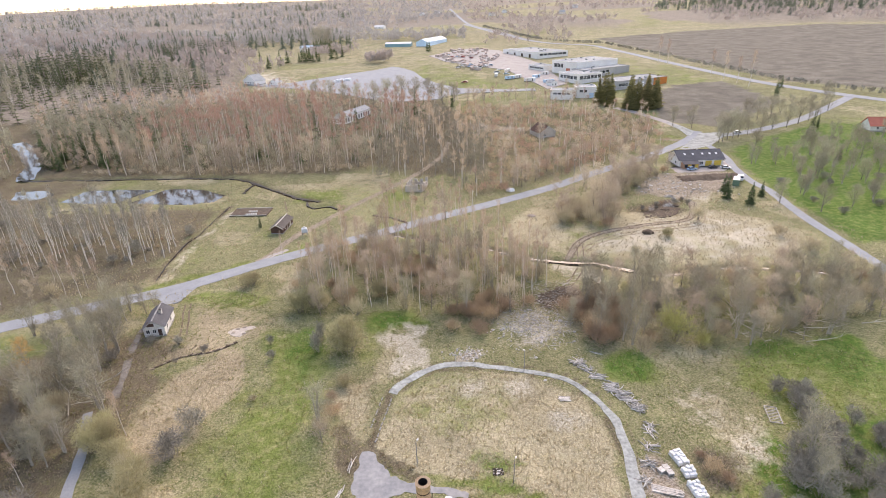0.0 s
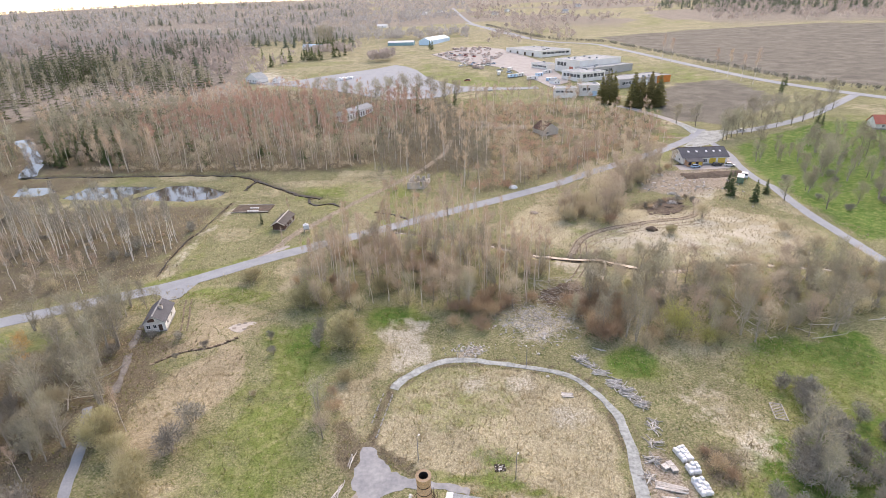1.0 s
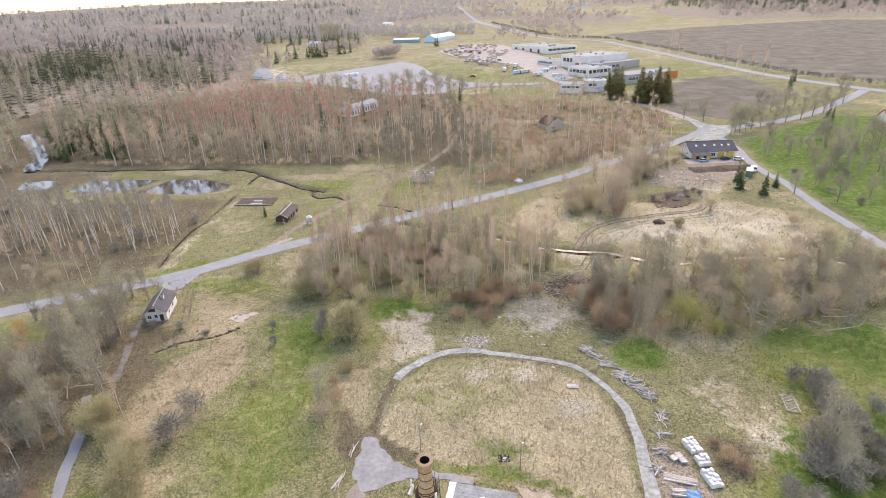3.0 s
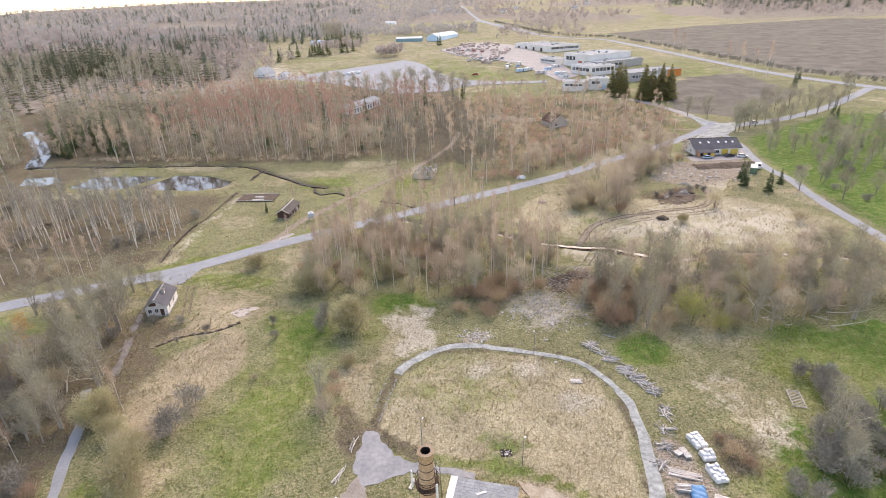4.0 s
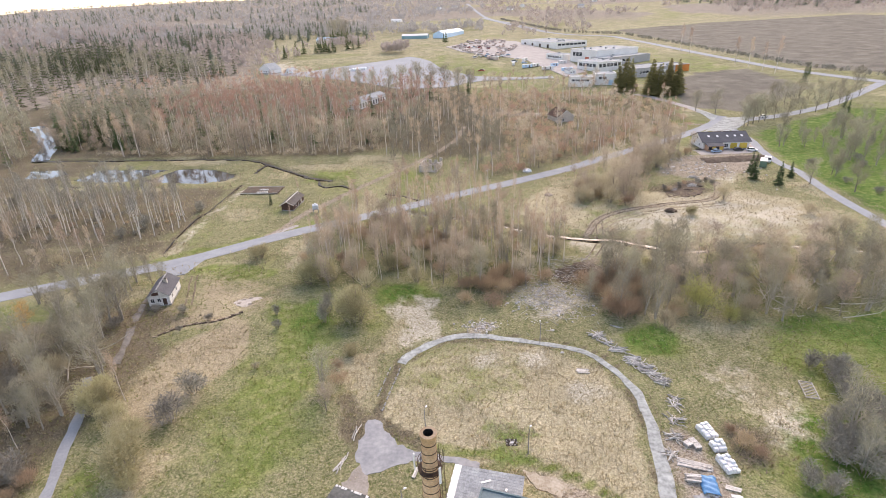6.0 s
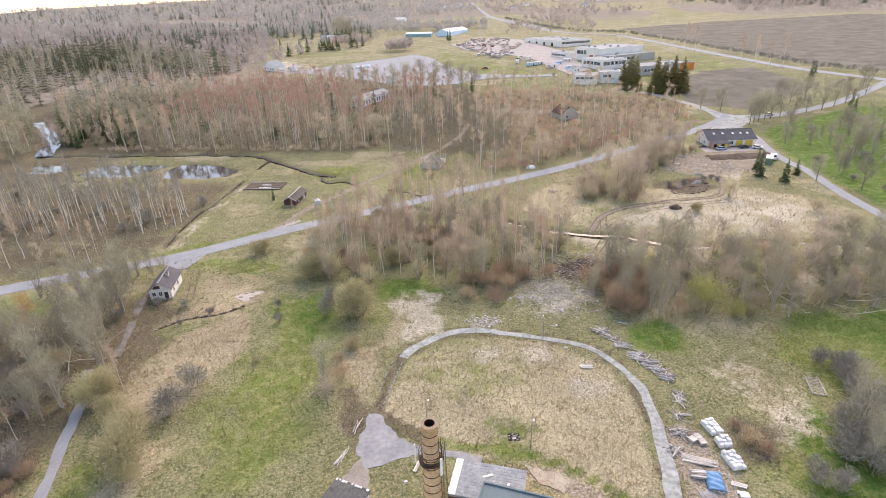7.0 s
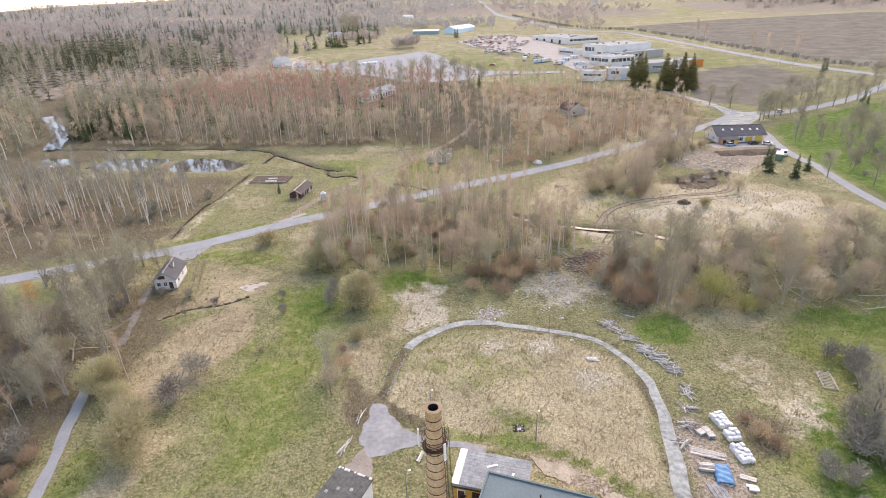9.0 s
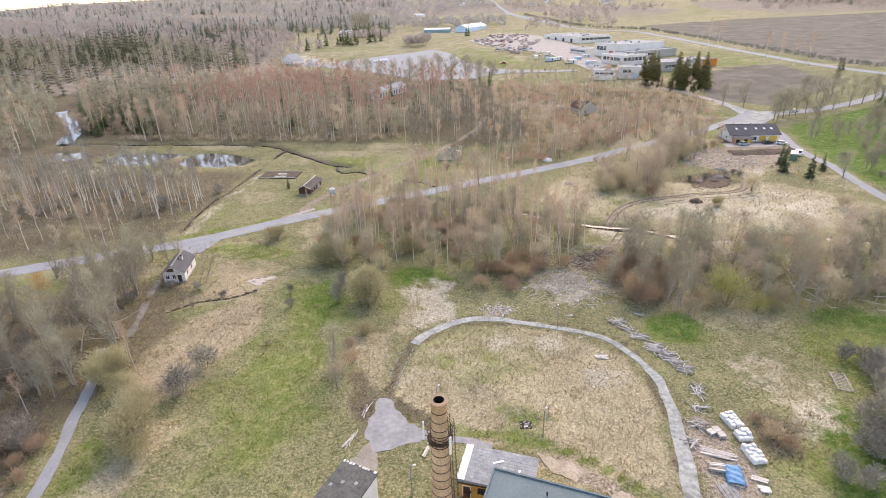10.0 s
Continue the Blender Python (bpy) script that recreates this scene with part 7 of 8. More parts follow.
def bag_mesh(seed):
    """A bulging wrapped bag about 0.95 m wide."""
    rng = random.Random(seed)
    bm = bmesh.new()
    bmesh.ops.create_cube(bm, size=1.0)
    bmesh.ops.subdivide_edges(bm, edges=list(bm.edges), cuts=3, use_grid_fill=True)
    for v in bm.verts:
        d = v.co.normalized() * 0.62
        v.co = v.co.lerp(d, 0.13)
        v.co += Vector((rng.uniform(-1, 1), rng.uniform(-1, 1), rng.uniform(-1, 1))) * 0.025
        v.co = Vector((v.co.x * 1.0, v.co.y * 0.98, (v.co.z + 0.5) * 0.85))
    for f in bm.faces:
        f.smooth = True
    me = bpy.data.meshes.new("bag")
    bm.to_mesh(me)
    bm.free()
    me.materials.append(FILM)
    return me


BAGS = [bag_mesh(i) for i in range(4)]


def pallet_mesh():
    bm = bmesh.new()
    prism(bm, [(-0.5, 0), (-0.36, 0), (-0.36, 0.09), (-0.07, 0.09), (-0.07, 0), (0.07, 0), (0.07, 0.09), (0.36, 0.09), (0.36, 0), (0.5, 0), (0.5, 0.13), (0.3, 0.13), (0.3, 0.11), (0.22, 0.11), (0.22, 0.13),
               (-0.22, 0.13), (-0.22, 0.11), (-0.3, 0.11), (-0.3, 0.13), (-0.5, 0.13)], -0.5, 0.5)
    bmesh.ops.triangulate(bm, faces=[f for f in bm.faces if len(f.verts) > 4])
    me = bpy.data.meshes.new("pallet")
    bm.to_mesh(me)
    bm.free()
    me.materials.append(OLDWOOD)
    return me


PALLET = pallet_mesh()


def bag_stack(x, y, turn, nx, ny, label, seed):
    rng = random.Random(seed)
    ob = thing("bag_stack", label, "bags", "white bag stacks", at=ground_pose(x, y, turn))
    for i in range(nx):
        for j in range(ny):
            p = part("pallet", PALLET, None, ob)
            p.matrix_basis = pose((i - (nx - 1) / 2) * 1.02, (j - (ny - 1) / 2) * 1.0, 0.02)

    for i in range(3):
        for j in range(int(ny * 1.7)):
            b = part("bag", BAGS[rng.randrange(4)], None, ob)
            b.matrix_basis = pose((i - 1) * 0.66 + rng.uniform(-.06, .06), (j - (int(ny * 1.7) - 1) / 2) * 0.6 + rng.uniform(-.06, .06), 0.14, 0, 0, rng.choice((0, 90, 180)) + rng.uniform(-12, 12)) @ Matrix.Diagonal((0.64, rng.uniform(0.5, 0.6), rng.uniform(0.55, 1.1), 1))
    return ob


bag_stack(39.2, 65.6, 12, 2, 3, "stack of white plastic-wrapped bags on pallets", 1)
bag_stack(39.5, 62.4, 6, 2, 2, "low stack of white wrapped bags on pallets", 2)
bag_stack(39.4, 59.0, 10, 2, 3, "long stack of white wrapped bags on pallets", 3)
for k, (x, y, a) in enumerate(((36.3, 63.8, 5), (36.5, 62.6, 0), (35.3, 63.2, 20))):
    ob = thing("pallet_pile", "pile of weathered wooden pallets", "pallets", "pallet piles", at=ground_pose(x, y, a))
    for i in range(4):
        p = part("pallet", PALLET, None, ob)
        p.matrix_basis = pose(0, 0, i * 0.14, 0, 0, 2 * i)


def plank_stack(label, x, y, turn, ln, n, layers, mat, seed, wide=0.22):
    rng = random.Random(seed)
    ob = thing("plank_stack", label, "planks", "plank stacks", at=ground_pose(x, y, turn))
    for b in (-0.35, 0.35):
        part("bearer", boxes((ln * b - 0.05, -0.1, 0, ln * b + 0.05, n * (wide + 0.05) + 0.1, 0.1)), OLDWOOD, ob)
    for lay in range(layers):
        for k in range(n):
            bm = bmesh.new()
            m = pose(rng.uniform(-0.2, 0.2), k * (wide + 0.05), 0.1 + lay * 0.12, 0, 0, rng.uniform(-3, 3))
            box(bm, -ln / 2, 0, 0, ln / 2, wide, 0.1, m)
            part("plank", bm, mat, ob)
    return ob


plank_stack("pale long beams stacked beside the path", 34.6, 58.6, -18, 4.6, 7, 2, PALEWOOD, 1, 0.15)
plank_stack("short weathered boards in a stack", 33.4, 56.0, -8, 2.0, 5, 4, OLDWOOD, 2)
plank_stack("pale boards lying in the grass", 38.3, 54.6, -20, 2.0, 3, 1, PALEWOOD, 3)
plank_stack("grey concrete slabs lying beside the path", 32.6, 52.2, -80, 3.2, 4, 1, CONCRETE, 4, 0.5)
plank_stack("white boards lying in the grass", 38.2, 52.9, -10, 1.2, 2, 2, WHITE, 5, 0.45)
plank_stack("old boards lying on the lawn", 23.3, 81.0, -8, 2.2, 5, 1, OLDWOOD, 6)
plank_stack("loose plank beside the chimney", -6.1, 58.4, 75, 2.0, 2, 1, PALEWOOD, 7)

# tarpaulin over a wood stack
tarp = thing("covered_stack", "firewood stack under a rumpled blue tarpaulin", "tarpaulin", at=ground_pose(35.3, 55.4, -9) @ Matrix.Diagonal((0.87, 0.87, 0.9, 1)))
for k in range(6):
    part("log", tubes(((-1.0 + k * 0.38, -1.9, 0.3), (-1.0 + k * 0.38, 1.9, 0.3), 0.17), n=8), OLDWOOD, tarp)
bm = bmesh.new()
N = 16
grid = [[bm.verts.new(((i / N - 0.5) * 2.7, (j / N - 0.5) * 3.7,
                       0.62 + 0.22 * float(vnoise(i, j, 3, 41)) + 0.08 * math.sin(j * 1.3 + i * 0.4) - 0.55 * max(0, abs(i / N - 0.5) * 2 - 0.72) * 3)) for j in range(N + 1)] for i in range(N + 1)]
for i in range(N):
    for j in range(N):
        bm.faces.new((grid[i][j], grid[i + 1][j], grid[i + 1][j + 1], grid[i][j + 1])).smooth = True
sheet = part("tarpaulin", bm, TARP, tarp, "blue plastic tarpaulin")
md = sheet.modifiers.new("thick", "SOLIDIFY")
md.thickness = 0.02
for x in (-0.7, 0.5):
    bm = bmesh.new()
    bmesh.ops.create_icosphere(bm, subdivisions=2, radius=0.24, matrix=Matrix.Translation((x, -1.95, 0.2)) @ Matrix.Diagonal((1, 0.8, 0.7, 1)))
    part("stone", bm, STONE, tarp)

# steel rack lying in the grass
rack = thing("metal_rack", "old grey metal frame with bars lying in grass", "frame", at=ground_pose(60.7, 75.2, -15) @ Matrix.Diagonal((0.85, 0.85, 0.8, 1)))
for x in (-1.2, 1.2):
    part("side_bar", boxes((x - 0.06, -2.6, 0.25, x + 0.06, 2.6, 0.4)), STEEL, rack)
for y in (-2.6, 2.6):
    part("end_bar", boxes((-1.2, y - 0.06, 0.25, 1.2, y + 0.06, 0.4)), STEEL, rack)
for k in range(10):
    part("cross_bar", boxes((-1.14, -2.3 + k * 0.5, 0.29, 1.14, -2.2 + k * 0.5, 0.36)), STEEL, rack)
for x in (-1.1, 1.1):
    for y in (-2.4, 2.4):
        part("leg", boxes((x - 0.06, y - 0.06, -0.2, x + 0.06, y + 0.06, 0.26)), STEEL, rack)


def lamp_post(x, y, h, turn, label):
    ob = thing("lamp_post", label, "street lamp", "lamp posts", at=ground_pose(x, y, turn))
    bm = bmesh.new()
    tube(bm, [(0, 0, -0.2), (0, 0, h * 0.5), (0, 0, h)], [0.09, 0.07, 0.05], 8)
    part("pole", bm, CONCRETE, ob)
    part("arm", tubes(((0, 0, h - 0.05), (0.45, 0, h + 0.12), 0.03)), STEEL, ob)
    bm = bmesh.new()
    bmesh.ops.create_uvsphere(bm, u_segments=12, v_segments=8, radius=0.21, matrix=Matrix.Translation((0.55, 0, h + 0.14)) @ Matrix.Diagonal((1.25, 0.75, 0.55, 1)))
    for f in bm.faces:
        f.smooth = True
    part("lamp_head", bm, WHITE, ob, "white lamp head")


lamp_post(10.7, 61.8, 5.0, 60, "grey lamp post with white head on the lawn")
lamp_post(-7.5, 50.9, 5.2, 20, "grey lamp post with white head beside the chimney")
lamp_post(16.8, 91.2, 4.6, 100, "grey lamp post with white head beside the path")
lamp_post(-5.2, 66.3, 5.0, 60, "grey lamp post with white head behind the chimney")
bm = bmesh.new()
tube(bm, [(0, 0, -0.2), (0, 0, 2.0)], [0.06, 0.05], 6)
tagged(part("post", bm, OLDWOOD, None), "short wooden post beside the curving path", "post").matrix_world = ground_pose(2.3, 94.9)


def utility_pole(x, y, h, turn):
    ob = thing("utility_pole", "weathered wooden power line pole", "pole", "utility poles", at=ground_pose(x, y, turn))
    bm = bmesh.new()
    tube(bm, [(0, 0, -0.3), (0, 0, h)], [0.15, 0.1], 8)
    part("pole", bm, OLDWOOD, ob)
    part("crossarm", boxes((-0.9, -0.05, h - 0.7, 0.9, 0.05, h - 0.55)), OLDWOOD, ob)
    for x0 in (-0.8, 0.0, 0.8):
        part("insulator", tubes(((x0, 0, h - 0.55), (x0, 0, h - 0.35), 0.05)), WHITE, ob)


for x, y in ((12, 189), (60, 229)):
    utility_pole(x, y, 8, 40)

# stone ring on the lawn
pit = thing("fire_pit", "small dark pit ringed with pale stones", "fire pit", at=ground_pose(8.4, 64.2) @ Matrix.Diagonal((0.95, 0.95, 0.95, 1)))


def stone_mesh(seed, r):
    rng = random.Random(seed)
    bm = bmesh.new()
    bmesh.ops.create_icosphere(bm, subdivisions=1, radius=r)
    for v in bm.verts:
        v.co *= rng.uniform(0.75, 1.2)
        v.co.z *= 0.7
    me = bpy.data.meshes.new("stone")
    bm.to_mesh(me)
    bm.free()
    me.materials.append(STONE)
    return me


STONES = [stone_mesh(i, 0.25) for i in range(4)]
for k in range(7):
    o = part("stone", STONES[k % 4], None, pit)
    o.matrix_basis = pose(0.85 * math.cos(k * 0.9), 0.7 * math.sin(k * 0.9), 0.06, 0, 0, k * 40) @ Matrix.Diagonal((0.6, 0.6, 0.6, 1))
part("ash_bed", boxes((-0.95, -0.75, -0.15, 0.95, 0.8, 0.09)), SOOT, pit)
for k in range(3):
    part("board", boxes((-0.35 + k * 0.1, -0.5 + 0.3 * k, 0.12, 0.25 + k * 0.1, -0.38 + 0.3 * k, 0.17)), WHITE, pit)

# boulders of the rubble slope
rng = random.Random(77)
for k in range(40):
    x, y = (rng.gauss(20, 5), rng.gauss(106, 4.5)) if k < 30 else (rng.gauss(4, 3.5), rng.gauss(98, 1.5))
    s = rng.uniform(0.8, 2.6) * (1.0 if k < 30 else 0.5)
    o = tagged(part("boulder", STONES[k % 4], None, None), "pale field stone lying in rough grass", "stone", "field stones")
    o.matrix_world = ground_pose(x, y, rng.uniform(0, 360)) @ Matrix.Diagonal((s, s * rng.uniform(0.7, 1.2), s * 0.7, 1))
for k in range(26):
    x, y = rng.gauss(100, 9), rng.gauss(213, 6)
    s = rng.uniform(1.2, 4.5)
    o = tagged(part("boulder", STONES[k % 4], None, None), "grey stone on the churned yard", "stone", "yard stones")
    o.matrix_world = ground_pose(x, y, rng.uniform(0, 360)) @ Matrix.Diagonal((s, s * rng.uniform(0.7, 1.2), s * 0.5, 1))


def heap(label, x, y, r, h, mat, seed, name="mound"):
    rng = random.Random(seed)
    bm = bmesh.new()
    bmesh.ops.create_icosphere(bm, subdivisions=3, radius=1)
    for v in bm.verts:
        n = noise.noise(v.co * 1.8 + Vector((seed, 0, 0))) * 0.28 + noise.noise(v.co * 5 + Vector((seed, 3, 0))) * 0.1
        v.co = Vector((v.co.x * r * (1 + n), v.co.y * r * (0.8 + n), max(v.co.z, -0.3) * h * (1 + 1.5 * n)))
    tagged(part(name, bm, mat, None), label, "heap", "heaps").matrix_world = ground_pose(x, y)


DARKEARTH = bpy.data.materials["dark_earth"]
heap("dark earth heap with roots", 69, 162, 1.9, 1.1, DARKEARTH, 1)
heap("heap of white wrapped bales beside the road", 29.3, 211, 1.8, 1.2, FILM, 5, "white_heap")
heap("low churned mud heap", 28, 122, 2.4, 0.6, DARKEARTH, 6)
heap("low churned mud heap", 32, 125, 2.0, 0.5, DARKEARTH, 7)
slab("churned_earth", [(72.5, 178), (76, 184), (80.7, 189), (86, 193), (91, 192), (89, 184), (85, 178), (79, 175.5), (74, 174.5)], DARKEARTH, "dark churned earth strewn with roots", 0.1, 1.1, "earth")
slab("churned_earth", [(24.5, 120), (27, 123.5), (31.8, 127), (35.8, 126), (37.2, 123.4), (34.5, 120.3), (30, 118.6), (26.5, 117)], DARKEARTH, "dark wet churned mud beside the thicket", 0.1, 0.9, "earth")
for k, (x, y, r, h) in enumerate(((86, 189.5, 1.8, 0.5), (77, 181, 1.5, 0.4), (83, 183, 1.6, 0.45), (88, 186, 1.2, 0.5))):
    heap("small dark earth heap with roots and stones", x, y, r, h, DARKEARTH, 20 + k)
heap("dark log heap in straw", 33, 181, 1.6, 0.5, BARK, 8)

# broken slab with hatches, and a line of old foundations
slab_ob = thing("concrete_slab", "cracked pale concrete slab with dark hatches", "slab", at=ground_pose(-49.8, 109.8, 12))
bm = bmesh.new()
rim = [((2.5 + 0.9 * math.sin(a * 2.3) + 0.5 * math.sin(a * 5)) * math.cos(a), (2.0 + 0.7 * math.sin(a * 3.1)) * math.sin(a)) for a in (k * 2 * math.pi / 22 for k in range(22))]
prism(bm, rim, -0.3, 0.12)
bmesh.ops.transform(bm, matrix=Matrix(((1, 0, 0, 0), (0, 0, 1, 0), (0, 1, 0, 0), (0, 0, 0, 1))), verts=bm.verts)
part("slab", bm, material("pale_dusty_concrete", (0.42, 0.37, 0.31), (0.58, 0.53, 0.46), 0.8, 4, 0.9, 0.3), slab_ob)
for x, y in ((-0.9, 1.2), (0.6, 1.5), (0.7, -1.4), (-1.8, -0.2)):
    part("hatch", boxes((x - 0.45, y - 0.35, 0.1, x + 0.45, y + 0.35, 0.16)), BARK, slab_ob)
found = thing("foundation", "broken row of old brown foundation blocks", "ruin", at=Matrix.Identity(4))
rng = random.Random(9)
for k in range(26):
    t = k / 25
    x, y = -65 + 15.5 * t, 95.8 + 9.2 * t + 1.2 * math.sin(t * 6)
    bm = bmesh.new()
    box(bm, -0.5, -0.25, -0.3, 0.5, 0.25, rng.uniform(0.05, 0.3), pose(x, y, height(x, y), 0, rng.uniform(-6, 6), 25 + rng.uniform(-20, 20)))
    part("block", bm, DARKEARTH if k % 3 else DIRT, found)

# garden plot
plot = thing("garden_plot", "dark dug garden plot with boards", "garden bed", at=pose(-74, 194.5, 0.2, 0, 0, -2))
part("soil", boxes((-7.2, -4.2, -0.3, 7.2, 4.2, 0.12)), DARKEARTH, plot)
for k in (0, 3):
    part("edge_board", boxes((-7.2, -4.2 + k * 2.75, 0.1, 7.2, -4.08 + k * 2.75, 0.3)), OLDWOOD, plot)
for k in range(9):
    part("cover", boxes((-1 + 0.9 * (k % 5), -3.6 + 3.2 * (k // 5), 0.12, -0.4 + 0.9 * (k % 5), -2.9 + 3.2 * (k // 5), 0.5)), PLASTER, plot)

# small tank on a stand by the track
tank = thing("water_tank", "pale grey water tank on a low stand", "tank", at=ground_pose(-47.4, 169.2, 20))
for x in (-0.8, 0.8):
    for y in (-0.8, 0.8):
        part("leg", boxes((x - 0.07, y - 0.07, -0.2, x + 0.07, y + 0.07, 1.3)), STEEL, tank)
part("shelf", boxes((-1.1, -1.1, 1.3, 1.1, 1.1, 1.42)), OLDWOOD, tank)
part("tank", bevelled(boxes((-0.95, -0.95, 1.42, 0.95, 0.95, 2.8)), 0.12), material("grey_blue_plastic", (0.48, 0.52, 0.56), (0.6, 0.63, 0.66), 1, 5, 0.5, 0.05), tank)
part("lid", bevelled(boxes((-0.3, -0.3, 2.8, 0.3, 0.3, 3.3)), 0.06), WHITE, tank)


# ---- vehicles ----
TYRE = plain("black_rubber", (0.02, 0.02, 0.02), 0.9)
PAINTS = {"white": plain("white_car_paint", (0.75, 0.75, 0.75), 0.3), "dark": plain("dark_car_paint", (0.03, 0.035, 0.045), 0.3),
          "blue": plain("pale_blue_car_paint", (0.35, 0.5, 0.65), 0.3), "red": plain("red_car_paint", (0.35, 0.05, 0.04), 0.3), "green": plain("green_truck_paint", (0.12, 0.2, 0.14), 0.5)}


def car_meshes():
    bm = bmesh.new()
    prism(bm, [(-2.15, 0.3), (2.15, 0.3), (2.2, 0.75), (1.25, 0.92), (-2.1, 0.95), (-2.2, 0.7)], -0.85, 0.85)
    bevelled(bm, 0.06)
    body = bpy.data.meshes.new("body")
    bm.to_mesh(body)
    bm.free()
    bm = bmesh.new()
    prism(bm, [(-1.9, 0.92), (1.2, 0.9), (0.45, 1.42), (-1.4, 1.44)], -0.76, 0.76)
    cab = bpy.data.meshes.new("cabin")
    bm.to_mesh(cab)
    bm.free()
    cab.materials.append(GLASS)
    bm = bmesh.new()
    prism(bm, [(-1.38, 1.42), (0.43, 1.40), (0.4, 1.47), (-1.35, 1.49)], -0.74, 0.74)
    roof = bpy.data.meshes.new("car_roof")
    bm.to_mesh(roof)
    bm.free()
    bm = bmesh.new()
    tube(bm, [(0, -0.1, 0), (0, 0.1, 0)], [0.32, 0.32], 12)
    wheel = bpy.data.meshes.new("wheel")
    bm.to_mesh(wheel)
    bm.free()
    wheel.materials.append(TYRE)
    bm = bmesh.new()
    tube(bm, [(0, -0.11, 0), (0, 0.11, 0)], [0.18, 0.18], 8)
    rim = bpy.data.meshes.new("rim")
    bm.to_mesh(rim)
    bm.free()
    rim.materials.append(STEEL)
    return body, cab, roof, wheel, rim


CAR = car_meshes()
BODIES = {}


def car(x, y, turn, paint, label, size=1.0, z=None):
    body, cab, roof, wheel, rim = CAR
    if paint not in BODIES:
        BODIES[paint] = (body.copy(), roof.copy())
        for me in BODIES[paint]:
            me.materials.append(PAINTS[paint])
    m = pose(x, y, float(rise(x, y)) + 0.1 if z is None else z, 0, 0, turn) @ Matrix.Diagonal((size, size, size, 1))
    ob = thing("car", label, "car", "parked cars", at=m)
    part("body", BODIES[paint][0], None, ob)
    part("cabin", cab, None, ob)
    part("car_roof", BODIES[paint][1], None, ob)
    for a in (-1.35, 1.35):
        for b in (-0.8, 0.8):
            w = part("wheel", wheel, None, ob)
            w.matrix_basis = pose(a, b, 0.32)
            part("rim", rim, None, w)


car(124.4, 233.4, 8, "dark", "dark car parked in the gravel yard")
car(129.6, 232.2, -20, "white", "white car parked in the gravel yard")
car(114, 231.6, 12, "blue", "pale blue car parked in the gravel yard")
car(167, 295.0, 12, "white", "white car on the tree-lined road")
rng = random.Random(4)
for k, (x, y) in enumerate(((22, 584), (28, 588), (34, 590), (40, 586), (45, 580), (51, 588), (57, 595), (31, 672), (24, 678), (18, 676), (5, 699), (58, 542), (66, 530), (73, 519), (48, 610), (36, 604), (26, 600),
                            (14, 690), (40, 660), (62, 560), (24, 492))):
    z = float(rise(x, y)) + 0.45
    car(x, y, rng.uniform(0, 180), rng.choice(("white", "white", "blue", "dark", "white", "red")), "car parked on the pale works yard", rng.uniform(1.0, 1.5), z)

# container and van by the side road
cont = thing("container", "grey-green container beside the side road", "container", at=at(122.3, 206.5, 60))
part("body", bevelled(boxes((0, 0, 0.15, 6, 2.5, 2.6)), 0.05), PAINTS["green"], cont)
for k in range(14):
    part("rib", boxes((0.2 + k * 0.42, -0.05, 0.25, 0.35 + k * 0.42, 0.0, 2.5)), PAINTS["green"], cont)
part("top", boxes((-0.02, -0.02, 2.6, 6.02, 2.52, 2.68)), PANEL, cont, "pale container top")
car(127.5, 215.5, 60, "white", "white van beside the side road", 1.5, 0.05)

# round bales on the parking ground
bm = bmesh.new()
tube(bm, [(-0.65, 0, 0), (-0.6, 0, 0), (0.6, 0, 0), (0.65, 0, 0)], [0.6, 0.7, 0.7, 0.6], 14)
BALE = bpy.data.meshes.new("bale")
bm.to_mesh(BALE)
bm.free()
BALE.materials.append(FILM)
rng = random.Random(6)
for k in range(20):
    x, y = -96 + 0.75 * k + rng.uniform(-2, 2), 519 + 0.5 * k + rng.uniform(-4, 4)
    o = tagged(part("bale", BALE, None, None), "white wrapped round bale on the parking ground", "bale", "white bales")
    o.matrix_world = pose(x, y, float(rise(x, y)) + 1.3, 0, 0, rng.uniform(0, 180)) @ Matrix.Diagonal((1.5, 1.5, 1.5, 1))

# scrap and rubble of the works yard
rng = random.Random(12)
bm = bmesh.new()
for k in range(170):
    x, y = rng.uniform(0, 75), rng.uniform(560, 760)
    if abs(x - 40) + abs(y - 690) * 0.3 > 42:
        continue
    s = rng.uniform(0.8, 3.0)
    box(bm, -s, -s * 0.6, 0, s, s * 0.6, s * rng.uniform(0.4, 1.0), pose(x, y, float(rise(x, y)) + 0.35, rng.uniform(-12, 12), rng.uniform(-12, 12), rng.uniform(0, 180)))
tagged(part("scrap", bm, material("rusty_scrap", (0.34, 0.22, 0.17), (0.62, 0.56, 0.51), 0.15, 1, 0.8, 0.2), None), "rusty scrap and rubble heaped on the works yard", "scrap", kind="stuff")

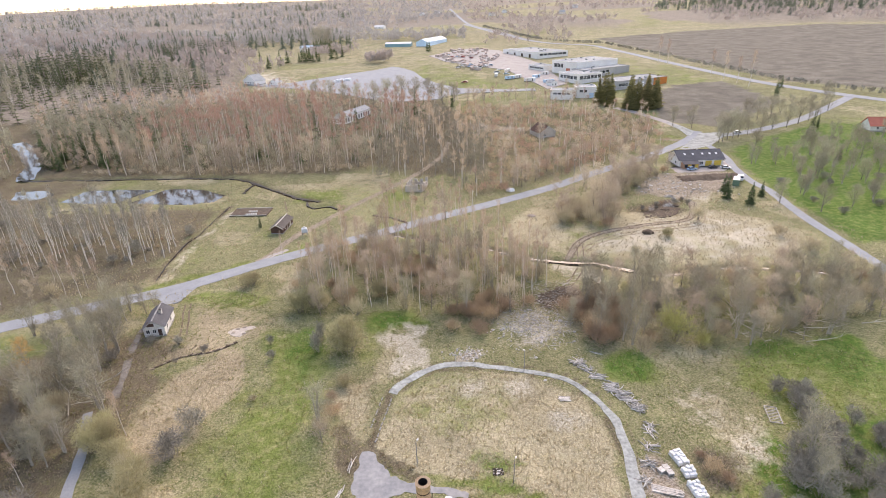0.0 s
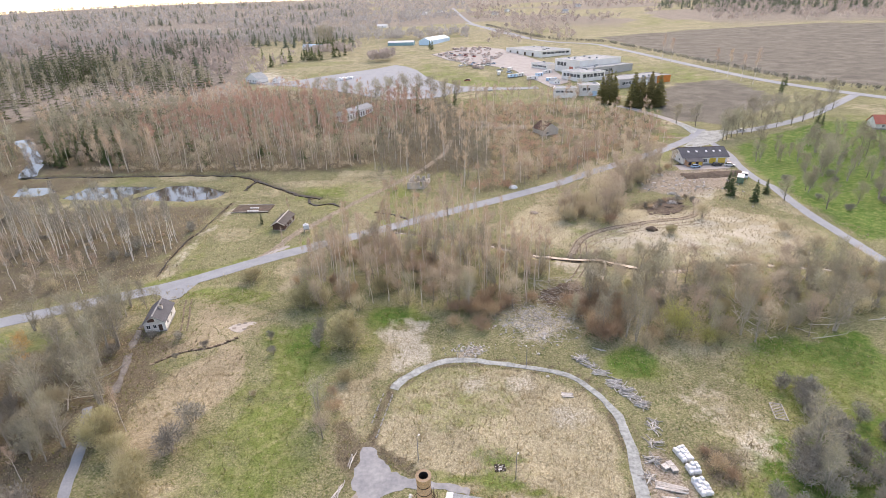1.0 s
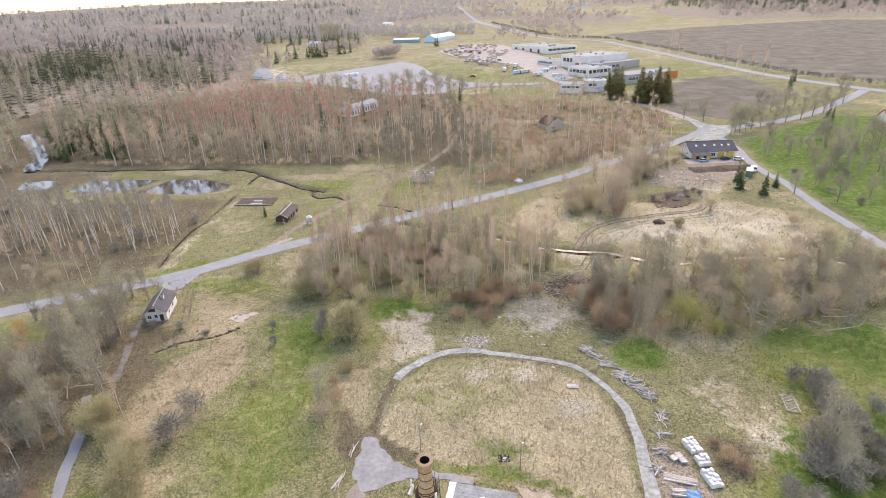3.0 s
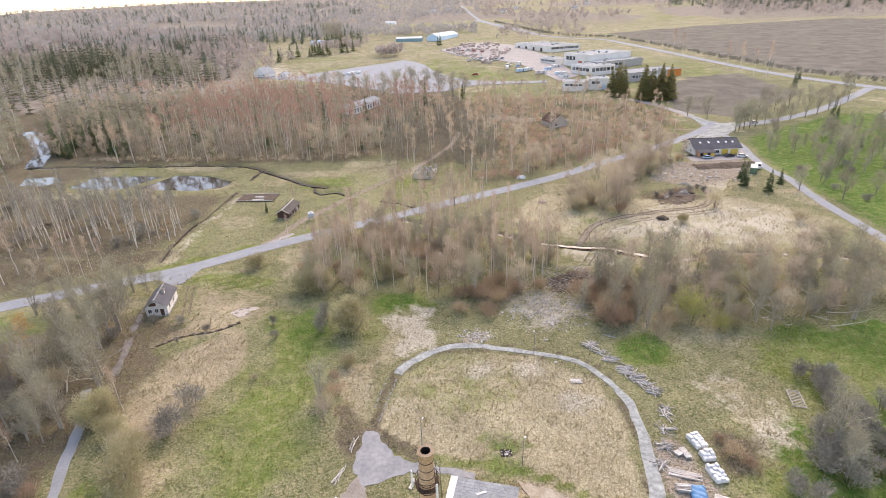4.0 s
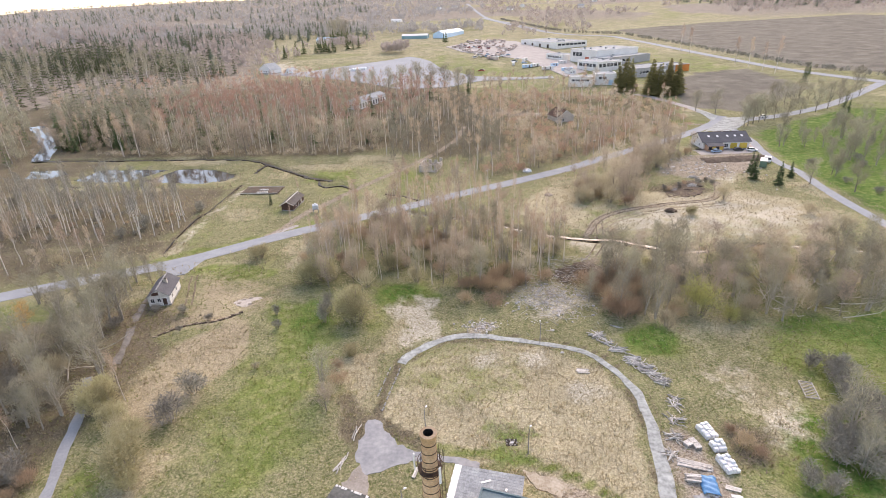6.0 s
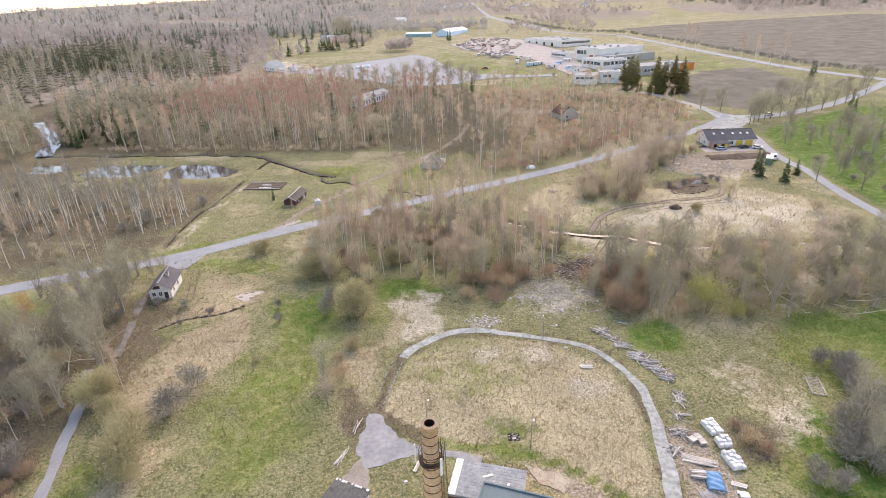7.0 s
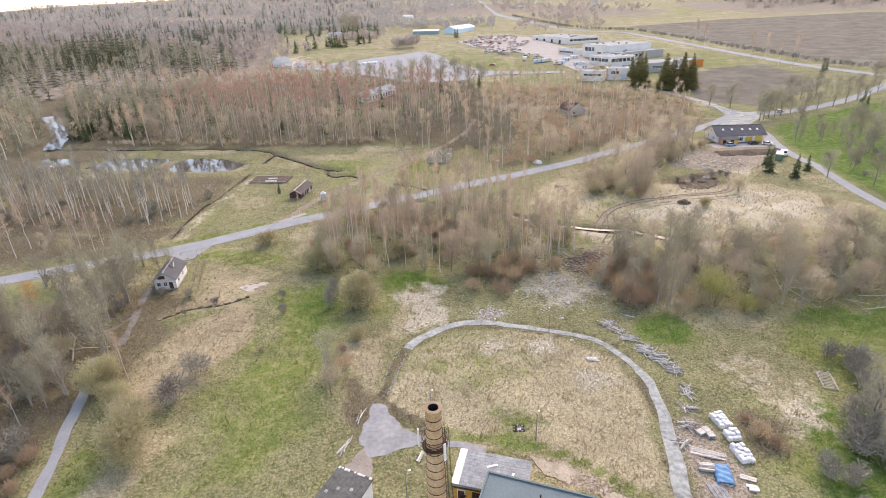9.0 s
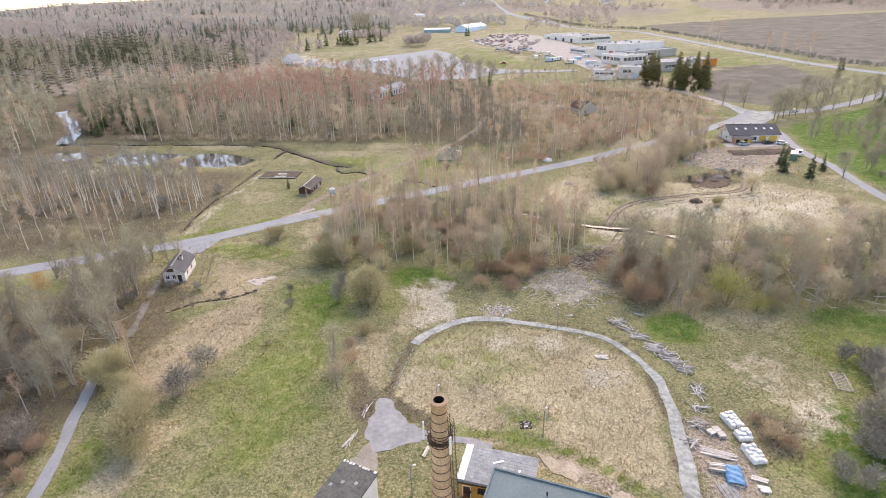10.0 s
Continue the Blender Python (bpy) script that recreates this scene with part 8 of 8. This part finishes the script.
# pale fallen stems in the thicket along the brook
FALLEN = []
for i in range(4):
    rng = random.Random(60 + i)
    v, f = [], []
    pts = [Vector((0, 0, 0.1)), Vector((2.2, rng.uniform(-.4, .4), 0.9)), Vector((4.6, rng.uniform(-.8, .8), 1.9)), Vector((6.6, rng.uniform(-1, 1), 2.6 + rng.uniform(-.5, 1)))]
    tri_tube(v, f, pts, [0.13, 0.11, 0.08, 0.03], 5)
    for k in range(7):
        a = pts[1 + k % 3]
        e = a + Vector((rng.uniform(0.5, 2), rng.uniform(-1.6, 1.6), rng.uniform(0.2, 1.6)))
        tri_tube(v, f, [a, e], [0.05, 0.015], 3)
    me = mesh_of("fallen_stem", v, f)
    me.materials.append(material("bleached_bark_%d" % i, (0.46, 0.42, 0.35), (0.64, 0.60, 0.52), 1, 6, 0.9, 0.2))
    FALLEN.append(me)
rng = random.Random(61)
for k in range(44):
    x, y = (rng.gauss(78, 9), rng.gauss(108, 5)) if k % 3 else (rng.uniform(42, 104), rng.uniform(101, 124))
    if k > 36:
        x, y = rng.uniform(-88, -66), rng.uniform(72, 96)
    o = tagged(part("fallen_tree", FALLEN[k % 4], None, None), "pale leaning dead stem in the thicket", "tree", "dead stems")
    s = rng.uniform(0.7, 1.1)
    o.matrix_world = ground_pose(x, y, rng.uniform(0, 360)) @ Matrix.Diagonal((s, s, s, 1))

# brushwood strewn over the cleared slope
rng = random.Random(31)
v, f = [], []
for k in range(560):
    x, y = (rng.gauss(23, 4.2), rng.gauss(109, 5.5)) if k % 3 else (rng.uniform(24, 36), rng.uniform(117, 130))
    a, ln = rng.uniform(0, 6.28), rng.uniform(0.8, 2.6)
    z = 0.12 + rng.uniform(0, 0.25)
    tri_tube(v, f, [Vector((x, y, z)), Vector((x + math.cos(a) * ln, y + math.sin(a) * ln, z + rng.uniform(-0.05, 0.4)))], [0.06, 0.03], 3)
me = mesh_of("brushwood", v, f)
me.materials.append(material("bleached_brushwood", (0.40, 0.375, 0.33), (0.62, 0.60, 0.55), 1, 6, 0.9, 0.2))
tagged(new("brushwood", me), "pale brushwood strewn over cleared ground", "brushwood", kind="stuff")

# pale stones and rubble in the bleached grass
rng = random.Random(83)
bm = bmesh.new()
for k in range(360):
    x, y = ((rng.gauss(20, 4.5), rng.gauss(106, 4.5)), (rng.gauss(22, 4), rng.gauss(110, 4)), (rng.gauss(5.5, 2), rng.gauss(97.5, 1.2)), (rng.gauss(100, 9), rng.gauss(208, 8)))[k % 4]
    s = rng.uniform(0.08, 0.26) * (1.8 if k % 4 == 3 else 1)
    box(bm, -s, -s * 0.7, -0.1, s, s * 0.7, s * 0.7, pose(x, y, height(x, y) + 0.02, rng.uniform(-20, 20), rng.uniform(-20, 20), rng.uniform(0, 180)))
tagged(part("rubble", bm, material("bleached_rubble", (0.36, 0.34, 0.30), (0.6, 0.57, 0.52), 0.8, 3, 0.9, 0.2), None), "pale stone rubble strewn in bleached grass", "rubble", kind="stuff")

# broken kerb stones along the worn way to the pavement
rng = random.Random(19)
for side, n in ((0.95, 9), (-0.95, 6)):
    for k in range(n):
        t = (k + rng.uniform(-0.3, 0.3)) / 9
        x, y = -11.9 - 2.2 * t + side, 83.0 - 12.5 * t
        bm = boxes((-0.12, -0.45, -0.2, 0.12, 0.45, 0.14))
        bevelled(bm, 0.03)
        tagged(part("kerb_stone", bm, CONCRETE, None), "broken pale kerb stone beside the worn way", "kerb stone", "kerb stones").matrix_world = ground_pose(x, y, -9 + rng.uniform(-12, 12))

# dark churned debris above the rubble slope
rng = random.Random(23)
v, f = [], []
for k in range(260):
    x, y = rng.gauss(31, 3), rng.gauss(122, 2.2)
    a, ln = rng.uniform(0, 6.28), rng.uniform(0.6, 2.2)
    z = 0.1 + rng.uniform(0.02, 0.3)
    tri_tube(v, f, [Vector((x, y, z)), Vector((x + math.cos(a) * ln, y + math.sin(a) * ln, z + rng.uniform(-0.05, 0.5)))], [0.07, 0.03], 3)
me = mesh_of("debris", v, f)
me.materials.append(RUTSOIL)
tagged(new("debris", me), "dark roots and branches churned into mud", "brushwood", kind="stuff")


def trailer(x, y, turn, ln, mat, label):
    """A site trailer: body with ribs, roof, door and skids."""
    ob = thing("site_trailer", label, "trailer", "site trailers", at=at(x, y, turn))
    for q in (0.3, 2.1):
        part("skid", boxes((0.1, q - 0.1, -0.3, ln - 0.1, q + 0.1, 0.5)), IRON, ob)
    part("body", bevelled(boxes((0, 0, 0.5, ln, 2.5, 3.0)), 0.06), mat, ob)
    part("roof", boxes((-0.08, -0.08, 3.0, ln + 0.08, 2.58, 3.12)), WHITE, ob)
    m = side_matrix("f", ln, 2.5)
    door(ob, m, ln * 0.65, 0.9, 2.0, IRON, z=0.6)
    window(ob, m, ln * 0.2, 1.5, 1.4, 0.9, WHITE)


for k, (x, y, turn, ln) in enumerate(((62, 503, 20, 9), (71, 507, 35, 8), (77, 488, 10, 10), (88, 505, 28, 7), (97, 519, 27, 9), (68, 545, 60, 8), (92, 478, 5, 9), (56, 520, 80, 7))):
    trailer(x, y, turn, ln, PANEL if k % 3 else SKYBLUE, "pale site trailer parked at the works yard" if k % 3 else "pale blue site trailer at the works yard")
